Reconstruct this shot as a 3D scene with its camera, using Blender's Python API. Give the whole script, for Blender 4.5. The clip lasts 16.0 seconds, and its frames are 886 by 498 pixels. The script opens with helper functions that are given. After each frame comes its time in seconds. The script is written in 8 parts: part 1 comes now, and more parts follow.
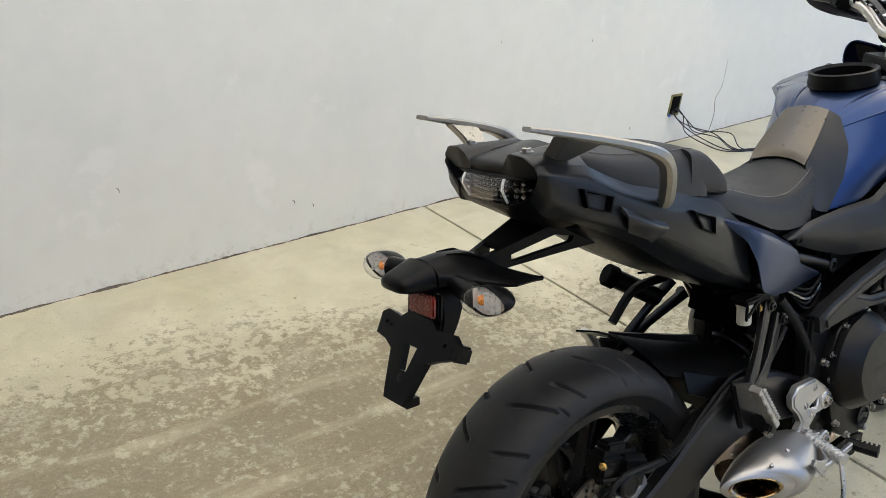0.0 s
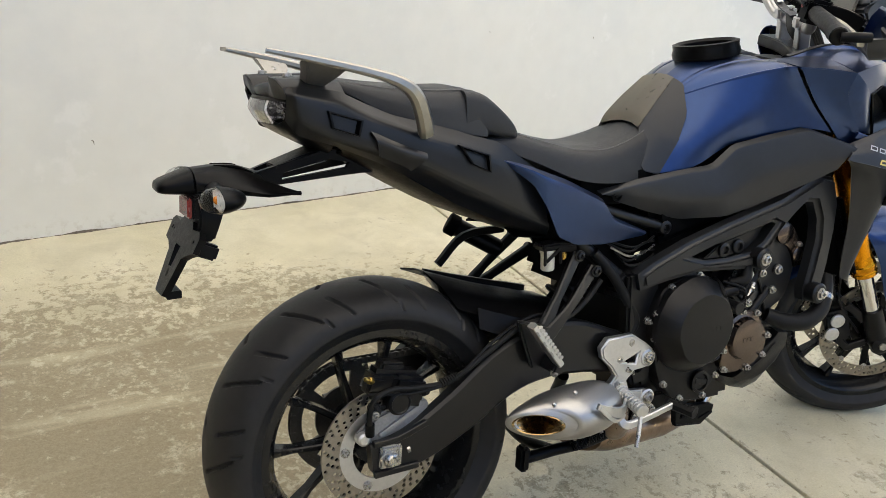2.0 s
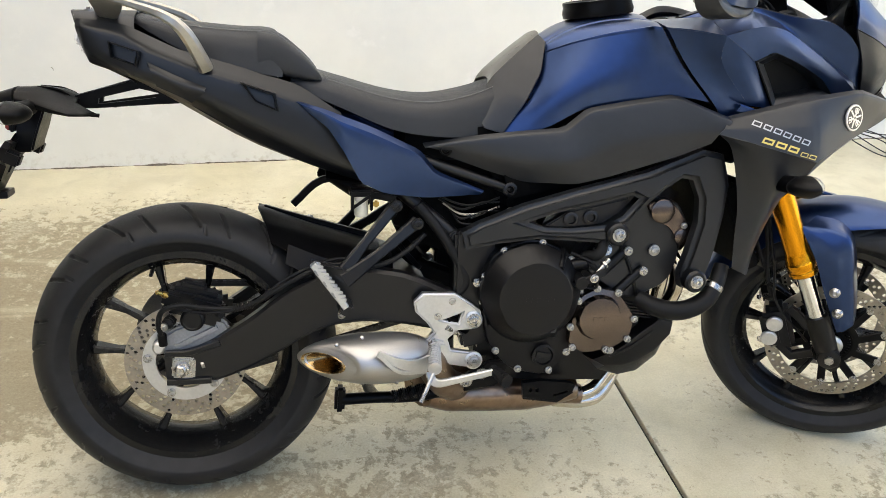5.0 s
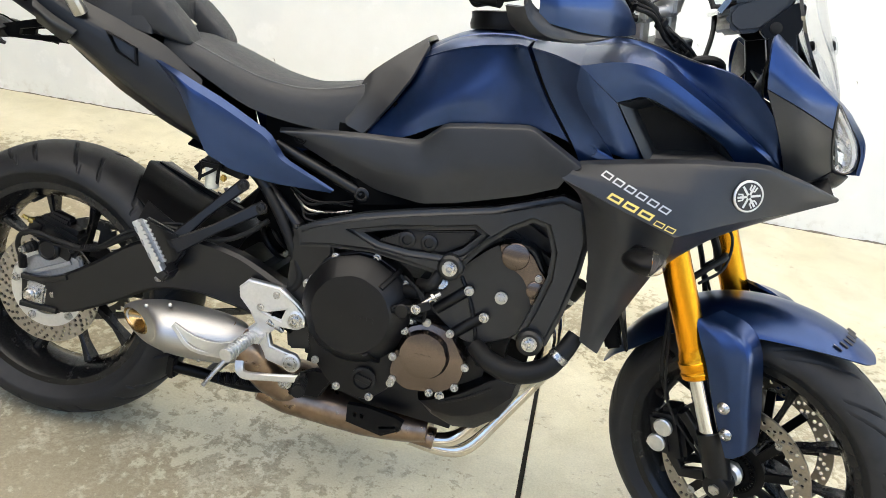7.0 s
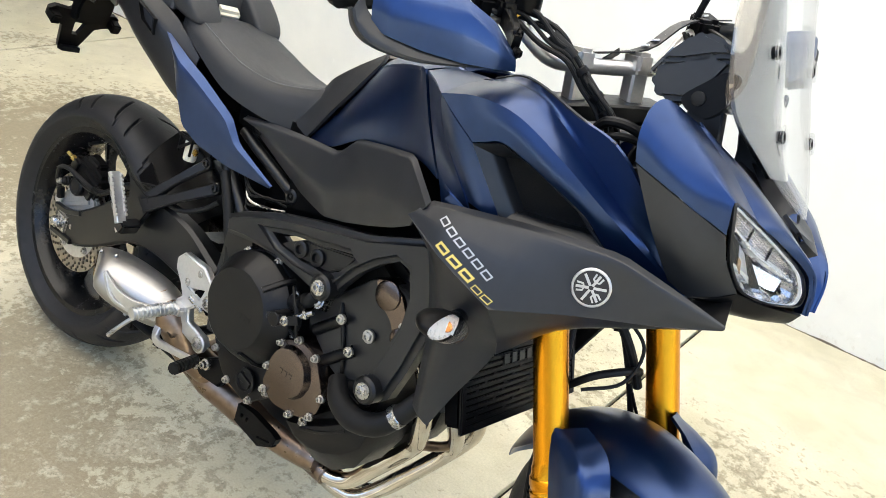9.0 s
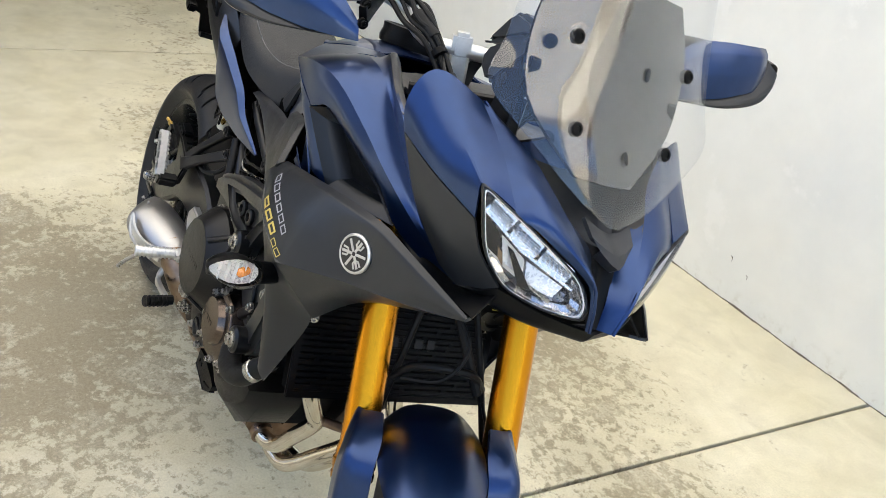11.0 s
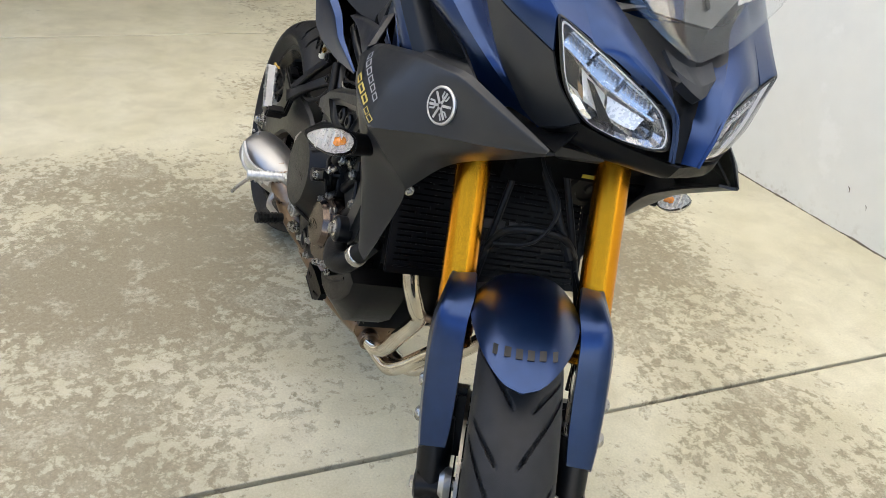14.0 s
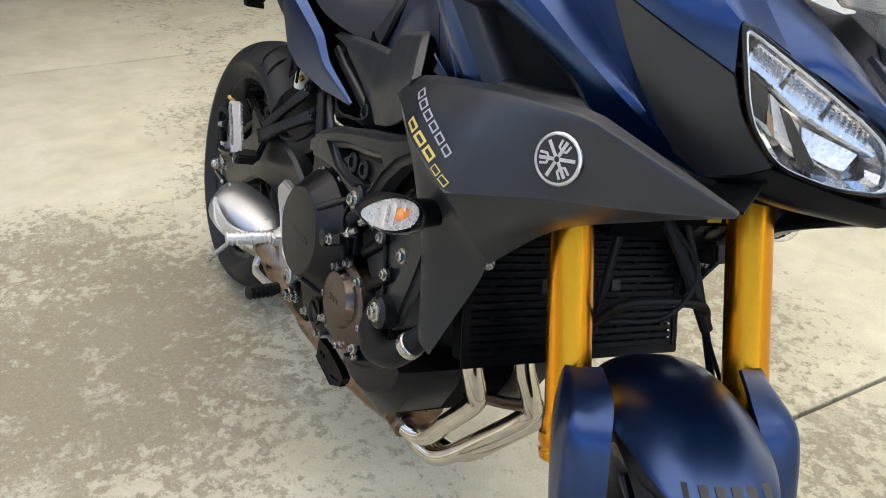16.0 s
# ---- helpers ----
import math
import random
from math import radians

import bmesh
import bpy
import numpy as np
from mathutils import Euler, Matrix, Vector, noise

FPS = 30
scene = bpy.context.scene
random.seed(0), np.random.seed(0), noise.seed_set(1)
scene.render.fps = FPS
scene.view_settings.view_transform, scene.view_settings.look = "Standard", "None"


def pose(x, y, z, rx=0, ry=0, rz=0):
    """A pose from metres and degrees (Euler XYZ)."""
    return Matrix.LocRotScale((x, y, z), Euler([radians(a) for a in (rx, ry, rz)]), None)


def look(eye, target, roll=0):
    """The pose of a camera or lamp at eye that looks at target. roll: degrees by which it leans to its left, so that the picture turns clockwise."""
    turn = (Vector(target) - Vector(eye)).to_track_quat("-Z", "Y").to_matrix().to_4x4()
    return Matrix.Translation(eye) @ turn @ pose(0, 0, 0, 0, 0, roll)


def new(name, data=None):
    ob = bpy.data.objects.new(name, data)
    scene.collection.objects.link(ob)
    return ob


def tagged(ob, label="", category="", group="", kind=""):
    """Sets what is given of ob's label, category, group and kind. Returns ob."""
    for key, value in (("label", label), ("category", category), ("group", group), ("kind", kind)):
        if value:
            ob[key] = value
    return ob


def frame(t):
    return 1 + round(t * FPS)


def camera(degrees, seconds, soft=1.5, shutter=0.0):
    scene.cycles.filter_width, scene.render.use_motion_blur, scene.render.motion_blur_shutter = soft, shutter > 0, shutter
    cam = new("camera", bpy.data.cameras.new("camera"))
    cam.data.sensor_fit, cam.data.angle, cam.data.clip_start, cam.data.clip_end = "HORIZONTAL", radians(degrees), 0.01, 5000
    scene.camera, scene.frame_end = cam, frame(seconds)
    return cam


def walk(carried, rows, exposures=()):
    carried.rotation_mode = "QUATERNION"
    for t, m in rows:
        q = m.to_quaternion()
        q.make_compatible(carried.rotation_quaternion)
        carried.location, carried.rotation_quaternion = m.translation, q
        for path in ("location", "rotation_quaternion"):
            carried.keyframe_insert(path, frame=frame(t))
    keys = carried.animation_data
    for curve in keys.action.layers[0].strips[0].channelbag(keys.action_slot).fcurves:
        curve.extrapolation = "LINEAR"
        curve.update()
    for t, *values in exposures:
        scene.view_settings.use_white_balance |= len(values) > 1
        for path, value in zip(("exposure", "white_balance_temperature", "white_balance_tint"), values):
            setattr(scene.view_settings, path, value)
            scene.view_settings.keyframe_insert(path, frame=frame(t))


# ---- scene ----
cam = camera(54.3, 16.0, soft=0.7)
PATH = [
    (0, (-1.015, -0.65, 1.421), (0.147, 0.724, 0.548), 6.1),
    (0.5, (-0.871, -0.719, 1.401), (0.195, 0.755, 0.568), 6.1),
    (1, (-0.77, -0.826, 1.397), (0.225, 0.693, 0.558), 5.9),
    (1.5, (-0.667, -1.025, 1.387), (0.273, 0.522, 0.538), 7.7),
    (2, (-0.625, -1.132, 1.384), (0.322, 0.406, 0.526), 6.5),
    (2.5, (-0.553, -1.192, 1.371), (0.394, 0.342, 0.506), 4.8),
    (3, (-0.438, -1.257, 1.38), (0.482, 0.287, 0.502), 5.0),
    (3.2, (-0.387, -1.296, 1.386), (0.475, 0.278, 0.502), 4.0),
    (5.3, (0.329, -1.516, 1.406), (0.618, 0.224, 0.462), 3.6),
    (5.5, (0.404, -1.529, 1.383), (0.651, 0.227, 0.458), 3.1),
    (6, (0.663, -1.57, 1.391), (0.762, 0.197, 0.46), 4.3),
    (6.5, (0.882, -1.507, 1.381), (0.754, 0.264, 0.46), 4.9),
    (7, (1.085, -1.384, 1.393), (0.808, 0.359, 0.453), 8.2),
    (7.5, (1.319, -1.329, 1.399), (0.821, 0.377, 0.483), 7.5),
    (8, (1.555, -1.255, 1.42), (0.805, 0.34, 0.475), 8.5),
    (8.5, (1.656, -1.087, 1.399), (0.747, 0.434, 0.472), 11.4),
    (9, (1.764, -0.949, 1.401), (0.752, 0.509, 0.479), 12.2),
    (9.2, (1.842, -0.911, 1.386), (0.773, 0.516, 0.48), 12.0),
    (11.3, (2.282, -0.356, 1.419), (0.712, 0.47, 0.495), 11.1),
    (11.5, (2.3, -0.315, 1.412), (0.692, 0.447, 0.499), 10.1),
    (12, (2.308, -0.253, 1.401), (0.673, 0.476, 0.51), 7.2),
    (12.5, (2.32, -0.25, 1.39), (0.679, 0.476, 0.507), 5.3),
    (13, (2.327, -0.3, 1.328), (0.69, 0.408, 0.423), 6.1),
    (13.5, (2.346, -0.37, 1.265), (0.737, 0.331, 0.306), 6.2),
    (14, (2.394, -0.427, 1.259), (0.782, 0.268, 0.3), 5.9),
    (14.5, (2.412, -0.48, 1.261), (0.803, 0.218, 0.299), 5.8),
    (15, (2.344, -0.486, 1.259), (0.738, 0.22, 0.298), 4.9),
    (15.5, (2.178, -0.451, 1.24), (0.6, 0.323, 0.287), 3.9),
    (16, (1.99, -0.487, 1.194), (0.462, 0.373, 0.233), 2.2),
]
walk(cam, [(t, look(eye, target, roll)) for t, eye, target, roll in PATH], [(0.0, 1.46, 6400, 11), (2.5, 1.66, 6650, 11), (5.5, 2.02, 6650, 11), (7.0, 2.2, 6500, 10), (9.0, 2.22, 6430, 10), (11.5, 1.82, 6350, 11), (12.5, 1.79, 6250, 11), (14.5, 1.8, 6330, 12), (16.0, 1.87, 6200, 13)])

# ---- light ----
world = bpy.data.worlds.new("sky")
scene.world = world
world.use_nodes = True
wn = world.node_tree
sky = wn.nodes.new("ShaderNodeTexSky")
sky.sky_type, sky.sun_disc = "NISHITA", False
sky.sun_elevation, sky.sun_rotation = radians(49.5), radians(290.6)
sky.air_density, sky.dust_density, sky.ozone_density = 1.0, 2.5, 1.0
wn.nodes["Background"].inputs["Strength"].default_value = 0.15
wn.links.new(sky.outputs["Color"], wn.nodes["Background"].inputs["Color"])
sun_data = bpy.data.lights.new("sun", "SUN")
sun_data.energy, sun_data.angle, sun_data.color = 3.4, radians(20), (1.0, 0.96, 0.88)
sun = new("sun", sun_data)
sun.matrix_world = look((-4.0, 1.5, 5.0), (0, 0, 0))

# ---- materials ----
def mat(name, base, rough=0.5, metal=0.0, vary=0.12, scale=30.0, bump=0.0, bump_scale=400.0, rough_vary=0.1, coat=0.0, alt=None, stretch=None, spec=0.5):
    """A procedural surface: base colour broken up at two scales, uneven gloss and fine relief."""
    m = bpy.data.materials.new(name)
    m.use_nodes = True
    n, l = m.node_tree.nodes, m.node_tree.links
    b = n["Principled BSDF"]
    co = n.new("ShaderNodeTexCoord")
    src = co.outputs["Object"]
    if stretch:
        mp = n.new("ShaderNodeMapping")
        mp.inputs["Scale"].default_value = stretch
        l.new(src, mp.inputs["Vector"])
        src = mp.outputs["Vector"]
    big, fine = n.new("ShaderNodeTexNoise"), n.new("ShaderNodeTexNoise")
    big.inputs["Scale"].default_value, big.inputs["Detail"].default_value = scale * 0.25, 5
    fine.inputs["Scale"].default_value, fine.inputs["Detail"].default_value = scale * 4, 6
    l.new(src, big.inputs["Vector"])
    l.new(src, fine.inputs["Vector"])
    add = n.new("ShaderNodeMath")
    add.operation = "ADD"
    l.new(big.outputs["Fac"], add.inputs[0])
    l.new(fine.outputs["Fac"], add.inputs[1])
    ramp = n.new("ShaderNodeMapRange")
    ramp.inputs["From Min"].default_value, ramp.inputs["From Max"].default_value = 0.7, 1.3
    l.new(add.outputs[0], ramp.inputs["Value"])
    mix = n.new("ShaderNodeMix")
    mix.data_type = "RGBA"
    c2 = alt or [min(1.0, c * (1 + vary)) for c in base]
    c1 = base if alt else [c * (1 - vary) for c in base]
    mix.inputs["A"].default_value, mix.inputs["B"].default_value = (*c1, 1), (*c2, 1)
    l.new(ramp.outputs["Result"], mix.inputs["Factor"])
    l.new(mix.outputs["Result"], b.inputs["Base Color"])
    rr = n.new("ShaderNodeMapRange")
    rr.inputs["To Min"].default_value, rr.inputs["To Max"].default_value = max(0.02, rough - rough_vary), min(1.0, rough + rough_vary)
    l.new(ramp.outputs["Result"], rr.inputs["Value"])
    l.new(rr.outputs["Result"], b.inputs["Roughness"])
    b.inputs["Metallic"].default_value = metal
    b.inputs["Specular IOR Level"].default_value = spec
    b.inputs["Coat Weight"].default_value = coat
    b.inputs["Coat Roughness"].default_value = 0.25 if rough > 0.1 else 0.03
    if bump:
        bn, bp = n.new("ShaderNodeTexNoise"), n.new("ShaderNodeBump")
        bn.inputs["Scale"].default_value, bn.inputs["Detail"].default_value = bump_scale, 4
        bp.inputs["Strength"].default_value, bp.inputs["Distance"].default_value = bump, 0.002
        l.new(src, bn.inputs["Vector"])
        l.new(bn.outputs["Fac"], bp.inputs["Height"])
        l.new(bp.outputs["Normal"], b.inputs["Normal"])
    return m


def clear(name, tint=(1, 1, 1), rough=0.02, ior=1.45):
    """Thin clear plastic: see-through, with a Fresnel gloss."""
    m = bpy.data.materials.new(name)
    m.use_nodes = True
    n, l = m.node_tree.nodes, m.node_tree.links
    n.remove(n["Principled BSDF"])
    see, gloss, edge, mix = n.new("ShaderNodeBsdfTransparent"), n.new("ShaderNodeBsdfGlossy"), n.new("ShaderNodeLayerWeight"), n.new("ShaderNodeMixShader")
    see.inputs["Color"].default_value = (*tint, 1)
    gloss.inputs["Roughness"].default_value = rough
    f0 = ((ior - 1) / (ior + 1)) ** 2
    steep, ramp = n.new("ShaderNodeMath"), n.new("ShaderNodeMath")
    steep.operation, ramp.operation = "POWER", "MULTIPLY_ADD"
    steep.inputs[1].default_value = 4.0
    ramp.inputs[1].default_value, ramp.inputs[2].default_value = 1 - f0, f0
    l.new(edge.outputs["Facing"], steep.inputs[0])
    l.new(steep.outputs[0], ramp.inputs[0])
    l.new(ramp.outputs[0], mix.inputs[0])
    l.new(see.outputs[0], mix.inputs[1])
    l.new(gloss.outputs[0], mix.inputs[2])
    l.new(mix.outputs[0], n["Material Output"].inputs["Surface"])
    return m


BLUE = mat("satin_blue_paint", (0.0092, 0.0315, 0.108), 0.315, 0.90, 0.10, 12, 0.03, 900, 0.02, coat=0.50)
CHARCOAL = mat("matte_charcoal_plastic", (0.0140, 0.0150, 0.0170), 0.39, 0.0, 0.15, 15, 0.05, 1200, 0.05, spec=0.40)
BLACK = mat("black_plastic", (0.0024, 0.0024, 0.0027), 0.36, 0.0, 0.2, 25, 0.08, 1500, 0.08, spec=0.12)
FRAME_PAINT = mat("satin_black_paint", (0.0055, 0.0055, 0.006), 0.335, 0.1, 0.15, 20, 0.06, 900, 0.05, spec=0.36)
FRAME_GREY = mat("satin_grey_frame_paint", (0.0105, 0.0112, 0.0125), 0.35, 0.1, 0.15, 20, 0.06, 900, 0.05, spec=0.43)
ENGINE_BLACK = mat("engine_black_enamel", (0.0035, 0.0035, 0.004), 0.36, 0.1, 0.25, 25, 0.12, 700, 0.07, spec=0.27)
# near-black for real inner parts and for blocks that stand in for shade
DARK = mat("dark_parts_and_shade_fill", (0.002, 0.002, 0.002), 0.7, 0.0, 0.3, 30, 0.1, 500, spec=0.04)
VINYL = mat("black_seat_vinyl", (0.0150, 0.0160, 0.0182), 0.48, 0.0, 0.15, 25, 0.35, 1100, 0.06, spec=0.36)
THREAD = mat("grey_thread", (0.16, 0.16, 0.16), 0.8, 0.0, 0.3, 80)
RUBBER = mat("tyre_rubber", (0.0150, 0.0150, 0.0155), 0.52, 0.0, 0.35, 10, 0.18, 900, 0.08, spec=0.26)
RUBBER_SOFT = mat("black_rubber", (0.007, 0.007, 0.007), 0.5, 0.0, 0.2, 40, 0.1, 600, spec=0.18)
GOLD = mat("gold_anodised_tube", (0.68, 0.275, 0.010), 0.26, 0.96, 0.015, 20, 0.0, 800, 0.004)
CHROME = mat("chrome_steel", (0.72, 0.71, 0.69), 0.10, 1.0, 0.06, 10, 0.02, 200, 0.05)
HEADER = mat("polished_header_steel", (0.78, 0.75, 0.69), 0.08, 1.0, 0.12, 8, 0.02, 100, 0.04, alt=(0.62, 0.55, 0.45))
BURNT = mat("heat_tinted_steel", (0.30, 0.225, 0.165), 0.32, 1.0, 0.2, 12, 0.05, 200, 0.1, alt=(0.19, 0.13, 0.09))
BRUSHED = mat("brushed_muffler_steel", (0.40, 0.395, 0.385), 0.43, 1.0, 0.06, 30, 0.05, 700, 0.05, stretch=(1, 1, 8))
ALU = mat("cast_aluminium", (0.55, 0.55, 0.545), 0.36, 0.9, 0.08, 40, 0.1, 900, 0.08)
RAIL = mat("satin_grey_aluminium", (0.34, 0.325, 0.29), 0.33, 0.9, 0.08, 30, 0.06, 900, 0.06)
BRONZE = mat("bronze_engine_enamel", (0.120, 0.094, 0.079), 0.25, 0.97, 0.03, 12, 0.01, 900, 0.02)
DISC = mat("brake_disc_steel", (0.29, 0.265, 0.23), 0.34, 1.0, 0.15, 40, 0.05, 500, 0.08)
STEEL = mat("zinc_steel", (0.40, 0.39, 0.37), 0.30, 1.0, 0.12, 60, 0.05, 500)
RIM = mat("gloss_black_rim", (0.010, 0.010, 0.010), 0.24, 0.3, 0.2, 20, 0.02, 600, 0.06, spec=0.35)
GREYCAST = mat("grey_caliper_casting", (0.28, 0.28, 0.28), 0.5, 0.6, 0.2, 50, 0.15, 500)
RED = mat("dark_red_reflector", (0.16, 0.018, 0.014), 0.25, 0.0, 0.08, 60, 0.2, 300)
AMBER = mat("amber_bulb", (0.75, 0.25, 0.03), 0.2, 0.0, 0.1, 50)
REFLECTOR = mat("lamp_reflector", (0.62, 0.62, 0.63), 0.08, 1.0, 0.03, 50)
LENS = clear("clear_lens", (0.97, 0.97, 0.98))
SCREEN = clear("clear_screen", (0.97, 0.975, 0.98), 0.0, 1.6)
SILVER_INK = mat("silver_print", (0.42, 0.42, 0.43), 0.45, 0.3, 0.05, 60)
GOLD_INK = mat("pale_gold_print", (0.62, 0.47, 0.12), 0.45, 0.3, 0.05, 60)
BLACK_INK = mat("black_print", (0.008, 0.008, 0.009), 0.4, 0.0, 0.05, 60)
WHITE_INK = mat("white_print", (0.75, 0.75, 0.75), 0.5, 0.0, 0.05, 60)
BRASS = mat("brass_cap", (0.45, 0.30, 0.08), 0.35, 1.0, 0.15, 60)
RESERVOIR = mat("milky_reservoir", (0.62, 0.60, 0.50), 0.4, 0.0, 0.08, 60)
CHAIN = mat("oiled_chain_steel", (0.10, 0.095, 0.085), 0.45, 0.9, 0.3, 90)
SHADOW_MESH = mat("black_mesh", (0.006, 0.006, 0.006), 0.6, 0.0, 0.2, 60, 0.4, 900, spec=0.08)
GLOSS_PANEL = mat("smooth_black_panel", (0.004, 0.004, 0.004), 0.05, 0.0, 0.1, 10, rough_vary=0.02, coat=1.0, spec=1.0)
CHROME_SOFT = mat("satin_lamp_mirror", (0.52, 0.52, 0.53), 0.22, 1.0, 0.03, 50)
GUIDE = mat("white_light_guide", (0.86, 0.86, 0.86), 0.30, 0.0, 0.03, 50)
AMBER_DULL = mat("brown_lamp_insert", (0.20, 0.13, 0.07), 0.4, 0.2, 0.2, 50)
TAIL_BLACK = mat("matte_black_tail_plastic", (0.0055, 0.0062, 0.0078), 0.335, 0.0, 0.15, 15, 0.05, 1200, 0.04, spec=0.36)
PAD = mat("satin_metallic_tank_pad", (0.135, 0.122, 0.102), 0.28, 0.9, 0.03, 15, 0.0, 900, 0.01, spec=0.5)
LAMP_BACK = mat("frosted_lamp_mirror", (0.84, 0.83, 0.80), 0.30, 0.3, 0.06, 60, 0.3, 160)
TAIL_MIRROR = mat("dim_tail_mirror", (0.20, 0.20, 0.21), 0.16, 0.9, 0.1, 60, 0.1, 300)

# ---- building helpers ----
def part(name, bm, material, parent=None, label="", m=None, sharp=35):
    """Links a bmesh as one mesh object under a thing or a part."""
    if m is not None:
        bm.transform(m)
    bmesh.ops.recalc_face_normals(bm, faces=bm.faces)
    me = bpy.data.meshes.new(name)
    bm.to_mesh(me)
    bm.free()
    me.materials.append(material)
    me.polygons.foreach_set("use_smooth", [True] * len(me.polygons))
    me.set_sharp_from_angle(angle=radians(sharp))
    ob = new(name, me)
    if parent is not None:
        ob.parent = parent
    if label:
        ob["label"] = label
    return ob


def raw(name, verts, faces, material, parent=None, label="", sharp=35):
    me = bpy.data.meshes.new(name)
    me.from_pydata(verts, [], faces)
    me.materials.append(material)
    me.polygons.foreach_set("use_smooth", [True] * len(me.polygons))
    me.set_sharp_from_angle(angle=radians(sharp))
    ob = new(name, me)
    if parent is not None:
        ob.parent = parent
    if label:
        ob["label"] = label
    return ob


def B():
    return bmesh.new()


def V(*p):
    return Vector(p[0] if len(p) == 1 else p)


def spline(pts, n):
    """A Catmull-Rom curve through pts, n steps a span."""
    P = [V(p) for p in pts]
    P = [P[0] * 2 - P[1]] + P + [P[-1] * 2 - P[-2]]
    out = []
    for i in range(1, len(P) - 2):
        a, b, c, d = P[i - 1:i + 3]
        for k in range(n):
            t = k / n
            out.append(0.5 * (2 * b + (c - a) * t + (2 * a - 5 * b + 4 * c - d) * t * t + (3 * b - a - 3 * c + d) * t ** 3))
    return out + [P[-2]]


def line(pts, n):
    P = [V(p) for p in pts]
    return [P[i].lerp(P[i + 1], k / n) for i in range(len(P) - 1) for k in range(n)] + [P[-1]]


def grid_faces(bm, rows, closed=False):
    vs = [[bm.verts.new(p) for p in r] for r in rows]
    for a, b in zip(vs, vs[1:]):
        m = len(a)
        for j in range(m if closed else m - 1):
            bm.faces.new((a[j], a[(j + 1) % m], b[(j + 1) % m], b[j]))
    return vs


def soft(pts, f=0.10):
    """A polyline with each inner corner cut off a little, so that creases are rounded."""
    pts = [V(p) for p in pts]
    out = [pts[0]]
    for a, b, c in zip(pts, pts[1:], pts[2:]):
        out += [b.lerp(a, f), b.lerp(c, f)]
    return out + [pts[-1]]


def patch(rows, nu=5, nv=5, thick=0.004, out=(0, -1, 0), crease=False, straight=False):
    """A curved panel through rows of control points, with thickness and turned edges."""
    if straight or crease:
        rows = [soft(r) for r in rows]
    if straight:
        rows = list(zip(*[soft(c) for c in zip(*rows)]))
    cross = line if crease or straight else spline
    along = line if straight else spline
    cols = [cross(r, nv) for r in rows]
    g = list(zip(*[along(c, nu) for c in zip(*cols)]))
    n, m = len(g), len(g[0])
    nor = []
    for i in range(n):
        r = []
        for j in range(m):
            du = g[min(i + 1, n - 1)][j] - g[max(i - 1, 0)][j]
            dv = g[i][min(j + 1, m - 1)] - g[i][max(j - 1, 0)]
            c = du.cross(dv)
            r.append(c.normalized() if c.length > 1e-9 else V(out))
        nor.append(r)
    s = 1 if sum((q.dot(V(out)) for r in nor for q in r)) > 0 else -1
    bm = B()
    top = grid_faces(bm, g)
    low = grid_faces(bm, [[g[i][j] - s * thick * nor[i][j] for j in range(m)] for i in range(n)])
    ring = [(i, 0) for i in range(n)] + [(n - 1, j) for j in range(1, m)] + [(i, m - 1) for i in range(n - 2, -1, -1)] + [(0, j) for j in range(m - 2, 0, -1)]
    for (a, b), (c, d) in zip(ring, ring[1:] + ring[:1]):
        bm.faces.new((top[a][b], top[c][d], low[c][d], low[a][b]))
    bmesh.ops.remove_doubles(bm, verts=bm.verts, dist=1e-5)
    return bm


def tube(pts, r, seg=10, n=6, bm=None, smooth=True, flat=1.0, up=(0, 0, 1)):
    """A bar of round (or flattened) section swept along pts; r may be one radius or one a point."""
    bm = bm or B()
    rs = r if isinstance(r, (list, tuple)) else [r] * len(pts)
    q = (spline if smooth else line)([V(p) for p in pts], n)
    rr = [x.x for x in line([V(v, 0, 0) for v in rs], n)]
    rings = []
    prev = None
    for i, p in enumerate(q):
        d = (q[min(i + 1, len(q) - 1)] - q[max(i - 1, 0)]).normalized()
        if prev is None:
            a = V(up) if abs(d.dot(V(up))) < 0.95 else V(1, 0, 0)
        else:
            a = prev
        a = (a - d * a.dot(d)).normalized()
        prev = a
        b = d.cross(a)
        rings.append([p + rr[i] * (math.cos(t) * a + flat * math.sin(t) * b) for t in [2 * math.pi * k / seg for k in range(seg)]])
    vs = grid_faces(bm, rings, True)
    bm.faces.new(vs[0][::-1])
    bm.faces.new(vs[-1])
    return bm


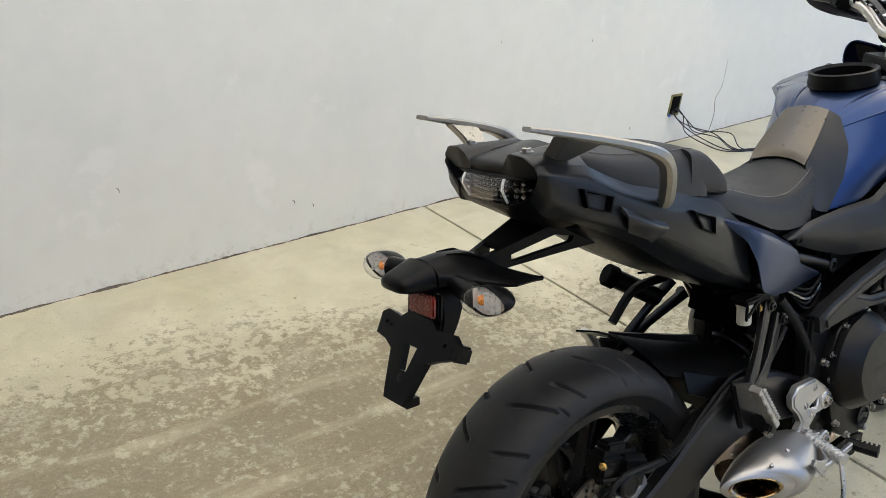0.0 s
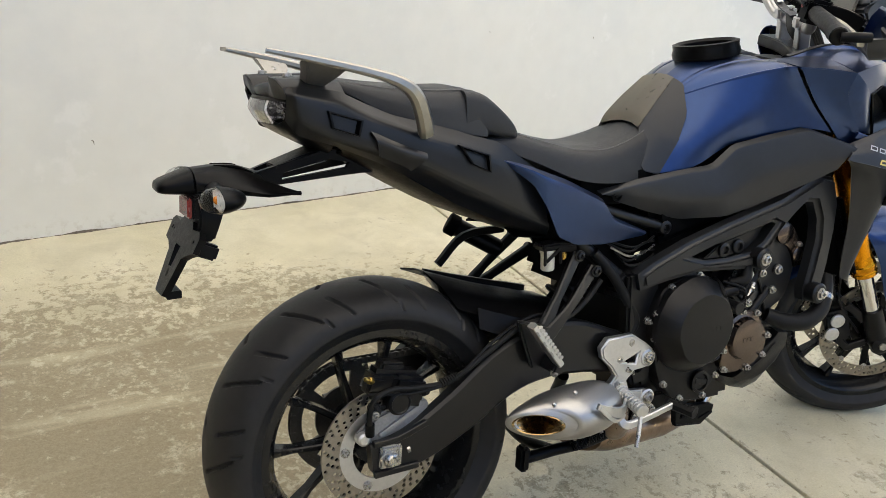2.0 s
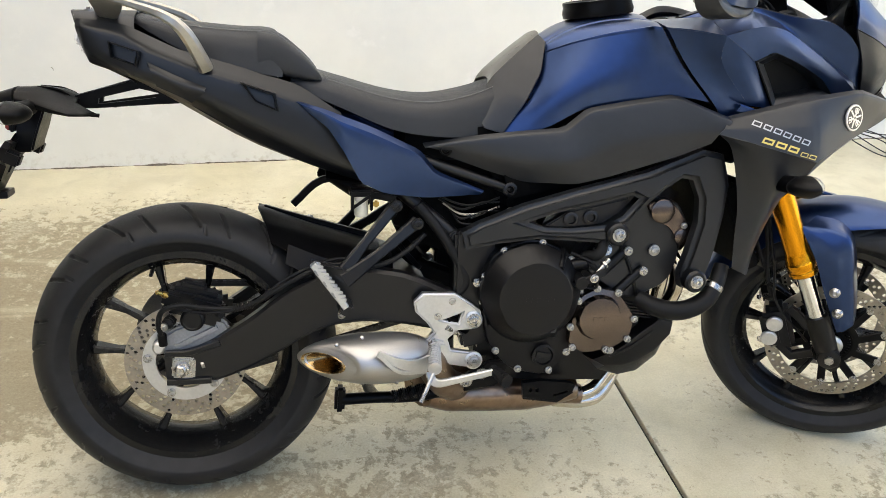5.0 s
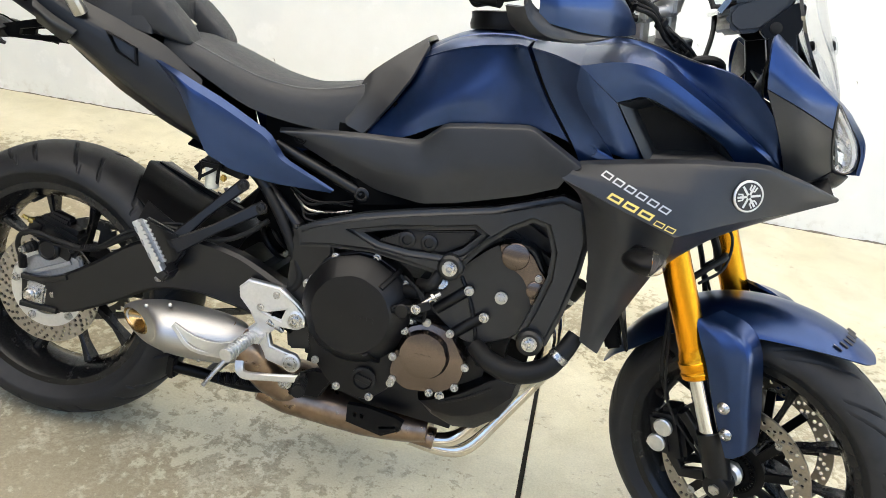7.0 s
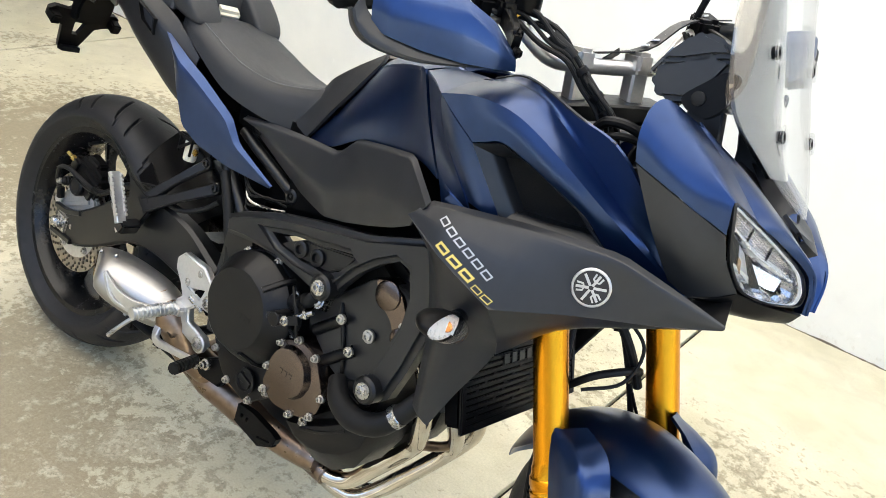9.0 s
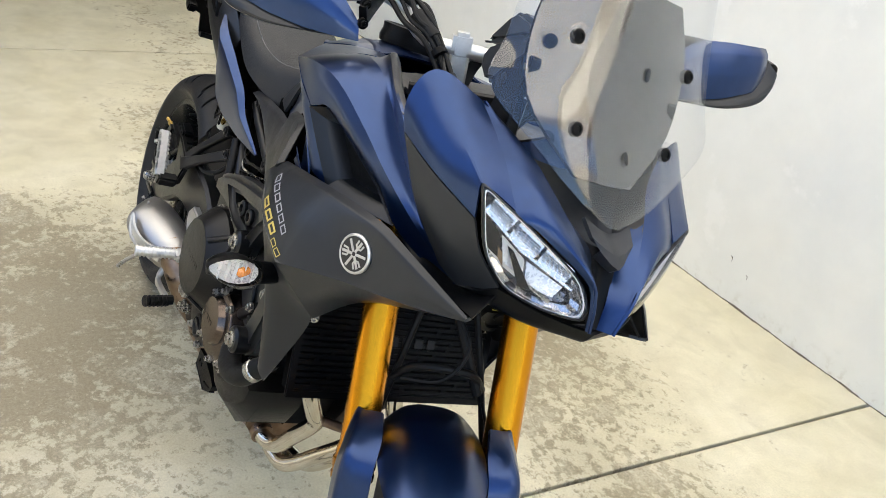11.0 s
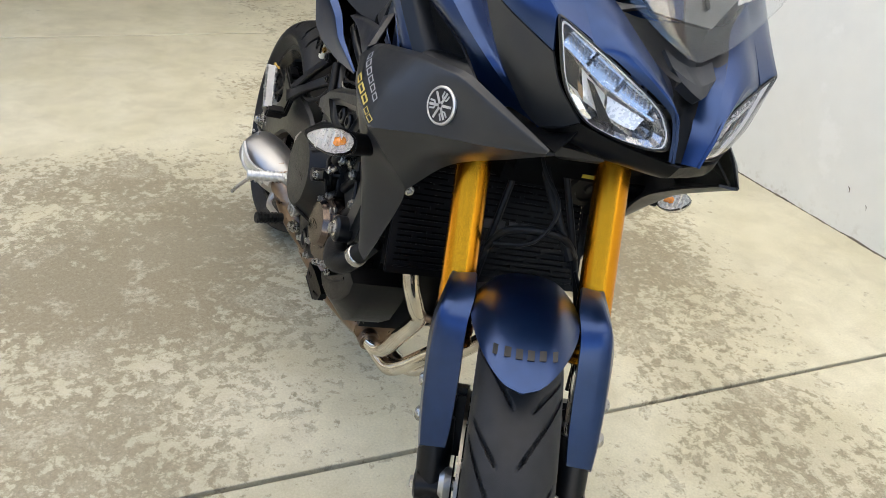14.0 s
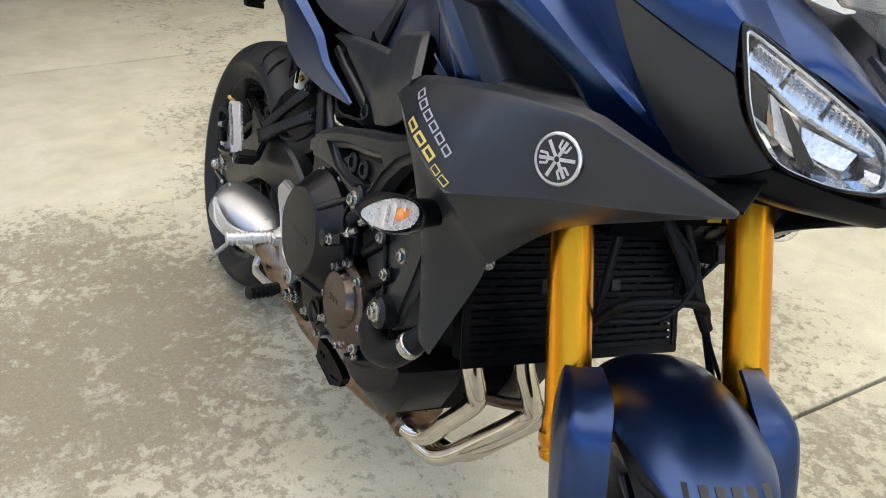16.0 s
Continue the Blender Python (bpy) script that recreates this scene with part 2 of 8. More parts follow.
def bar(pts, w, h, bm=None, n=1, up=(0, 1, 0), bev=0.25):
    """A bevelled rectangular bar along pts: w along up, h across. w and h may be lists."""
    bm = bm or B()
    ws = w if isinstance(w, (list, tuple)) else [w] * len(pts)
    hs = h if isinstance(h, (list, tuple)) else [h] * len(pts)
    q = spline(pts, n) if n > 1 else [V(p) for p in pts]
    sz = line([V(a, b, 0) for a, b in zip(ws, hs)], n) if n > 1 else [V(a, b, 0) for a, b in zip(ws, hs)]
    rings = []
    for i, p in enumerate(q):
        d = (q[min(i + 1, len(q) - 1)] - q[max(i - 1, 0)]).normalized()
        a = (V(up) - d * d.dot(V(up))).normalized()
        b = d.cross(a)
        w2, h2 = sz[i].x / 2, sz[i].y / 2
        e = bev * min(w2, h2)
        prof = [(w2, h2 - e), (w2 - e, h2), (-w2 + e, h2), (-w2, h2 - e), (-w2, -h2 + e), (-w2 + e, -h2), (w2 - e, -h2), (w2, -h2 + e)]
        rings.append([p + x * a + y * b for x, y in prof])
    vs = grid_faces(bm, rings, True)
    bm.faces.new(vs[0][::-1])
    bm.faces.new(vs[-1])
    return bm


def axes(d):
    d = V(d).normalized()
    a = d.orthogonal().normalized()
    return d, a, d.cross(a)


def lathe(prof, at, d, seg=40, bm=None, closed=False, start=0.0):
    """Turns a profile of (height along d, radius) about d."""
    bm = bm or B()
    d, a, b = axes(d)
    rows = [[V(at) + h * d + r * (math.cos(t) * a + math.sin(t) * b) for t in [start + 2 * math.pi * k / seg for k in range(seg)]] for h, r in prof]
    vs = grid_faces(bm, rows + (rows[:1] if closed else []), True)
    if closed:
        bmesh.ops.remove_doubles(bm, verts=bm.verts, dist=1e-6)
    else:
        if prof[0][1] > 1e-6:
            bm.faces.new(vs[0][::-1])
        if prof[-1][1] > 1e-6:
            bm.faces.new(vs[-1])
        bmesh.ops.remove_doubles(bm, verts=bm.verts, dist=1e-6)
    return bm


def rod(p0, p1, r, seg=16, bm=None, bev=0.0):
    L = (V(p1) - V(p0)).length
    e = bev or min(r, L) * 0.12
    return lathe([(0, r - e), (e, r), (L - e, r), (L, r - e)], p0, V(p1) - V(p0), seg, bm)


def plate(outline, y0, y1, bm=None, bev=0.003, axis=1, m=None):
    """A bevelled plate: an outline in the plane across the axis, between two heights on it."""
    own = B()
    def at(p, y):
        return {1: (p[0], y, p[1]), 0: (y, p[0], p[1]), 2: (p[0], p[1], y)}[axis]
    f0 = own.faces.new([own.verts.new(at(p, y0)) for p in outline])
    ext = bmesh.ops.extrude_face_region(own, geom=[f0])
    bmesh.ops.translate(own, verts=[g for g in ext["geom"] if isinstance(g, bmesh.types.BMVert)], vec=V(at((0, 0), y1)) - V(at((0, 0), y0)))
    if bev:
        bmesh.ops.bevel(own, geom=list(own.edges), offset=bev, segments=2, affect="EDGES", clamp_overlap=True)
    if m is not None:
        own.transform(m)
    return join(own, bm)


def join(own, bm):
    if bm is None:
        return own
    me = bpy.data.meshes.new("tmp")
    own.to_mesh(me)
    own.free()
    bm.from_mesh(me)
    bpy.data.meshes.remove(me)
    return bm


def box(c, size, rot=(0, 0, 0), bev=0.004, bm=None):
    own = B()
    bmesh.ops.create_cube(own, size=1)
    bmesh.ops.scale(own, vec=size, verts=own.verts)
    if bev:
        bmesh.ops.bevel(own, geom=list(own.edges), offset=min(bev, min(size) * 0.45), segments=2, affect="EDGES", clamp_overlap=True)
    own.transform(pose(*c, *rot))
    return join(own, bm)


def holed(outer, holes, y0, y1, bm=None, m=None):
    """A plate with holes: loops of (u, v) filled, at y0, thickened to y1, then placed by m."""
    own = B()
    for loop in [outer] + holes:
        vs = [own.verts.new((p[0], y0, p[1])) for p in loop]
        for a, b in zip(vs, vs[1:] + vs[:1]):
            own.edges.new((a, b))
    bmesh.ops.triangle_fill(own, use_beauty=True, use_dissolve=False, edges=list(own.edges))
    ext = bmesh.ops.extrude_face_region(own, geom=list(own.faces))
    bmesh.ops.translate(own, verts=[g for g in ext["geom"] if isinstance(g, bmesh.types.BMVert)], vec=(0, y1 - y0, 0))
    if m is not None:
        own.transform(m)
    return join(own, bm)


def circle(c, r, n, start=0.0):
    return [(c[0] + r * math.cos(start + 2 * math.pi * k / n), c[1] + r * math.sin(start + 2 * math.pi * k / n)) for k in range(n)]


def bolt(p, d=(0, -1, 0), r=0.007, bm=None, h=0.006):
    """A flanged hexagon bolt with a hollow head."""
    bm = lathe([(-0.004, r * 1.35), (0.0015, r * 1.35), (0.0018, r * 1.05)], p, d, 18, bm)
    return lathe([(0.0015, r), (h, r), (h + 0.0008, r * 0.85), (h + 0.0008, r * 0.5), (h - 0.003, r * 0.45), (h - 0.003, 0)], p, d, 6, bm)

# ---- the yard ----
def concrete_floor():
    m = bpy.data.materials.new("worn_concrete")
    m.use_nodes = True
    n, l = m.node_tree.nodes, m.node_tree.links
    b = n["Principled BSDF"]
    geo = n.new("ShaderNodeNewGeometry")

    def tex(scale, detail=6, rough=0.6, dist=0.0):
        t = n.new("ShaderNodeTexNoise")
        t.inputs["Scale"].default_value, t.inputs["Detail"].default_value = scale, detail
        t.inputs["Roughness"].default_value, t.inputs["Distortion"].default_value = rough, dist
        l.new(geo.outputs["Position"], t.inputs["Vector"])
        return t.outputs["Fac"]

    def span(v, a, b2, lo=0.0, hi=1.0):
        r = n.new("ShaderNodeMapRange")
        for k, x in (("From Min", a), ("From Max", b2), ("To Min", lo), ("To Max", hi)):
            r.inputs[k].default_value = x
        l.new(v, r.inputs["Value"])
        return r.outputs["Result"]

    def calc(op, a, b2):
        r = n.new("ShaderNodeMath")
        r.operation = op
        for s, x in zip(r.inputs, (a, b2)):
            if isinstance(x, (int, float)):
                s.default_value = x
            else:
                l.new(x, s)
        return r.outputs[0]

    def mix(f, a, b2):
        x = n.new("ShaderNodeMix")
        x.data_type = "RGBA"
        l.new(f, x.inputs["Factor"])
        for s, c in (("A", a), ("B", b2)):
            if isinstance(c, tuple):
                x.inputs[s].default_value = (*c, 1)
            else:
                l.new(c, x.inputs[s])
        return x.outputs["Result"]

    big = tex(0.8, 4, 0.5, 0.3)
    mid = tex(3.2, 8, 0.66, 0.4)
    wear = tex(1.9, 13, 0.74, 0.12)
    cloud = tex(9.0, 8, 0.62, 0.6)
    fleck = tex(75.0, 6, 0.75)
    grain = tex(190.0, 4, 0.7)
    speck = tex(32.0, 7, 0.72, 0.15)
    sep = n.new("ShaderNodeSeparateXYZ")
    l.new(geo.outputs["Position"], sep.inputs["Vector"])
    # pale cement skin, worn through to sand-grey in large patches with speckled borders, cleaner towards the wall
    mott = tex(6.5, 10, 0.64, 0.25)
    skin = mix(span(mid, 0.36, 0.64), (0.555, 0.515, 0.355), (0.645, 0.605, 0.450))
    skin = mix(calc("MULTIPLY", span(cloud, 0.45, 0.66), 0.5), skin, (0.465, 0.425, 0.295))
    bare = mix(span(fleck, 0.36, 0.66), (0.198, 0.165, 0.101), (0.338, 0.294, 0.196))
    clean = calc("ADD", span(sep.outputs["Y"], 1.05, 1.45, 0.0, 0.07), calc("MULTIPLY", span(sep.outputs["X"], -0.5, -0.9, 0.0, 0.10), span(sep.outputs["Y"], 0.5, 0.1)))

    # worn regions with ragged borders
    def blot(x, y, kx, ky, strong):
        dx = calc("MULTIPLY", calc("SUBTRACT", sep.outputs["X"], x), kx)
        dy = calc("MULTIPLY", calc("SUBTRACT", sep.outputs["Y"], y), ky)
        d2 = calc("ADD", calc("ADD", calc("MULTIPLY", dx, dx), calc("MULTIPLY", dy, dy)), calc("MULTIPLY", calc("SUBTRACT", wear, 0.5), 3.0))
        return span(d2, 1.2, 0.3, 0.0, strong)
    dense = calc("SUBTRACT", calc("MULTIPLY", calc("SUBTRACT", wear, 0.5), 0.50), clean)
    dense = calc("ADD", dense, calc("MULTIPLY", calc("SUBTRACT", big, 0.5), 0.25))
    for x, y, kx, ky, strong in ((-0.05, -0.48, 1.5, 1.9, 0.115), (0.30, -0.02, 1.8, 2.2, 0.09), (-0.40, 0.90, 0.85, 1.35, 0.16), (-1.0, 0.45, 1.2, 1.6, 0.10), (0.75, -0.60, 1.6, 2.0, 0.07), (0.84, 1.05, 1.6, 2.4, 0.06), (2.2, 0.9, 1.0, 1.6, 0.08), (1.5, -0.6, 1.3, 2.2, 0.06)):
        dense = calc("ADD", dense, blot(x, y, kx, ky, strong))
    ragged = calc("ADD", calc("MULTIPLY", calc("SUBTRACT", mott, 0.5), 0.45), calc("ADD", calc("MULTIPLY", calc("SUBTRACT", speck, 0.5), 0.74), calc("MULTIPLY", calc("SUBTRACT", fleck, 0.5), 0.16)))
    gone = span(calc("ADD", dense, ragged), 0.050, 0.115)
    col = mix(calc("MULTIPLY", gone, 0.86), skin, bare)
    col = mix(span(dense, 0.02, 0.17, 0.0, 0.50), col, (0.198, 0.164, 0.102))
    flakes = calc("MULTIPLY", calc("MULTIPLY", span(calc("ADD", mott, calc("MULTIPLY", calc("SUBTRACT", speck, 0.5), 0.5)), 0.54, 0.64), span(fleck, 0.38, 0.54)), 0.9)
    pits = span(fleck, 0.33, 0.29)
    col = mix(calc("MULTIPLY", pits, 0.5), col, (0.16, 0.145, 0.11))
    haze = calc("MULTIPLY", span(tex(2.4, 7, 0.60, 0.8), 0.46, 0.68), 0.26)
    col = mix(haze, col, (0.30, 0.270, 0.188))
    # pale streaks swept along the wall
    along = n.new("ShaderNodeMapping")
    along.inputs["Scale"].default_value = (0.9, 5.5, 1.0)
    l.new(geo.outputs["Position"], along.inputs["Vector"])
    streak = n.new("ShaderNodeTexNoise")
    streak.inputs["Scale"].default_value, streak.inputs["Detail"].default_value, streak.inputs["Roughness"].default_value = 1.6, 9, 0.62
    l.new(along.outputs["Vector"], streak.inputs["Vector"])
    swept = calc("MULTIPLY", calc("MULTIPLY", span(streak.outputs["Fac"], 0.53, 0.66), span(sep.outputs["Y"], 0.4, 0.8)), 0.4)
    col = mix(swept, col, (0.61, 0.56, 0.40))
    col = mix(calc("MULTIPLY", flakes, 0.55), col, (0.575, 0.535, 0.405))
    fine = span(grain, 0.3, 0.7, 0.86, 1.10)
    tint = n.new("ShaderNodeMix")
    tint.data_type, tint.blend_type = "RGBA", "MULTIPLY"
    tint.inputs["Factor"].default_value = 1.0
    comb = n.new("ShaderNodeCombineColor")
    for s in comb.inputs:
        l.new(fine, s)
    l.new(col, tint.inputs["A"])
    l.new(comb.outputs["Color"], tint.inputs["B"])
    l.new(tint.outputs["Result"], b.inputs["Base Color"])
    l.new(span(gone, 0, 1, 0.5, 0.8), b.inputs["Roughness"])
    bump = n.new("ShaderNodeBump")
    bump.inputs["Strength"].default_value, bump.inputs["Distance"].default_value = 0.35, 0.004
    l.new(calc("ADD", calc("MULTIPLY", gone, -0.6), calc("ADD", fleck, calc("MULTIPLY", grain, 0.5))), bump.inputs["Height"])
    l.new(bump.outputs["Normal"], b.inputs["Normal"])
    return m


CONCRETE = concrete_floor()
def wall_paint():
    """Pale grey paint with faint clouds, paler touched-up patches and scuffs thicker towards the floor."""
    m = mat("pale_grey_wall_paint", (0.735, 0.74, 0.71), 0.7, 0.0, 0.03, 3.0, 0.10, 260, 0.08)
    n, l = m.node_tree.nodes, m.node_tree.links
    b = n["Principled BSDF"]
    base = b.inputs["Base Color"].links[0].from_socket
    geo, sep = n.new("ShaderNodeNewGeometry"), n.new("ShaderNodeSeparateXYZ")
    l.new(geo.outputs["Position"], sep.inputs["Vector"])

    def layer(col, scale, detail, lo, hi, tint, strength, low_only):
        t, r, x = n.new("ShaderNodeTexNoise"), n.new("ShaderNodeMapRange"), n.new("ShaderNodeMix")
        t.inputs["Scale"].default_value, t.inputs["Detail"].default_value, t.inputs["Roughness"].default_value = scale, detail, 0.66
        l.new(geo.outputs["Position"], t.inputs["Vector"])
        r.inputs["From Min"].default_value, r.inputs["From Max"].default_value, r.inputs["To Max"].default_value = lo, hi, strength
        l.new(t.outputs["Fac"], r.inputs["Value"])
        fac = r.outputs["Result"]
        if low_only:
            h, k = n.new("ShaderNodeMapRange"), n.new("ShaderNodeMath")
            h.inputs["From Min"].default_value, h.inputs["From Max"].default_value = low_only, 0.0
            l.new(sep.outputs["Z"], h.inputs["Value"])
            k.operation = "MULTIPLY"
            l.new(fac, k.inputs[0])
            l.new(h.outputs["Result"], k.inputs[1])
            fac = k.outputs[0]
        x.data_type = "RGBA"
        l.new(fac, x.inputs["Factor"])
        l.new(col, x.inputs["A"])
        x.inputs["B"].default_value = (*tint, 1)
        return x.outputs["Result"]
    base = layer(base, 1.1, 6, 0.48, 0.66, (0.66, 0.675, 0.67), 0.7, 0)
    base = layer(base, 4.5, 9, 0.60, 0.66, (0.82, 0.82, 0.80), 0.45, 0)
    base = layer(base, 14.0, 10, 0.60, 0.68, (0.52, 0.51, 0.47), 0.16, 0.35)
    base = layer(base, 30.0, 8, 0.52, 0.64, (0.40, 0.36, 0.29), 0.45, 0.07)
    l.new(base, b.inputs["Base Color"])
    return m


WALL_PAINT = wall_paint()
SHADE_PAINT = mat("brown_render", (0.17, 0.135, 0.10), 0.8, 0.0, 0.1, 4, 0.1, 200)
CREAM_PAINT = mat("cream_house_paint", (0.72, 0.68, 0.56), 0.8, 0.0, 0.05, 4, 0.08, 200)
WHITE_PAINT = mat("cream_white_paint", (0.80, 0.74, 0.60), 0.7, 0.0, 0.05, 4, 0.08, 200)
GREY_PAINT = mat("grey_wall_render", (0.19, 0.195, 0.205), 0.8, 0.0, 0.1, 4, 0.1, 200)
CEILING_PAINT = mat("brown_ceiling_boards", (0.16, 0.13, 0.10), 0.6, 0.0, 0.2, 6, 0.1, 150, stretch=(1, 12, 1))
CANOPY = bpy.data.materials.new("amber_translucent_sheet")
CANOPY.use_nodes = True
cn = CANOPY.node_tree
ct = cn.nodes.new("ShaderNodeBsdfTranslucent")
cd = cn.nodes.new("ShaderNodeBsdfDiffuse")
cm = cn.nodes.new("ShaderNodeMixShader")
cv = cn.nodes.new("ShaderNodeTexNoise")
cv.inputs["Scale"].default_value = 3.0
cr = cn.nodes.new("ShaderNodeMix")
cr.data_type = "RGBA"
cr.inputs["A"].default_value, cr.inputs["B"].default_value = (0.83, 0.78, 0.68, 1), (0.72, 0.665, 0.56, 1)
cn.links.new(cv.outputs["Fac"], cr.inputs["Factor"])
cn.links.new(cr.outputs["Result"], ct.inputs["Color"])
cd.inputs["Color"].default_value = (0.5, 0.46, 0.38, 1)
cm.inputs[0].default_value = 0.14
cn.links.new(ct.outputs[0], cm.inputs[1])
cn.links.new(cd.outputs[0], cm.inputs[2])
cn.links.new(cm.outputs[0], cn.nodes["Material Output"].inputs["Surface"])
JOINT = mat("dirt_in_joint", (0.02, 0.017, 0.012), 0.95, 0.0, 0.4, 50, 0.3, 200)
DIRT = mat("dirt_line", (0.13, 0.11, 0.085), 0.95, 0.0, 0.4, 30, 0.4, 150)
WIRE = mat("black_cable_sheath", (0.012, 0.012, 0.013), 0.5)

GAP = 0.0038


def slab(x0a, x0b, x1a, x1b, ya, yb):
    """A cast floor slab between two joints, its edges slightly broken."""
    bm = B()
    top = []
    n = 60
    for k in range(n + 1):
        t = k / n
        y = ya + (yb - ya) * t
        j = 0.0016
        top.append((x0a + (x0b - x0a) * t + GAP + random.uniform(-j, j), x1a + (x1b - x1a) * t - GAP + random.uniform(-j, j), y))
    rows = [[(a, y, -0.02), (a, y, -0.002), (a + 0.002, y, 0.0), (b - 0.002, y, 0.0), (b, y, -0.002), (b, y, -0.02)] for a, b, y in top]
    grid_faces(bm, rows)
    return bm


floor_base = raw("floor", [(-40, -40, -0.016), (40, -40, -0.016), (40, 40, -0.016), (-40, 40, -0.016)], [(0, 1, 2, 3)], JOINT)
tagged(floor_base, "worn cream-grey concrete yard floor cast in long slabs", "floor", kind="structure")
for x0a, x0b, x1a, x1b in ((-5.4, -5.3, -0.90, -2.23), (-0.90, -2.23, 1.82, 1.005), (1.82, 1.005, 4.35, 4.28), (4.35, 4.28, 7.6, 7.5), (7.6, 7.5, 30, 30), (-30, -30, -5.4, -5.3)):
    part("slab", slab(x0a, x0b, x1a, x1b, -30.0, 1.885 + 0.075 * (x0a + x1a) / 2 + 2.0 if x1a < 20 else 30.0), CONCRETE, floor_base)

WALL_M = Matrix.Translation((0, 1.868, 0)) @ Matrix.Rotation(math.atan(0.075), 4, "Z")
# the wall's far stretch is unseen, added to keep light from the closed end
wall = part("wall_north", box((-0.50, 0.09, 1.20), (14.2, 0.18, 2.5), (0, 0, 0), 0.004), WALL_PAINT, None, m=WALL_M)
tagged(wall, "smooth pale grey painted wall with scuffs", "wall", kind="structure")
seam = B()
prev_row = None
for k in range(1050):
    x = -2.78 + 0.0088 * k
    w = max(0.0008, 0.005 + 0.009 * noise.noise((x * 6, 3, 0)) + 0.006 * noise.noise((x * 40, 9, 0)))
    h = max(0.0008, 0.004 + 0.007 * noise.noise((x * 9, 5, 2)) + 0.003 * noise.noise((x * 50, 1, 2)))
    row = [seam.verts.new(p) for p in ((x, 0.002, h), (x, -w * 0.6, h * 0.5), (x, -w, -0.001))]
    if prev_row:
        for j in range(2):
            seam.faces.new((prev_row[j], prev_row[j + 1], row[j + 1], row[j]))
    prev_row = row
dirt = part("trim_wall_foot", seam, DIRT, None, m=WALL_M)
tagged(dirt, "line of dirt and mortar crumbs along the wall foot", "trim", kind="structure")

# an assumed, unseen carport: roofed over the bike, open to the sky in front and beside it, closed at the far end to
# darken the floor there
back = part("wall_west", box((-7.6, -0.3, 1.5), (0.2, 6.0, 3.2)), SHADE_PAINT)
tagged(back, "unseen brown end wall added to darken the closed end", "wall", kind="structure")
shelter = part("ceiling", box((-5.1, -0.2, 2.64), (5.4, 5.2, 0.14)), CEILING_PAINT)
tagged(shelter, "unseen flat brown boarded ceiling shading the closed end", "ceiling", kind="structure")
# unseen board added to stop sun entering over the lowered ceiling
header = part("beam", box((-2.46, 0.0, 3.04), (0.10, 5.6, 0.72)), CEILING_PAINT)
tagged(header, "unseen brown fascia added to block sun above the ceiling", "beam", kind="structure")
# unseen roof inferred from golden reflections; its edges are set to steer the light
sheet = B()
rows = []
for k in range(98):
    x = -2.36 + 0.06 * k
    z = 3.35 + 0.02 * math.sin(k * math.pi / 2)
    rows.append([(x, -2.1, z - 0.18), (x, 2.35, z - 0.05)])
grid_faces(sheet, rows)
canopy = part("ceiling_sheet", sheet, CANOPY)
tagged(canopy, "unseen corrugated amber translucent roof sheets spreading the daylight", "roof", kind="structure")
# unseen pillar, added for a cream reflection in the windscreen
pillar = part("pillar", box((6.76, 0.04, 1.2), (0.32, 0.34, 2.5), (0, 0, 0), 0.008), CREAM_PAINT, None, m=WALL_M)
tagged(pillar, "unseen square cream pillar added at the wall's end", "pillar", kind="structure")
# unseen side wall, added to keep light out of the far end
house = part("wall_south", box((-4.95, -2.6, 1.5), (5.5, 0.2, 3.1)), SHADE_PAINT)
tagged(house, "unseen brown side wall added to darken the closed end", "wall", kind="structure")
far = part("wall_east", box((13.0, -1.0, 1.2), (0.25, 30.0, 2.6)), CREAM_PAINT)
tagged(far, "low cream boundary wall across the drive", "wall", kind="structure")
# unseen wall, added so that the bike's flanks reflect something darker than sky
reflection_wall = part("wall_far_south", box((2.0, -6.4, 1.3), (26.0, 0.25, 2.8)), GREY_PAINT)
tagged(reflection_wall, "unseen grey wall added to darken side reflections", "wall", kind="structure")

# unseen pillar and wall, sited where the windscreen mirrors a cream strip and brown
column = part("pillar_beyond", box((8.3, 4.05, 3.6), (0.6, 1.9, 7.4), (0, 0, 0)), WHITE_PAINT)
tagged(column, "unseen tall cream pillar placed to reflect in the windscreen", "pillar", kind="structure")
reflected_wall = part("wall_beyond", box((8.9, 8.1, 3.4), (1.6, 6.1, 7.0), (0, 0, 0)), SHADE_PAINT)
tagged(reflected_wall, "unseen brown wall placed to reflect in the windscreen", "wall", kind="structure")

# socket hole in the wall with loose cables
socket = new("wall_socket_hole")
socket.matrix_world = WALL_M @ pose(2.80, 0, 0.215)
tagged(socket, "open electrical box with loose black cables hanging out", "electrical box")
part("box_rim", holed([(-0.05, -0.055), (0.05, -0.06), (0.052, 0.058), (-0.046, 0.06)], [[(-0.04, -0.045), (0.04, -0.05), (0.042, 0.046), (-0.036, 0.05)]], -0.006, 0.0), mat("yellowed_plastic", (0.30, 0.26, 0.08), 0.6, alt=(0.10, 0.09, 0.04)), socket)
# flat dark plate in place of the shaded hollow of the box
part("box_inside", box((0, -0.002, 0), (0.085, 0.006, 0.095), (0, 0, 0), 0.001), DARK, socket)
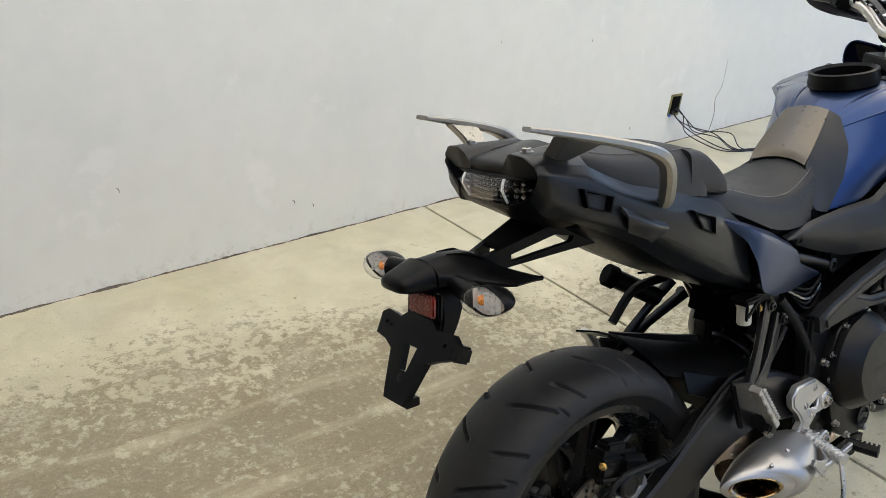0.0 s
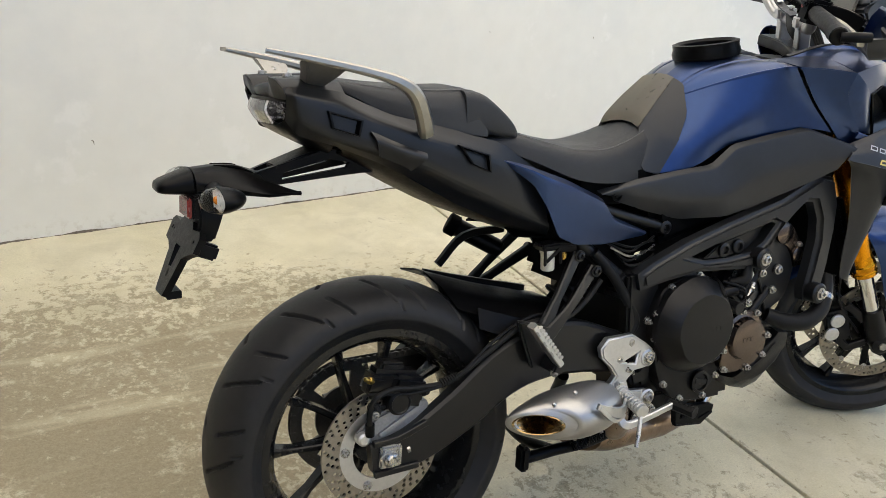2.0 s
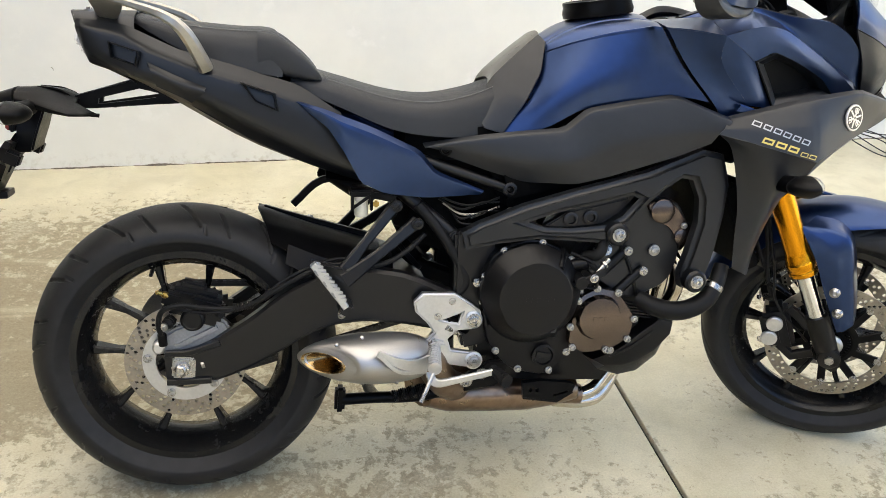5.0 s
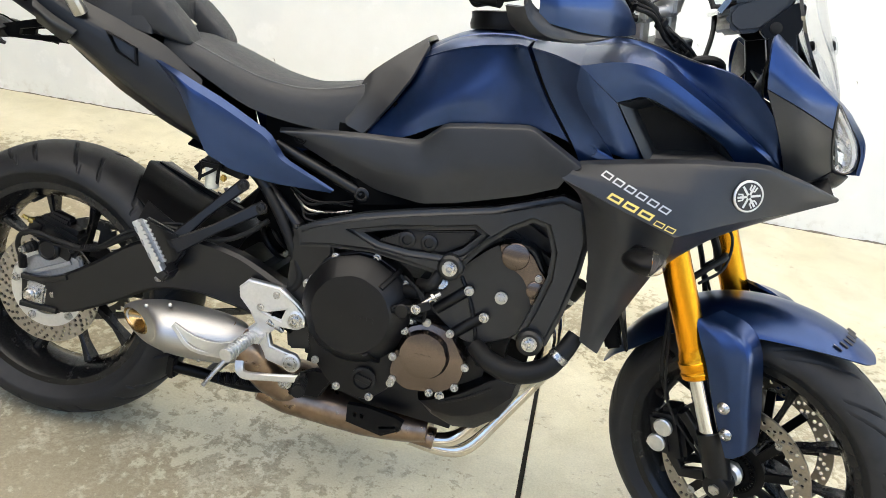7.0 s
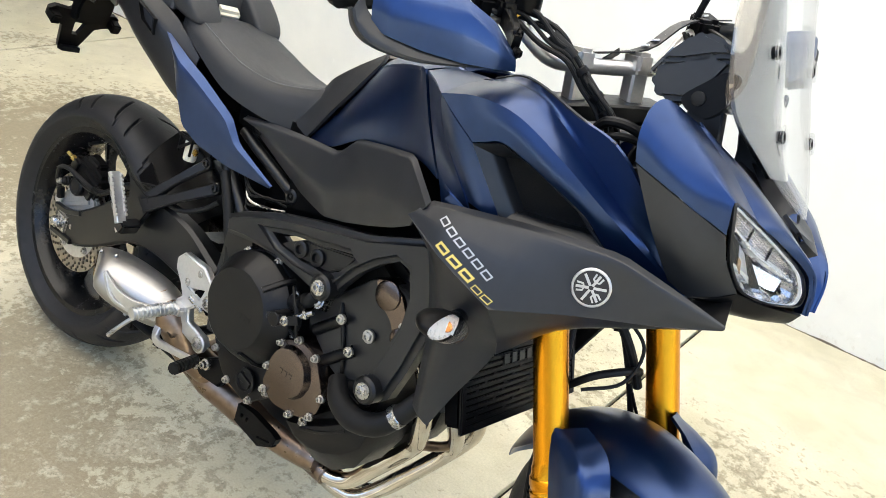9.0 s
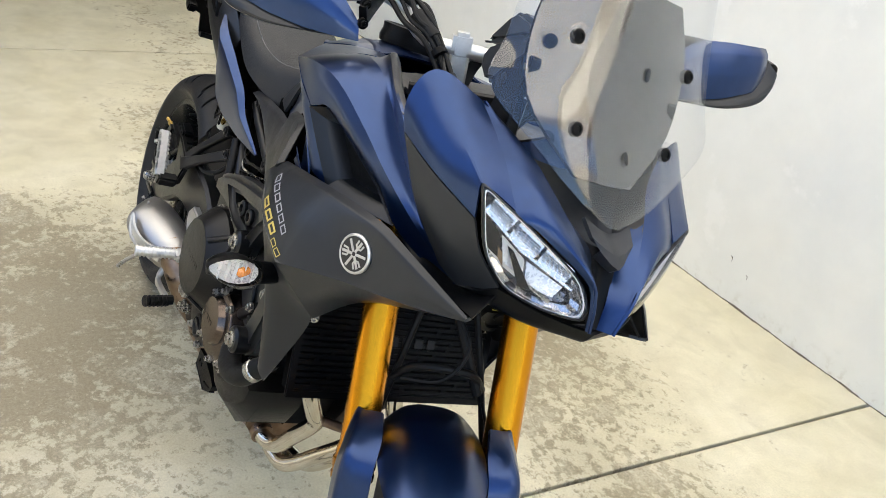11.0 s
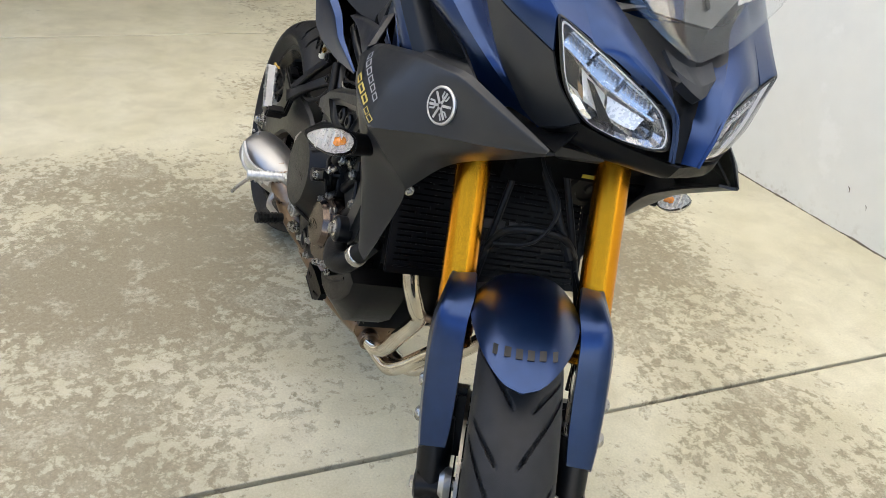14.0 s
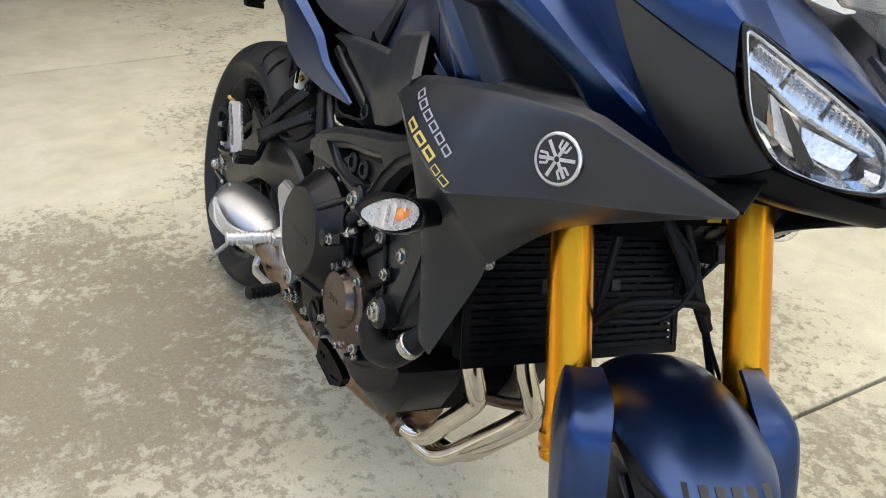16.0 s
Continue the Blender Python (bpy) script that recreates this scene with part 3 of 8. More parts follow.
for k in range(5):
    a, b = 0.010 * k, (0.0, 0.06, -0.03, 0.04, 0.10)[k]
    part("cable", tube([(-0.025 + a, -0.01, -0.03 + a * 0.5), (-0.03 + a * 2, -0.04 - a, -0.05 - b * 0.3), (0.04 + b, -0.07 - a, -0.11 - a * 0.6), (0.11 + b * 1.5, -0.14 - 2 * a, -0.16 + b * 0.3), (0.22 + b, -0.24 - a, -0.209), (0.36 + a * 4, -0.30 - a * 3, -0.209), (0.75, -0.40 - a * 5, -0.209)], 0.0028, 8), WIRE, socket)
part("blue_connector", box((-0.045, -0.012, -0.05), (0.012, 0.012, 0.02)), mat("blue_connector", (0.03, 0.12, 0.45), 0.4), socket)

crack = tube([(3.22, -0.001, 0.0), (3.235, -0.001, 0.10), (3.21, -0.001, 0.2), (3.25, -0.001, 0.27), (3.245, -0.001, 0.42)], [0.0016, 0.0014, 0.0011, 0.0008, 0.0005], 5, 5)
tagged(part("trim_crack", crack, DIRT, None, m=WALL_M), "thin dark crack in the wall plaster", "crack", kind="structure")
for x, z, s in ((0.415, 0.155, 0.012), (0.498, 0.125, 0.010), (-0.225, 0.33, 0.011), (2.43, 0.14, 0.010), (2.0, 0.62, 0.007), (-0.62, 0.40, 0.008), (1.4, 0.66, 0.006)):
    chip = tube([(x - s * 0.6, -0.0006, z + s * 0.5), (x, -0.0006, z + s * 0.2), (x + s * 0.3, -0.0006, z - s), ], [s * 0.08, s * 0.16, s * 0.05], 5, 4)
    tagged(part("trim_chip", chip, DIRT, None, m=WALL_M), "small chip in the wall paint", "paint chip", kind="structure")

# ---- the motorcycle ----
LEAN_M = pose(0, 0.044, 0.0, -13.3, 0, 0)
bike = new("motorcycle")
bike.matrix_world = LEAN_M
tagged(bike, "matte blue and black touring motorcycle, gold fork, on side stand", "motorcycle")

RAKE = radians(24)
STEER_AXIS = V(-math.sin(RAKE), 0, math.cos(RAKE))
PIVOT = V(1.625, 0, 0)
STEER = Matrix.Translation((0, -0.013, 0)) @ Matrix.Translation(PIVOT) @ Matrix.Rotation(radians(-30), 4, STEER_AXIS) @ Matrix.Translation(-PIVOT)
FA = V(1.525, 0, 0.297)
RA = V(0.006, 0, 0.311)


def sided(rows, s):
    return [[(p[0], p[1] * s, p[2]) for p in r] for r in rows]


def panel(name, rows, material, label="", nu=5, nv=5, thick=0.004, m=None, parent=None, crease=False, sides=(1, -1), out=(0, -1, 0.2), sharp=35, straight=False):
    for s in sides:
        part(name, patch(sided(rows, s), nu, nv, thick, (out[0], out[1] * s, out[2]), crease, straight), material, parent or bike, label, m, sharp)


# -- wheels --
def tyre(at, R, half, bead, seat, grooves, slant, m, parent, label, nt=1300, ns=100):
    prof = []
    for j in range(ns + 1):
        s = -1 + 2 * j / ns
        a = s * radians(104)
        y = half * math.sin(a) / 1.0
        crown = (R - bead) * 0.62
        r = R - crown + crown * math.cos(a) if abs(a) <= math.pi / 2 else R - crown + (R - crown - bead) * 1.9 * math.cos(a)
        if abs(s) > 0.9:
            y *= 1 - (abs(s) - 0.9) * 0.9
        prof.append((s, y, max(r, bead)))
    edge_y, edge_r = abs(prof[0][1]), prof[0][2]
    for f in (0.35, 0.7, 1.0):
        y, r = edge_y - f * (edge_y - seat), edge_r - f * (edge_r - bead - 0.004)
        prof.insert(0, (-1.0, -y, r))
        prof.append((1.0, y, r))
    verts, faces = [], []
    for i in range(nt):
        th = 2 * math.pi * i / nt
        for s, y, r in prof:
            d = 0.0
            side = 1 if s > 0 else -1
            a = abs(s)
            for lo, hi, off, tilt, wid in grooves:
                if lo < a < hi:
                    u = (i / nt * slant + off + tilt * (a - lo) + (0.5 if side > 0 else 0.0)) % 1.0
                    dist = min(u, 1 - u) * 2 * math.pi * R / slant
                    taper = min(1.0, (a - lo) / 0.08, (hi - a) / 0.08)
                    if dist < wid + 0.0016:
                        d = max(d, 0.0072 * taper * min(1.0, (wid + 0.0016 - dist) / 0.0016))
            rr = r - d
            verts.append((at[0] + rr * math.cos(th), at[1] + y, at[2] + rr * math.sin(th)))
    w = len(prof)
    for i in range(nt):
        k = (i + 1) % nt
        for j in range(w - 1):
            faces.append((i * w + j, i * w + j + 1, k * w + j + 1, k * w + j))
    if m is not None:
        verts = [tuple(m @ V(v)) for v in verts]
    return raw("tyre", verts, faces, RUBBER, parent, label, 50)


def wheel(name, at, half, r_in, spokes, m, label):
    bm = B()
    h = half
    lathe([(-h, 0.218), (-h, 0.232), (-h + 0.006, 0.234), (-h + 0.012, 0.222), (-h * 0.55, 0.208), (0, 0.200), (h * 0.55, 0.208), (h - 0.012, 0.222), (h - 0.006, 0.234), (h, 0.232), (h, 0.218), (h * 0.6, 0.199), (0, 0.190), (-h * 0.6, 0.199)], at, (0, 1, 0), 96, bm, True)
    lathe([(-0.055, 0.020), (-0.055, 0.042), (-0.03, 0.046), (0.03, 0.046), (0.055, 0.042), (0.055, 0.020)], at, (0, 1, 0), 40, bm)
    whl = part(name, bm, RIM, bike, label, m)
    for k in range(spokes):
        pair = 1 if k % 2 else -1
        t0 = 2 * math.pi * (k + 0.12 * pair) / spokes
        t1 = 2 * math.pi * (k - 0.06 * pair) / spokes
        p = [V(at) + V(r * math.cos(t), 0, r * math.sin(t)) for r, t in ((0.036, t0), (0.09, t0 * 0.7 + t1 * 0.3), (0.15, t0 * 0.3 + t1 * 0.7), (0.197, t1))]
        part("spoke", bar(p, [0.050, 0.034, 0.026, 0.040], [0.020, 0.013, 0.011, 0.020], None, 3, up=(0, 1, 0), bev=0.45), RIM, whl, "", m)
    return whl


def disc(name, at, y, r_out, r_in, rows, m, parent, label):
    holes = []
    n = 36
    for k in range(n):
        for j, r in enumerate(rows):
            a = 2 * math.pi * (k + 0.5 * (j % 2) + 0.15 * j) / n
            if (k + j * 2) % 6 != 5:
                holes.append(circle((r * math.cos(a), r * math.sin(a)), 0.0041, 8))
    outer = circle((0, 0), r_out, 90)
    bm = holed(outer, holes + [circle((0, 0), r_in, 60)], -0.0025, 0.0025, m=Matrix.Translation((at[0], y, at[2])))
    return part(name, bm, DISC, parent, label, m, 60)


def disc_carrier(at, y, r_in, arms, m, parent, material=BLACK):
    bm = lathe([(-0.004, 0.045), (-0.004, 0.062), (0.004, 0.062), (0.004, 0.045)], (at[0], y, at[2]), (0, 1, 0), 48, None, True)
    part("disc_carrier", bm, material, parent, "", m)
    for k in range(arms):
        a = 2 * math.pi * k / arms + 0.2
        c, s = math.cos(a), math.sin(a)
        part("carrier_arm", bar([(at[0] + 0.055 * c, y, at[2] + 0.055 * s), (at[0] + (r_in + 0.010) * math.cos(a + 0.12), y, at[2] + (r_in + 0.010) * math.sin(a + 0.12))], 0.007, 0.018, None, up=(0, 1, 0)), material, parent, "", m)
    for k in range(arms):
        a = 2 * math.pi * k / arms + 0.2 + 0.12
        part("disc_button", bolt((at[0] + (r_in + 0.006) * math.cos(a), y - 0.003 * (1 if y < 0 else -1), at[2] + (r_in + 0.006) * math.sin(a)), (0, -1 if y < 0 else 1, 0), 0.007, h=0.003), STEEL, parent, "", m)


rear_wheel = wheel("rear_wheel", RA, 0.070, 0.19, 10, None, "gloss black cast rear wheel with ten thin spokes")
tyre(RA, 0.3155, 0.091, 0.226, 0.0685, [(0.04, 0.60, 0.0, 0.55, 0.0034), (0.52, 0.74, 0.33, 0.25, 0.0028), (0.22, 0.68, 0.50, 0.45, 0.0032)], 12, None, rear_wheel, "wide black rear tyre with slanting tread grooves")
disc("brake_disc", RA, -0.083, 0.1225, 0.083, (0.092, 0.101, 0.110, 0.117), None, rear_wheel, "drilled steel brake disc")
lathe_ring = lathe([(-0.003, 0.060), (-0.003, 0.087), (0.003, 0.087), (0.003, 0.060)], (RA.x, -0.083, RA.z), (0, 1, 0), 60, None, True)
part("disc_ring", lathe_ring, ALU, rear_wheel, "silver inner ring of the disc")
for k in range(5):
    a = 2 * math.pi * k / 5 + 0.5
    part("disc_bolt", bolt((RA.x + 0.076 * math.cos(a), -0.087, RA.z + 0.076 * math.sin(a)), (0, -1, 0), 0.007), STEEL, rear_wheel)
# chain side: sprocket with open slots, and the chain
teeth = []
for k in range(45 * 4):
    a = 2 * math.pi * k / (45 * 4)
    teeth.append(((0.113 + 0.0045 * math.cos(a * 45)) * math.cos(a), (0.113 + 0.0045 * math.cos(a * 45)) * math.sin(a)))
slots = []
for k in range(5):
    a0, a1 = 2 * math.pi * (k + 0.14) / 5, 2 * math.pi * (k + 0.86) / 5
    slots.append([(0.098 * math.cos(a0 + (a1 - a0) * q / 8), 0.098 * math.sin(a0 + (a1 - a0) * q / 8)) for q in range(9)] + [(0.068 * math.cos(a1 - (a1 - a0) * q / 8), 0.068 * math.sin(a1 - (a1 - a0) * q / 8)) for q in range(9)])
part("sprocket", holed(teeth, slots + [circle((0, 0), 0.03, 24)], -0.003, 0.003, m=Matrix.Translation((RA.x, 0.088, RA.z))), CHAIN, rear_wheel, "dark steel rear sprocket", None, 50)
chain_bm = B()
front_s = V(0.55, 0.088, 0.375)
loop = []
for k in range(22):
    a = radians(95) + radians(190) * k / 21
    loop.append(V(RA.x + 0.117 * math.cos(a), 0.088, RA.z + 0.117 * math.sin(a)))
for k in range(1, 34):
    loop.append(loop[21].lerp(front_s + V(0, 0, -0.036), k / 34))
for k in range(8):
    a = radians(-85) + radians(170) * k / 7
    loop.append(front_s + V(0.036 * math.cos(a), 0, 0.036 * math.sin(a)))
for k in range(1, 34):
    loop.append((front_s + V(0, 0, 0.036)).lerp(loop[0], k / 34))
for k, p in enumerate(loop):
    q = loop[(k + 1) % len(loop)]
    for dy in (-0.007, 0.007):
        bar([p + V(0, dy, 0) - (q - p) * 0.1, q + V(0, dy, 0) + (q - p) * 0.1], 0.002, 0.013, chain_bm, up=(0, 1, 0))
    rod(p + V(0, -0.010, 0), p + V(0, 0.010, 0), 0.0045, 8, chain_bm)
part("chain", chain_bm, CHAIN, bike, "oiled drive chain")

front_wheel = wheel("front_wheel", FA, 0.046, 0.19, 10, STEER, "gloss black cast front wheel with ten thin spokes")
tyre(FA, 0.300, 0.061, 0.226, 0.0445, [(0.04, 0.70, 0.0, -1.25, 0.0034), (0.16, 0.62, 0.5, -1.0, 0.0030)], 12, STEER, front_wheel, "black front tyre with slanting tread grooves")
for y in (-0.066, 0.066):
    disc("brake_disc", FA, y, 0.149, 0.118, (0.124, 0.132, 0.140), STEER, front_wheel, "drilled steel brake disc")
    disc_carrier(FA, y * 0.94, 0.112, 10, STEER, front_wheel)
abs_holes = [[(r * math.cos(2 * math.pi * (k + w) / 36), r * math.sin(2 * math.pi * (k + w) / 36)) for r, w in ((0.036, 0.25), (0.045, 0.25), (0.045, 0.75), (0.036, 0.75))] for k in range(36)]
part("sensor_ring", holed(circle((0, 0), 0.048, 60), abs_holes + [circle((0, 0), 0.028, 30)], -0.001, 0.001, m=Matrix.Translation((FA.x, -0.074, FA.z))), DARK, front_wheel, "slotted sensor ring", STEER)
part("axle_spacer", lathe([(0, 0.016), (0, 0.024), (0.012, 0.026), (0.02, 0.02)], (FA.x, -0.074, FA.z), (0, -1, 0), 24), ALU, front_wheel, "bare aluminium spacer", STEER)
part("valve", tube([(-0.05, 0.0, RA.z + 0.195), (-0.055, -0.035, RA.z + 0.185), (-0.056, -0.06, RA.z + 0.18)], [0.004, 0.005, 0.004], 8), RUBBER_SOFT, rear_wheel)

# -- fork and steering, all turned with the bars --
def fork_at(z, y):
    return V(FA.x - 0.012 - (z - FA.z) * math.tan(RAKE), y, z)


for s in (1, -1):
    y = -0.1075 * s
    d = STEER_AXIS
    fork = part("fork_leg", lathe([(0, 0.0285), (0.003, 0.0325), (0.012, 0.0335), (0.015, 0.0318), (0.019, 0.0318), (0.022, 0.0335), (0.034, 0.0335), (0.038, 0.0305), (0.050, 0.0300), (0.056, 0.0280), (0.062, 0.0275), (0.42, 0.0275)], fork_at(0.487, y), d, 40), GOLD, bike, "gold anodised upper fork tube", STEER)
    part("stanchion", rod(fork_at(0.360, y), fork_at(0.49, y), 0.0205, 32), CHROME, fork, "bare chrome inner fork tube", STEER)
    lug = tube([fork_at(0.385, y), fork_at(0.345, y), fork_at(0.305, y), fork_at(0.262, y)], [0.0255, 0.0275, 0.026, 0.022], 20, 4)
    lathe([(-0.022, 0.014), (-0.022, 0.024), (0.022, 0.026), (0.026, 0.02)], V(FA.x - 0.006, y, FA.z - 0.012), (0, -s, 0), 24, lug)
    box((FA.x + 0.004, y, FA.z - 0.035), (0.034, 0.032, 0.03), (0, 24, 0), 0.006, lug)
    part("fork_foot", lug, ENGINE_BLACK, fork, "black cast fork foot", STEER)
    part("axle_nut", lathe([(0, 0.011), (0.006, 0.011), (0.007, 0.006), (0.004, 0.0)], V(FA.x - 0.006, y - 0.026 * s, FA.z - 0.012), (0, -s, 0), 6), STEEL, fork, "", STEER)
    # brake caliper behind the leg
    cal = box((1.405, -0.082 * s, 0.332), (0.050, 0.052, 0.115), (0, -20, 0), 0.010)
    box((1.385, -0.105 * s, 0.328), (0.044, 0.020, 0.088), (0, -20, 0), 0.008, cal)
    bar([(1.41, -0.092 * s, 0.285), (1.44, -0.10 * s, 0.262), (1.485, -0.10 * s, 0.28)], 0.016, 0.022, cal)
    bar([(1.415, -0.092 * s, 0.385), (1.44, -0.10 * s, 0.37), (1.465, -0.10 * s, 0.345)], 0.016, 0.02, cal)
    caliper = part("front_caliper", cal, ENGINE_BLACK, bike, "black four-piston brake caliper", STEER)
    for z, dx in ((0.349, 0.0), (0.309, -0.006)):
        part("piston_cap", lathe([(0, 0.019), (0.006, 0.019), (0.008, 0.016), (0.007, 0.010), (0.009, 0.004), (0.009, 0)], (1.388 + dx, -0.113 * s, z), (0, -s, 0), 30), ALU, caliper, "round silver piston cap", STEER)
    part("pinch_bolt", bolt((1.365, -0.105 * s, 0.296), (-1, 0, 0), 0.006), STEEL, caliper, "", STEER)
    part("brake_hose", tube([(1.375, -0.095 * s, 0.40), (1.352, -0.10 * s, 0.47), (1.340, -0.085 * s, 0.55), (1.315, -0.06 * s, 0.66), (1.27, -0.03 * s, 0.78)], 0.0055, 10), RUBBER_SOFT, bike, "black brake hose", STEER)
    part("sensor_wire", tube([(1.47, -0.09 * s, 0.30), (1.385, -0.11 * s, 0.40), (1.362, -0.11 * s, 0.50), (1.335, -0.075 * s, 0.60)], 0.003, 8), RUBBER_SOFT, bike, "", STEER)
    for z in (0.41, 0.445, 0.50):
        part("hose_clip", box((1.362, -0.1 * s, z), (0.02, 0.014, 0.012), (0, 20, 0), 0.003), BLACK, bike, "", STEER)
part("axle", rod((FA.x, -0.10, FA.z), (FA.x, 0.10, FA.z), 0.011, 20), STEEL, front_wheel, "", STEER)
part("lower_clamp", bar([fork_at(0.80, -0.125), fork_at(0.80, 0.125)], 0.06, 0.05, None, up=(1, 0, 0)), FRAME_PAINT, bike, "black lower fork clamp", STEER)

# mudguard: a hood over the tyre with two legs
def hood(a0, a1, n, R):
    rows = []
    for k in range(n + 1):
        t = 1 - (1 - k / n) ** 1.5
        a = radians(a0 + (a1 - a0) * t)
        w = 0.080 * (1 - 0.45 * max(0, (0.25 - t) / 0.25) ** 2) * math.sqrt(max(0.0005, 1 - max(0, (t - 0.60) / 0.40) ** 2.1))
        r = []
        for q in (-1, -0.9, -0.6, -0.3, 0, 0.3, 0.6, 0.9, 1):
            rr = R - 0.045 * abs(w * q / 0.08) ** 3
            r.append((FA.x + rr * math.cos(a), w * q, FA.z + rr * math.sin(a)))
        rows.append(r)
    return rows


fender = part("front_fender", patch(hood(165, 61, 18, 0.340), 3, 3, 0.003, (0, 0, 1)), BLUE, bike, "matte blue front mudguard", STEER)
for s in (1, -1):
    leg = [[(1.402, -0.119, 0.601), (1.404, -0.116, 0.606), (1.412, -0.108, 0.608), (1.432, -0.080, 0.622)],
           [(1.425, -0.129, 0.566), (1.452, -0.128, 0.584), (1.468, -0.116, 0.606), (1.484, -0.076, 0.612)],
           [(1.448, -0.133, 0.525), (1.482, -0.137, 0.548), (1.508, -0.126, 0.584), (1.520, -0.082, 0.576)],
           [(1.474, -0.133, 0.460), (1.502, -0.138, 0.470), (1.530, -0.131, 0.490), (1.542, -0.084, 0.490)],
           [(1.502, -0.132, 0.400), (1.522, -0.136, 0.408), (1.544, -0.130, 0.430), (1.554, -0.086, 0.435)],
           [(1.521, -0.130, 0.360), (1.534, -0.132, 0.366), (1.552, -0.128, 0.384), (1.560, -0.090, 0.392)]]
    part("fender_leg", patch(sided(leg, s), 6, 3, 0.005, (0, -s, 0), True), BLUE, fender, "", STEER, 60)
    for x, z in ((1.496, 0.464), (1.512, 0.412)):
        part("fender_bolt", lathe([(-0.002, 0.012), (0.002, 0.012), (0.006, 0.009), (0.008, 0.005), (0.006, 0.003), (0.006, 0)], (x, -0.136 * s, z), (0, -s, 0.1), 24), STEEL, fender, "", STEER)
for k in range(6):
    y = 0.038 - 0.0152 * k
    a, rr = radians(70.5 + 45 * y * y / 0.0015 * 0.03), 0.3408 - 0.045 * abs(y / 0.08) ** 3
    part("maker_mark", box((FA.x + rr * math.cos(a), y, FA.z + rr * math.sin(a)), (0.017, 0.009, 0.0012), (math.copysign(math.degrees(math.atan(264 * y * y)), y), 20, 0), 0.0003), BLACK_INK, fender, "plain black letter-size bar", STEER)
part("crossover_hose", tube([(1.33, -0.07, 0.62), (1.37, -0.045, 0.668), (1.385, 0, 0.682), (1.37, 0.045, 0.668), (1.33, 0.07, 0.62)], 0.0065, 10), RUBBER_SOFT, bike, "black brake hose over the mudguard", STEER)
part("centre_hose", tube([(1.36, 0.06, 0.63), (1.35, 0.03, 0.70), (1.31, 0.0, 0.77), (1.27, -0.01, 0.83)], 0.008, 10), RUBBER_SOFT, bike, "", STEER)
part("wire_loop", tube([(1.37, -0.06, 0.645), (1.39, 0.0, 0.665), (1.38, 0.03, 0.72), (1.34, 0.0, 0.77), (1.30, -0.015, 0.83)], 0.003, 8), RUBBER_SOFT, bike, "", STEER)

# -- bodywork --
# tail
panel("tail_cover", [
    [(-0.192, -0.104, 0.996), (-0.194, -0.112, 0.982), (-0.190, -0.100, 0.960), (-0.186, -0.086, 0.940)],
    [(-0.176, -0.110, 0.997), (-0.176, -0.124, 0.982), (-0.172, -0.122, 0.942), (-0.168, -0.100, 0.916)],
    [(-0.080, -0.116, 0.988), (-0.085, -0.133, 0.966), (-0.088, -0.138, 0.906), (-0.096, -0.110, 0.899)],
    [(-0.030, -0.112, 0.966), (-0.028, -0.142, 0.940), (-0.027, -0.147, 0.886), (-0.016, -0.113, 0.867)],
    [(0.022, -0.118, 0.944), (0.069, -0.148, 0.906), (0.078, -0.151, 0.850), (0.062, -0.113, 0.830)],
    [(0.139, -0.124, 0.915), (0.150, -0.150, 0.883), (0.175, -0.151, 0.802), (0.158, -0.112, 0.774)],
    [(0.248, -0.127, 0.882), (0.252, -0.146, 0.842), (0.286, -0.143, 0.745), (0.254, -0.108, 0.730)],
    [(0.330, -0.119, 0.828), (0.335, -0.131, 0.792), (0.360, -0.128, 0.710), (0.375, -0.098, 0.686)]], TAIL_BLACK, "", 3, 3, straight=True, sharp=50)
panel("tail_lower_cover", [
    [(-0.096, -0.112, 0.903), (-0.060, -0.08, 0.880), (-0.06, 0, 0.872)],
    [(-0.010, -0.113, 0.868), (0.01, -0.07, 0.842), (0.01, 0, 0.834)],
    [(0.160, -0.112, 0.776), (0.17, -0.07, 0.758), (0.17, 0, 0.752)],
    [(0.375, -0.096, 0.690), (0.37, -0.06, 0.678), (0.37, 0, 0.672)]], BLACK, "", 4, 4, out=(0, 0, -1))
MID = 0.012  # the tail's centre line


def about_mid(rows, s):
    """Rows given outwards from the tail's centre line, laid on one side of it."""
    return [[(p[0], MID - p[1] * s, p[2]) for p in r] for r in rows]


LOBE = [[(-0.158, 0.040, 0.990), (-0.160, 0.050, 1.004), (-0.165, 0.060, 1.012), (-0.162, 0.088, 1.010), (-0.155, 0.106, 0.995), (-0.148, 0.110, 0.974)],
        [(-0.112, 0.036, 1.004), (-0.112, 0.044, 1.010), (-0.112, 0.056, 1.013), (-0.110, 0.092, 1.009), (-0.108, 0.116, 0.992), (-0.100, 0.120, 0.975)],
        [(-0.050, 0.032, 1.010), (-0.050, 0.042, 1.012), (-0.050, 0.056, 1.012), (-0.050, 0.092, 1.000), (-0.048, 0.116, 0.978), (-0.040, 0.120, 0.966)]]
for s in (1, -1):
    lobe = part("tail_lobe", patch(about_mid(LOBE, s), 4, 2, 0.003, (0, 0, 1), False, True), TAIL_BLACK, bike, "", None, 50)
    part("lobe_rear", patch(about_mid([LOBE[0][:5], [(-0.156, 0.040, 0.978), (-0.156, 0.050, 0.978), (-0.155, 0.062, 0.977), (-0.150, 0.080, 0.976), (-0.143, 0.096, 0.974)]], s), 3, 2, 0.003, (-1, 0, 0), False, True), TAIL_BLACK, lobe, "", None, 14)
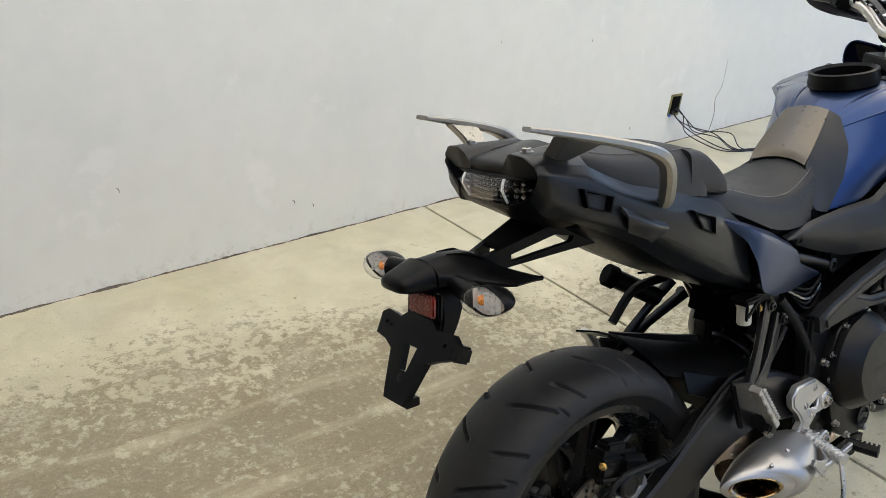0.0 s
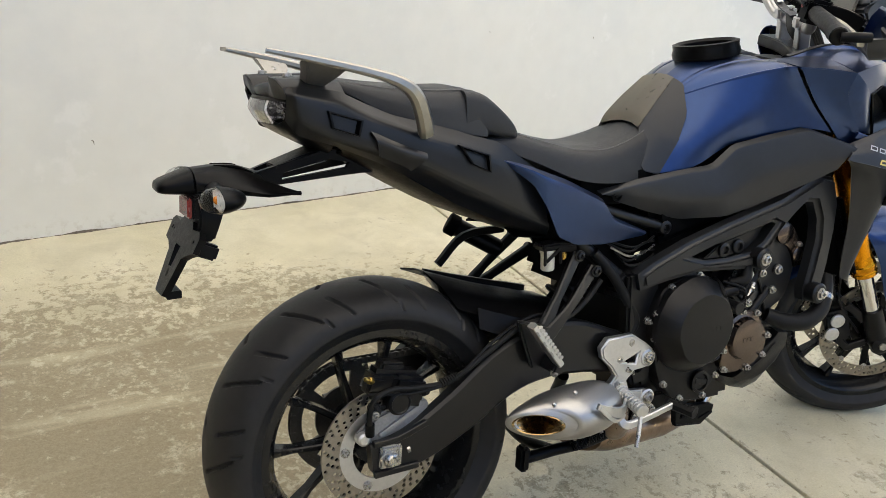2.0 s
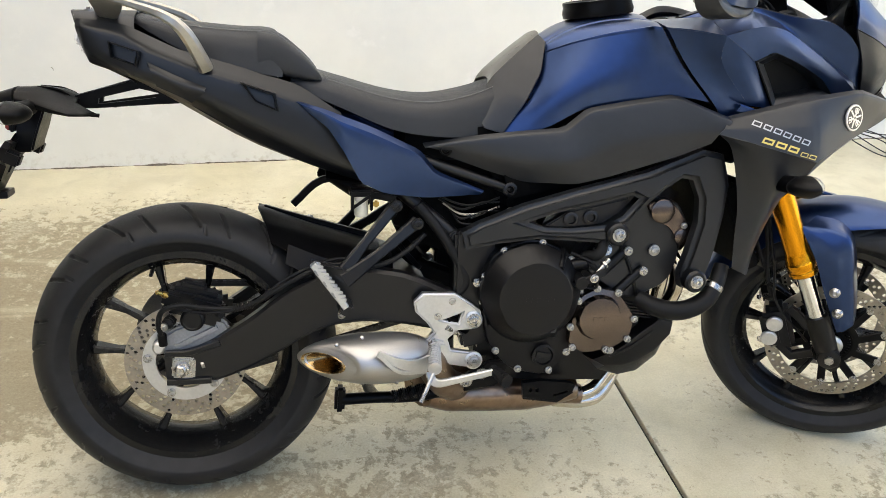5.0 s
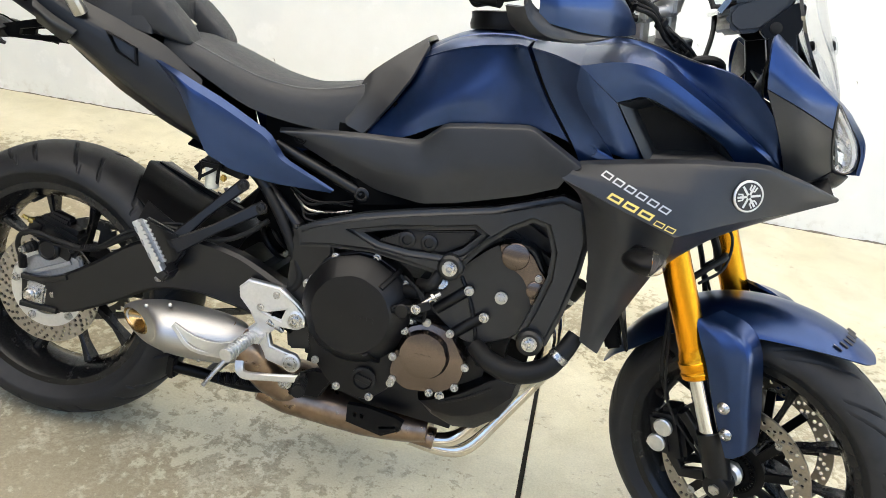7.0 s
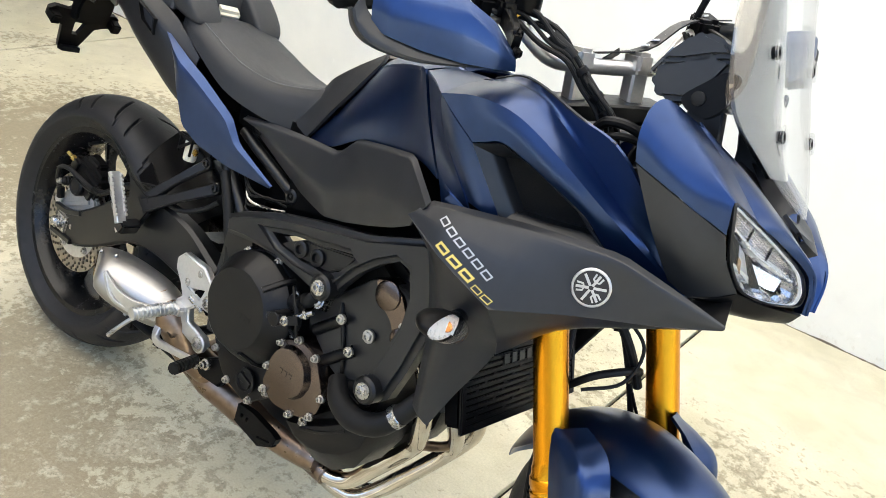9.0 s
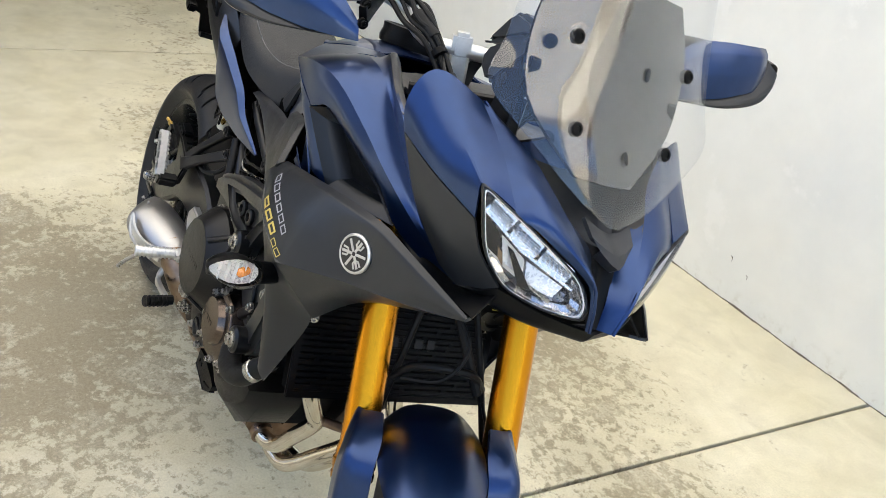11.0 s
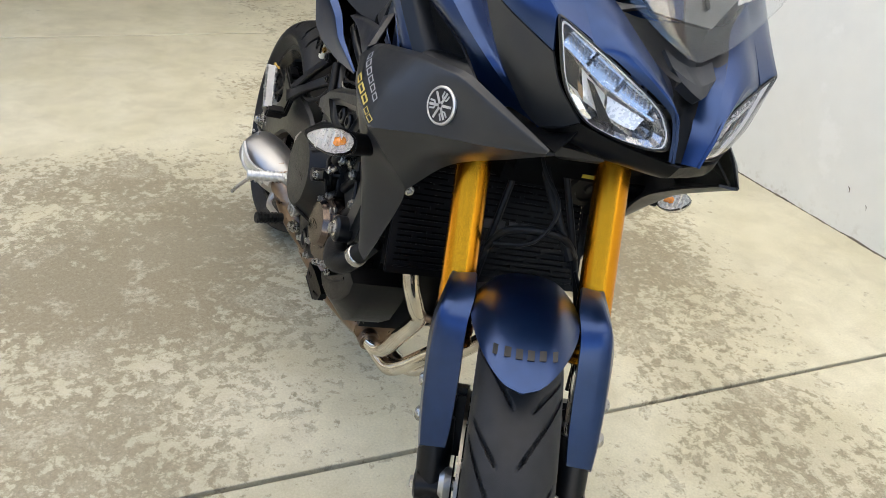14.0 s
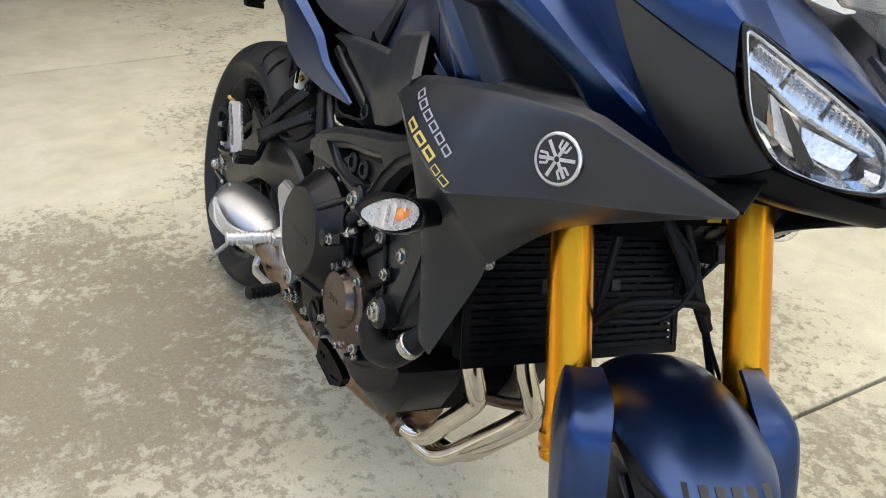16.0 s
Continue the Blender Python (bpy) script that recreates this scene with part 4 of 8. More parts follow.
deck_rows = [[(-0.154, MID - 0.042, 0.978), (-0.158, MID, 0.979), (-0.154, MID + 0.042, 0.978)], [(-0.157, MID - 0.041, 0.990), (-0.161, MID, 0.992), (-0.157, MID + 0.041, 0.990)], [(-0.140, MID - 0.039, 0.998), (-0.142, MID, 1.000), (-0.140, MID + 0.039, 0.998)], [(-0.050, MID - 0.034, 1.010), (-0.050, MID, 1.014), (-0.050, MID + 0.034, 1.010)]]
part("tail_deck", patch(deck_rows, 4, 5, 0.003, (0, 0, 1)), TAIL_BLACK, bike)
panel("tail_step", [  # the raised box on the flank
    [(-0.035, -0.150, 0.922), (-0.028, -0.160, 0.905), (-0.020, -0.152, 0.878)],
    [(0.020, -0.154, 0.898), (0.020, -0.166, 0.885), (0.028, -0.154, 0.858)],
    [(0.075, -0.153, 0.878), (0.070, -0.160, 0.868), (0.045, -0.146, 0.848)]], TAIL_BLACK, "", 4, 4, 0.006)
for pts in ([(-0.112, -0.138, 0.958), (-0.048, -0.146, 0.940), (-0.056, -0.147, 0.913), (-0.106, -0.142, 0.929)],
            [(0.142, -0.153, 0.888), (0.206, -0.151, 0.866), (0.211, -0.149, 0.833), (0.168, -0.153, 0.852)]):
    for s in (1, -1):
        q = [V(p[0], p[1] * s, p[2]) for p in pts]
        c = sum(q, V(0, 0, 0)) / 4
        inn = [c + (p - c) * 0.72 + V(0, 0.010 * s, 0) for p in q]
        bm = B()
        vo = [bm.verts.new(p + V(0, -0.004 * s, 0)) for p in q]
        ve = [bm.verts.new(c + (p - c) * 0.86 + V(0, -0.005 * s, 0)) for p in q]
        vi = [bm.verts.new(p) for p in inn]
        vb = [bm.verts.new(p + V(0, 0.006 * s, 0)) for p in q]
        for k in range(4):
            j = (k + 1) % 4
            bm.faces.new((vo[k], vo[j], ve[j], ve[k]))
            bm.faces.new((ve[k], ve[j], vi[j], vi[k]))
            bm.faces.new((vb[k], vb[j], vo[j], vo[k]))
        bm.faces.new(vi)
        part("mount_slot", bm, BLACK, bike, "recessed luggage mount slot")
# tail light: a bowed middle pane and two swept side panes
def lamp_rows(dx, f):
    rows = []
    for z, edge, fold, mid, w, v in ((0.974, -0.144, -0.160, -0.166, 0.082, 0.046), (0.956, -0.147, -0.168, -0.174, 0.086, 0.047), (0.940, -0.147, -0.160, -0.164, 0.076, 0.046), (0.931, -0.146, -0.154, -0.157, 0.060, 0.044)):
        z = 0.954 + (z - 0.954) * f
        rows.append([(x + dx, MID + y * f, z) for x, y in ((edge, -w), (fold, -v), (mid, 0), (fold, v), (edge, w))])
    return rows


tl = part("tail_light", patch(lamp_rows(0, 1.0), 2, 3, 0.002, (-1, 0, 0), False, True), LENS, bike, "clear tail light lens", None, 10)
tl.visible_shadow = False
part("lamp_back", patch(lamp_rows(0.020, 0.95), 3, 3, 0.003, (-1, 0, 0), False, True), TAIL_MIRROR, tl, "dim mirror behind the lens")
for k in range(5):
    z = 0.938 + 0.008 * k
    part("lamp_rib", bar([(-0.146, MID - 0.044, z), (-0.153, MID - 0.022, z - 0.001), (-0.155, MID, z - 0.001), (-0.153, MID + 0.022, z - 0.001), (-0.146, MID + 0.044, z)], 0.010, 0.0016, None, 2, up=(1, 0, 0)), TAIL_MIRROR, tl)
for j in range(4):
    for k in range(9):
        y = -0.036 + 0.009 * k
        part("lamp_led", lathe([(0, 0.0034), (0.003, 0.0024), (0.004, 0)], (-0.153 + 5.0 * y * y, MID + y, 0.942 + 0.008 * j), (-1, 0, 0), 8), CHROME_SOFT, tl)
for s in (1, -1):
    part("lamp_divider", bar([(-0.161, MID - 0.046 * s, 0.972), (-0.167, MID - 0.047 * s, 0.956), (-0.155, MID - 0.045 * s, 0.934)], 0.004, 0.003, None, 2, up=(0, 1, 0)), LAMP_BACK, tl, "pale divider inside the lens")
    for j in range(3):
        for k in range(2):
            part("lamp_led", lathe([(0, 0.0045), (0.003, 0.0032), (0.004, 0)], (-0.146 + 0.004 * k, MID - (0.056 + 0.012 * k) * s, 0.944 + 0.010 * j), (-0.9, -0.4 * s, 0), 8), CHROME_SOFT, tl)
part("lamp_edge", patch([[(-0.142, MID - 0.084, 0.976), (-0.159, MID - 0.047, 0.978), (-0.166, MID, 0.979), (-0.159, MID + 0.047, 0.978), (-0.142, MID + 0.084, 0.976)], [(-0.146, MID - 0.084, 0.972), (-0.163, MID - 0.047, 0.974), (-0.169, MID, 0.975), (-0.163, MID + 0.047, 0.974), (-0.146, MID + 0.084, 0.972)]], 2, 4, 0.002, (-1, 0, 1), False, True), BLACK, tl)
for s in (1, -1):
    part("lamp_under", patch(about_mid([[(-0.145, 0.086, 0.956), (-0.146, 0.074, 0.939), (-0.152, 0.046, 0.930), (-0.155, 0.0, 0.930)], [(-0.135, 0.104, 0.936), (-0.128, 0.092, 0.918), (-0.128, 0.050, 0.912), (-0.130, 0.0, 0.910)], [(-0.080, 0.112, 0.905), (-0.070, 0.100, 0.892), (-0.060, 0.050, 0.876), (-0.060, 0.0, 0.872)]], s), 4, 4, 0.004, (0, 0, -1)), BLACK, bike, "black underside of the tail")

# grab rails
for s in (1, -1):
    rail = bar([(-0.184, 0.014 - 0.124 * s, 1.056), (-0.110, 0.012 - 0.140 * s, 1.040), (-0.020, 0.006 - 0.162 * s, 1.017), (0.026, -0.174 * s, 0.998), (0.052, -0.172 * s, 0.972), (0.074, -0.154 * s, 0.928), (0.081, -0.144 * s, 0.910)],
               [0.024, 0.030, 0.030, 0.027, 0.024, 0.023, 0.022], [0.007, 0.012, 0.014, 0.019, 0.024, 0.026, 0.026], None, 5, up=(0, 1, 0), bev=0.5)
    g = part("grab_rail", rail, RAIL, bike, "satin grey aluminium passenger grab rail")
    top_f = [(-0.130, 0.118, 1.040), (-0.126, 0.146, 1.038), (-0.058, 0.158, 1.024), (-0.062, 0.128, 1.026)]
    low_f = [(-0.118, 0.074, 0.998), (-0.112, 0.098, 0.996), (-0.080, 0.102, 0.994), (-0.084, 0.078, 0.998)]
    foot = B()
    vs = grid_faces(foot, [[(x, MID - y * s, z) for x, y, z in q] for q in (low_f, [tuple(0.45 * u + 0.55 * v for u, v in zip(p, r)) for p, r in zip([(x + 0.006, y, z) for x, y, z in low_f], top_f)], top_f)], True)
    foot.faces.new(vs[0][::-1])
    foot.faces.new(vs[-1])
    bmesh.ops.recalc_face_normals(foot, faces=foot.faces)
    bmesh.ops.bevel(foot, geom=list(foot.edges), offset=0.003, segments=2, affect="EDGES")
    part("rail_foot", foot, RAIL, g)
    part("rail_bolt", bolt((-0.132, MID - 0.066 * s, 1.011), (0, 0, 1), 0.008, h=0.006), STEEL, g)

# seats
def cushion(name, st, material, label):
    rows = []
    for x, zt, zb, w, crown in st:
        r = []
        for q in (-1, -0.985, -0.94, -0.80, -0.5, 0, 0.5, 0.80, 0.94, 0.985, 1):
            a = abs(q)
            z = zt - crown * a * a if a <= 0.80 else (zt - crown * 0.64) - (zt - crown * 0.64 - zb) * {0.94: 0.22, 0.985: 0.55, 1: 1.0}[a]
            r.append((x, w * q, z))
        rows.append(r)
    bm = B()
    g = list(zip(*[spline(c, 5) for c in zip(*rows)]))
    vs = grid_faces(bm, g)
    for e in (vs[0], vs[-1]):
        bm.faces.new(e)
    for a, b in zip(vs, vs[1:]):
        bm.faces.new((a[0], b[0], b[-1], a[-1]))
    return part(name, bm, material, bike, label, None, 60), g


rider, gr = cushion("rider_seat", [(0.235, 0.906, 0.872, 0.105, 0.012), (0.27, 0.908, 0.862, 0.118, 0.014), (0.33, 0.893, 0.838, 0.126, 0.016), (0.43, 0.866, 0.796, 0.128, 0.018), (0.52, 0.858, 0.780, 0.118, 0.018), (0.60, 0.872, 0.777, 0.100, 0.018), (0.655, 0.890, 0.785, 0.086, 0.016)], VINYL, "black vinyl rider seat with grey stitching")
pill, gp = cushion("pillion_seat", [(-0.082, 1.008, 0.998, 0.060, 0.004), (-0.04, 1.005, 0.976, 0.092, 0.010), (0.03, 0.996, 0.942, 0.108, 0.014), (0.13, 0.988, 0.912, 0.122, 0.012), (0.190, 0.986, 0.900, 0.127, 0.012), (0.212, 0.976, 0.896, 0.127, 0.012), (0.220, 0.952, 0.896, 0.125, 0.012)], VINYL, "black vinyl passenger seat with grey stitching")
for s in (1, -1):
    horn = B()
    ring_rows = []
    for x, zt, zb, w0, w1 in ((0.175, 0.980, 0.902, 0.046, 0.1255), (0.214, 0.973, 0.897, 0.046, 0.1265), (0.246, 0.950, 0.891, 0.047, 0.127), (0.272, 0.926, 0.887, 0.049, 0.124), (0.287, 0.908, 0.886, 0.053, 0.118), (0.294, 0.896, 0.887, 0.060, 0.110)):
        mid, hw, hz, cz = (w0 + w1) / 2, (w1 - w0) / 2, (zt - zb) / 2, (zt + zb) / 2
        ring_rows.append([(x, -s * (mid + hw * math.copysign(abs(math.cos(a)) ** 0.45, math.cos(a))), cz + hz * math.copysign(abs(math.sin(a)) ** 0.45, math.sin(a))) for a in [2 * math.pi * k / 28 for k in range(28)]])
    vs = grid_faces(horn, list(zip(*[spline(c, 4) for c in zip(*ring_rows)])), True)
    for e in (vs[0], vs[-1]):
        horn.faces.new(e)
    part("seat_horn", horn, VINYL, pill, "", None, 60)
part("seat_bracket", box((0.214, 0.012, 0.908), (0.034, 0.066, 0.040), (0, 32, 0), 0.008), RESERVOIR, pill, "pale bracket in the notch of the seat")
for owner, g, lo, hi in ((rider, gr, 3, 30), (pill, gp, 6, 24)):
    for j in (3, 7):
        seam_bm = B()
        pts = [V(r[j]) + V(0, 0, 0.0007) for r in g][lo:hi]
        dense = spline(pts, 9)
        for a, b in list(zip(dense, dense[1:]))[::2]:
            tube([a, b], 0.0011, 5, 1, seam_bm)
        part("stitching", seam_bm, THREAD, owner, "grey thread seam")

# dark sheet added to close the bright gap below the seat, as shade would
panel("seat_base", [[(0.460, -0.098, 0.800), (0.460, -0.092, 0.740)], [(0.560, -0.098, 0.795), (0.560, -0.096, 0.730)], [(0.665, -0.096, 0.800), (0.665, -0.100, 0.740)]], DARK, "dark filler sheet under the seat edge", 3, 2, 0.004)
# blue flank panels under the seat
panel("side_cover", [
    [(0.238, -0.138, 0.855), (0.240, -0.143, 0.852), (0.246, -0.140, 0.846)],
    [(0.296, -0.146, 0.838), (0.299, -0.164, 0.829), (0.302, -0.154, 0.803)],
    [(0.330, -0.146, 0.825), (0.328, -0.168, 0.814), (0.332, -0.158, 0.758)],
    [(0.388, -0.142, 0.803), (0.387, -0.161, 0.791), (0.366, -0.150, 0.694)],
    [(0.485, -0.132, 0.756), (0.480, -0.148, 0.748), (0.415, -0.140, 0.670)],
    [(0.520, -0.126, 0.712), (0.516, -0.138, 0.706), (0.500, -0.126, 0.657)],
    [(0.622, -0.115, 0.668), (0.620, -0.118, 0.665), (0.616, -0.115, 0.660)]], BLUE, "matte blue side cover", 4, 3, straight=True, sharp=50)

# tank
TANK = [
    [(0.750, 0, 0.978), (0.752, -0.040, 0.972), (0.754, -0.054, 0.963), (0.744, -0.066, 0.944), (0.716, -0.095, 0.862), (0.662, -0.095, 0.785)],
    [(0.800, 0, 1.006), (0.800, -0.048, 1.001), (0.800, -0.072, 0.992), (0.798, -0.112, 0.968), (0.768, -0.130, 0.872), (0.740, -0.122, 0.796)],
    [(0.860, 0, 1.026), (0.860, -0.055, 1.020), (0.860, -0.088, 1.010), (0.862, -0.150, 0.988), (0.846, -0.157, 0.898), (0.822, -0.142, 0.839)],
    [(0.915, 0, 1.031), (0.915, -0.060, 1.027), (0.916, -0.100, 1.016), (0.918, -0.178, 0.999), (0.922, -0.176, 0.920), (0.915, -0.168, 0.856)],
    [(0.950, 0, 1.031), (0.944, -0.065, 1.026), (0.942, -0.108, 1.015), (0.932, -0.192, 1.002), (0.968, -0.195, 0.930), (0.995, -0.202, 0.868)],
    [(0.975, 0, 1.029), (0.962, -0.070, 1.024), (0.956, -0.112, 1.013), (0.946, -0.200, 1.001), (0.992, -0.208, 0.928), (1.048, -0.221, 0.860)]]
panel("fuel_tank", [r[3:] for r in TANK], BLUE, "matte blue fuel tank", 5, 6, 0.004, out=(0, -1, 0.1))
panel("tank_shoulder", [[r[2], tuple(0.5 * (V(r[2]) + V(r[3])) + V(0, -0.003, 0.004)), r[3]] for r in TANK], BLUE, "", 5, 5, 0.004, out=(0, -0.6, 1))
panel("tank_edge", [[tuple(V(p) + V(0, 0.004, 0.0015)), tuple(V(p) + V(0, -0.0012, 0.001)), tuple(V(p) + V(0, -0.001, -0.005))] for p in [r[3] for r in TANK]], BLUE, "", 5, 3, 0.003, out=(0, -1, 1))
panel("tank_top", [[(p[0], p[1] * 0.985, p[2] - 0.002) for p in r[:3]] for r in TANK], BLUE, "", 5, 5, 0.004, out=(0, -0.2, 1))
panel("tank_stripe", [[(p[0], p[1] + 0.008, p[2] + 0.0025), (p[0], p[1] - 0.001, p[2] + 0.002), (p[0], p[1] - 0.006, p[2] - 0.002)] for p in [r[2] for r in TANK]], BLUE, "", 5, 2, 0.004, out=(0, -1, 1))
# dark groove between the tank and the cowl
panel("tank_seam", [
    [(0.958, -0.197, 0.980), (0.970, -0.200, 0.980)],
    [(0.989, -0.201, 0.926), (1.000, -0.204, 0.926)],
    [(1.046, -0.214, 0.858), (1.058, -0.218, 0.854)]], DARK, "", 5, 2, 0.003)
pad = patch([[(0.634, -0.062, 0.882), (0.642, -0.030, 0.890), (0.644, 0, 0.892), (0.642, 0.030, 0.890), (0.634, 0.062, 0.882)],
             [(0.650, -0.064, 0.903), (0.656, -0.032, 0.912), (0.658, 0, 0.915), (0.656, 0.032, 0.912), (0.650, 0.064, 0.903)],
             [(0.694, -0.058, 0.943), (0.700, -0.030, 0.951), (0.702, 0, 0.954), (0.700, 0.030, 0.951), (0.694, 0.058, 0.943)],
             [(0.742, -0.048, 0.982), (0.746, -0.025, 0.987), (0.748, 0, 0.989), (0.746, 0.025, 0.987), (0.742, 0.048, 0.982)]], 3, 3, 0.010, (-1, 0, 1), True)
part("tank_pad", pad, PAD, bike, "matte black knee pad behind the tank", None, 20)
panel("tank_pad_side", [
    [(0.742, -0.049, 0.981), (0.746, -0.058, 0.976), (0.752, -0.068, 0.968)],
    [(0.694, -0.059, 0.942), (0.702, -0.074, 0.925), (0.736, -0.100, 0.908)],
    [(0.650, -0.065, 0.902), (0.664, -0.084, 0.872), (0.704, -0.110, 0.850)],
    [(0.634, -0.064, 0.880), (0.640, -0.090, 0.838), (0.676, -0.106, 0.808)],
    [(0.615, -0.090, 0.815), (0.622, -0.100, 0.795), (0.660, -0.104, 0.784)]], CHARCOAL, "", 3, 3, 0.006, straight=True, sharp=50)
ring = lathe([(0, 0.062), (0, 0.074), (0.010, 0.076), (0.022, 0.073), (0.032, 0.074), (0.034, 0.068), (0.028, 0.062)], (0.887, 0.002, 1.022), (-0.13, 0, 1), 56, None, True)
part("cap_ring", ring, BLACK, bike, "black ring fitting round the fuel cap")
cap = lathe([(0, 0.056), (0.006, 0.056), (0.010, 0.050), (0.010, 0.03), (0.012, 0.028), (0.012, 0)], (0.885, 0, 1.026), (0.02, 0, 1), 40)
part("fuel_cap", cap, BLACK, bike, "black fuel filler cap")
part("tank_front_cover", patch([[(1.03, -0.11, 1.006), (1.03, 0, 1.022), (1.03, 0.11, 1.006)], [(1.10, -0.13, 1.000), (1.11, 0, 1.020), (1.10, 0.13, 1.000)], [(1.17, -0.16, 1.02), (1.19, -0.02, 0.975), (1.17, 0.16, 1.02)]], 4, 5, 0.005, (0, 0, 1)), CHARCOAL, bike, "matte black cover ahead of the tank")

# charcoal cover between tank and engine
COVER_TOP = [(0.495, -0.104, 0.766), (0.600, -0.108, 0.781), (0.690, -0.118, 0.791), (0.778, -0.136, 0.800), (0.822, -0.150, 0.841), (0.900, -0.172, 0.858), (0.983, -0.202, 0.874), (1.076, -0.256, 0.834)]
COVER_MID = [(0.528, -0.109, 0.752), (0.618, -0.124, 0.742), (0.710, -0.142, 0.728), (0.797, -0.168, 0.735), (0.856, -0.180, 0.764), (0.918, -0.200, 0.786), (0.990, -0.226, 0.800), (1.060, -0.260, 0.806)]
COVER_LOW = [(0.546, -0.104, 0.738), (0.624, -0.109, 0.710), (0.706, -0.118, 0.685), (0.805, -0.160, 0.687), (0.868, -0.174, 0.704), (0.932, -0.196, 0.728), (0.995, -0.222, 0.754), (1.048, -0.248, 0.782)]
panel("tank_side_cover", [[t, tuple(V(t) + V(0.003, -0.014, -0.007)), m, w] for t, m, w in zip(COVER_TOP, COVER_MID, COVER_LOW)], CHARCOAL, "matte charcoal cover between tank and engine", 3, 3, straight=True, sharp=50)
for s in (1, -1):
    part("cover_bolt", lathe([(0, 0.013), (0.003, 0.013), (0.004, 0.010), (0.000, 0.009), (0.000, 0.006), (0.002, 0.005), (0.002, 0)], (0.541, -0.112 * s, 0.753), (0, -s, 0), 20), BLACK, bike, "black bolt in the cover")

# blue upper cowl with the side scoop: an outer crease, an inner ridge and the upper edge beside the tank
CREASE = [(1.043, -0.276, 0.989), (1.108, -0.280, 1.006), (1.170, -0.262, 1.001), (1.247, -0.237, 0.965), (1.307, -0.218, 0.932), (1.376, -0.186, 0.893), (1.436, -0.142, 0.855)]
INNER_RIDGE = [(1.046, -0.190, 1.020), (1.110, -0.200, 1.034), (1.162, -0.199, 1.028), (1.226, -0.195, 0.994), (1.304, -0.193, 0.949), (1.386, -0.182, 0.897), (1.438, -0.140, 0.856)]
UPPER_EDGE = [(1.020, -0.118, 1.020), (1.088, -0.158, 1.043), (1.150, -0.184, 1.041), (1.222, -0.206, 1.026), (1.300, -0.224, 1.013), (1.366, -0.214, 0.962), (1.438, -0.146, 0.858)]
panel("side_cowl", [[k, tuple(V(k).lerp(V(r), 0.5) + V(0, 0, 0.002)), r] for k, r in zip(CREASE, INNER_RIDGE)], BLUE, "matte blue side cowl with air scoop", 5, 5, sharp=30, out=(0, -0.4, 1))
panel("side_cowl_inner", [[r, tuple(V(r).lerp(V(t), 0.5) + V(0, 0.004, -0.003)), t] for r, t in zip(INNER_RIDGE, UPPER_EDGE)], BLUE, "", 5, 5, sharp=30, out=(0.3, -0.8, 0.6))
panel("side_cowl_rear", [
    [(0.956, -0.100, 1.015), (0.954, -0.150, 1.012), (0.955, -0.203, 1.002)],
    [(0.985, -0.106, 1.017), (0.992, -0.160, 1.016), (0.998, -0.238, 0.998)],
    [UPPER_EDGE[0], INNER_RIDGE[0], CREASE[0]]], BLUE, "", 5, 5, sharp=30, out=(0, -0.3, 1))
panel("cowl_edge_trim", [[tuple(V(t) + V(0, 0, 0.002)), tuple(V(t) + V(-0.004, 0.012, 0.003)), tuple(V(t) + V(-0.008, 0.026, -0.010))] for t in UPPER_EDGE[:5]], CHARCOAL, "", 4, 3, 0.003, out=(0, 0.3, 1))
panel("cowl_flare", [
    [CREASE[0], (1.000, -0.240, 0.995), (0.955, -0.204, 1.001)],
    [(1.052, -0.252, 0.936), (1.028, -0.231, 0.934), (1.000, -0.211, 0.928)],
    [(1.122, -0.240, 0.856), (1.092, -0.234, 0.856), (1.056, -0.224, 0.858)],
    [(1.136, -0.236, 0.830), (1.108, -0.232, 0.828), (1.076, -0.226, 0.826)]], BLUE, "", 5, 5, 0.003, sharp=30)
panel("scoop_flank", [
    [CREASE[0], (1.076, -0.273, 0.967), (1.113, -0.263, 0.942)],
    [CREASE[1], (1.122, -0.272, 0.978), (1.132, -0.262, 0.950)],
    [CREASE[2], (1.166, -0.264, 0.980), (1.162, -0.257, 0.958)],
    [CREASE[3], (1.240, -0.240, 0.946), (1.234, -0.233, 0.932)],
    [CREASE[4], (1.300, -0.217, 0.917), (1.294, -0.211, 0.906)],
    [CREASE[5], (1.352, -0.190, 0.884), (1.335, -0.193, 0.873)],
    [CREASE[6], (1.395, -0.164, 0.860), (1.385, -0.170, 0.856)]], BLUE, "", 4, 4, sharp=30)
panel("side_cowl_leg", [
    [CREASE[0], (1.076, -0.274, 0.966), (1.113, -0.263, 0.941)],
    [(1.052, -0.252, 0.936), (1.098, -0.260, 0.918), (1.144, -0.244, 0.898)],
    [(1.122, -0.238, 0.856), (1.150, -0.238, 0.852), (1.184, -0.222, 0.848)]], BLUE, "", 4, 4, 0.010, sharp=30)
part_edge = [(1.114, -0.263, 0.941), (1.157, -0.257, 0.958), (1.200, -0.243, 0.946), (1.240, -0.231, 0.930), (1.294, -0.211, 0.905), (1.335, -0.192, 0.871), (1.260, -0.212, 0.858), (1.182, -0.226, 0.848), (1.148, -0.246, 0.895)]
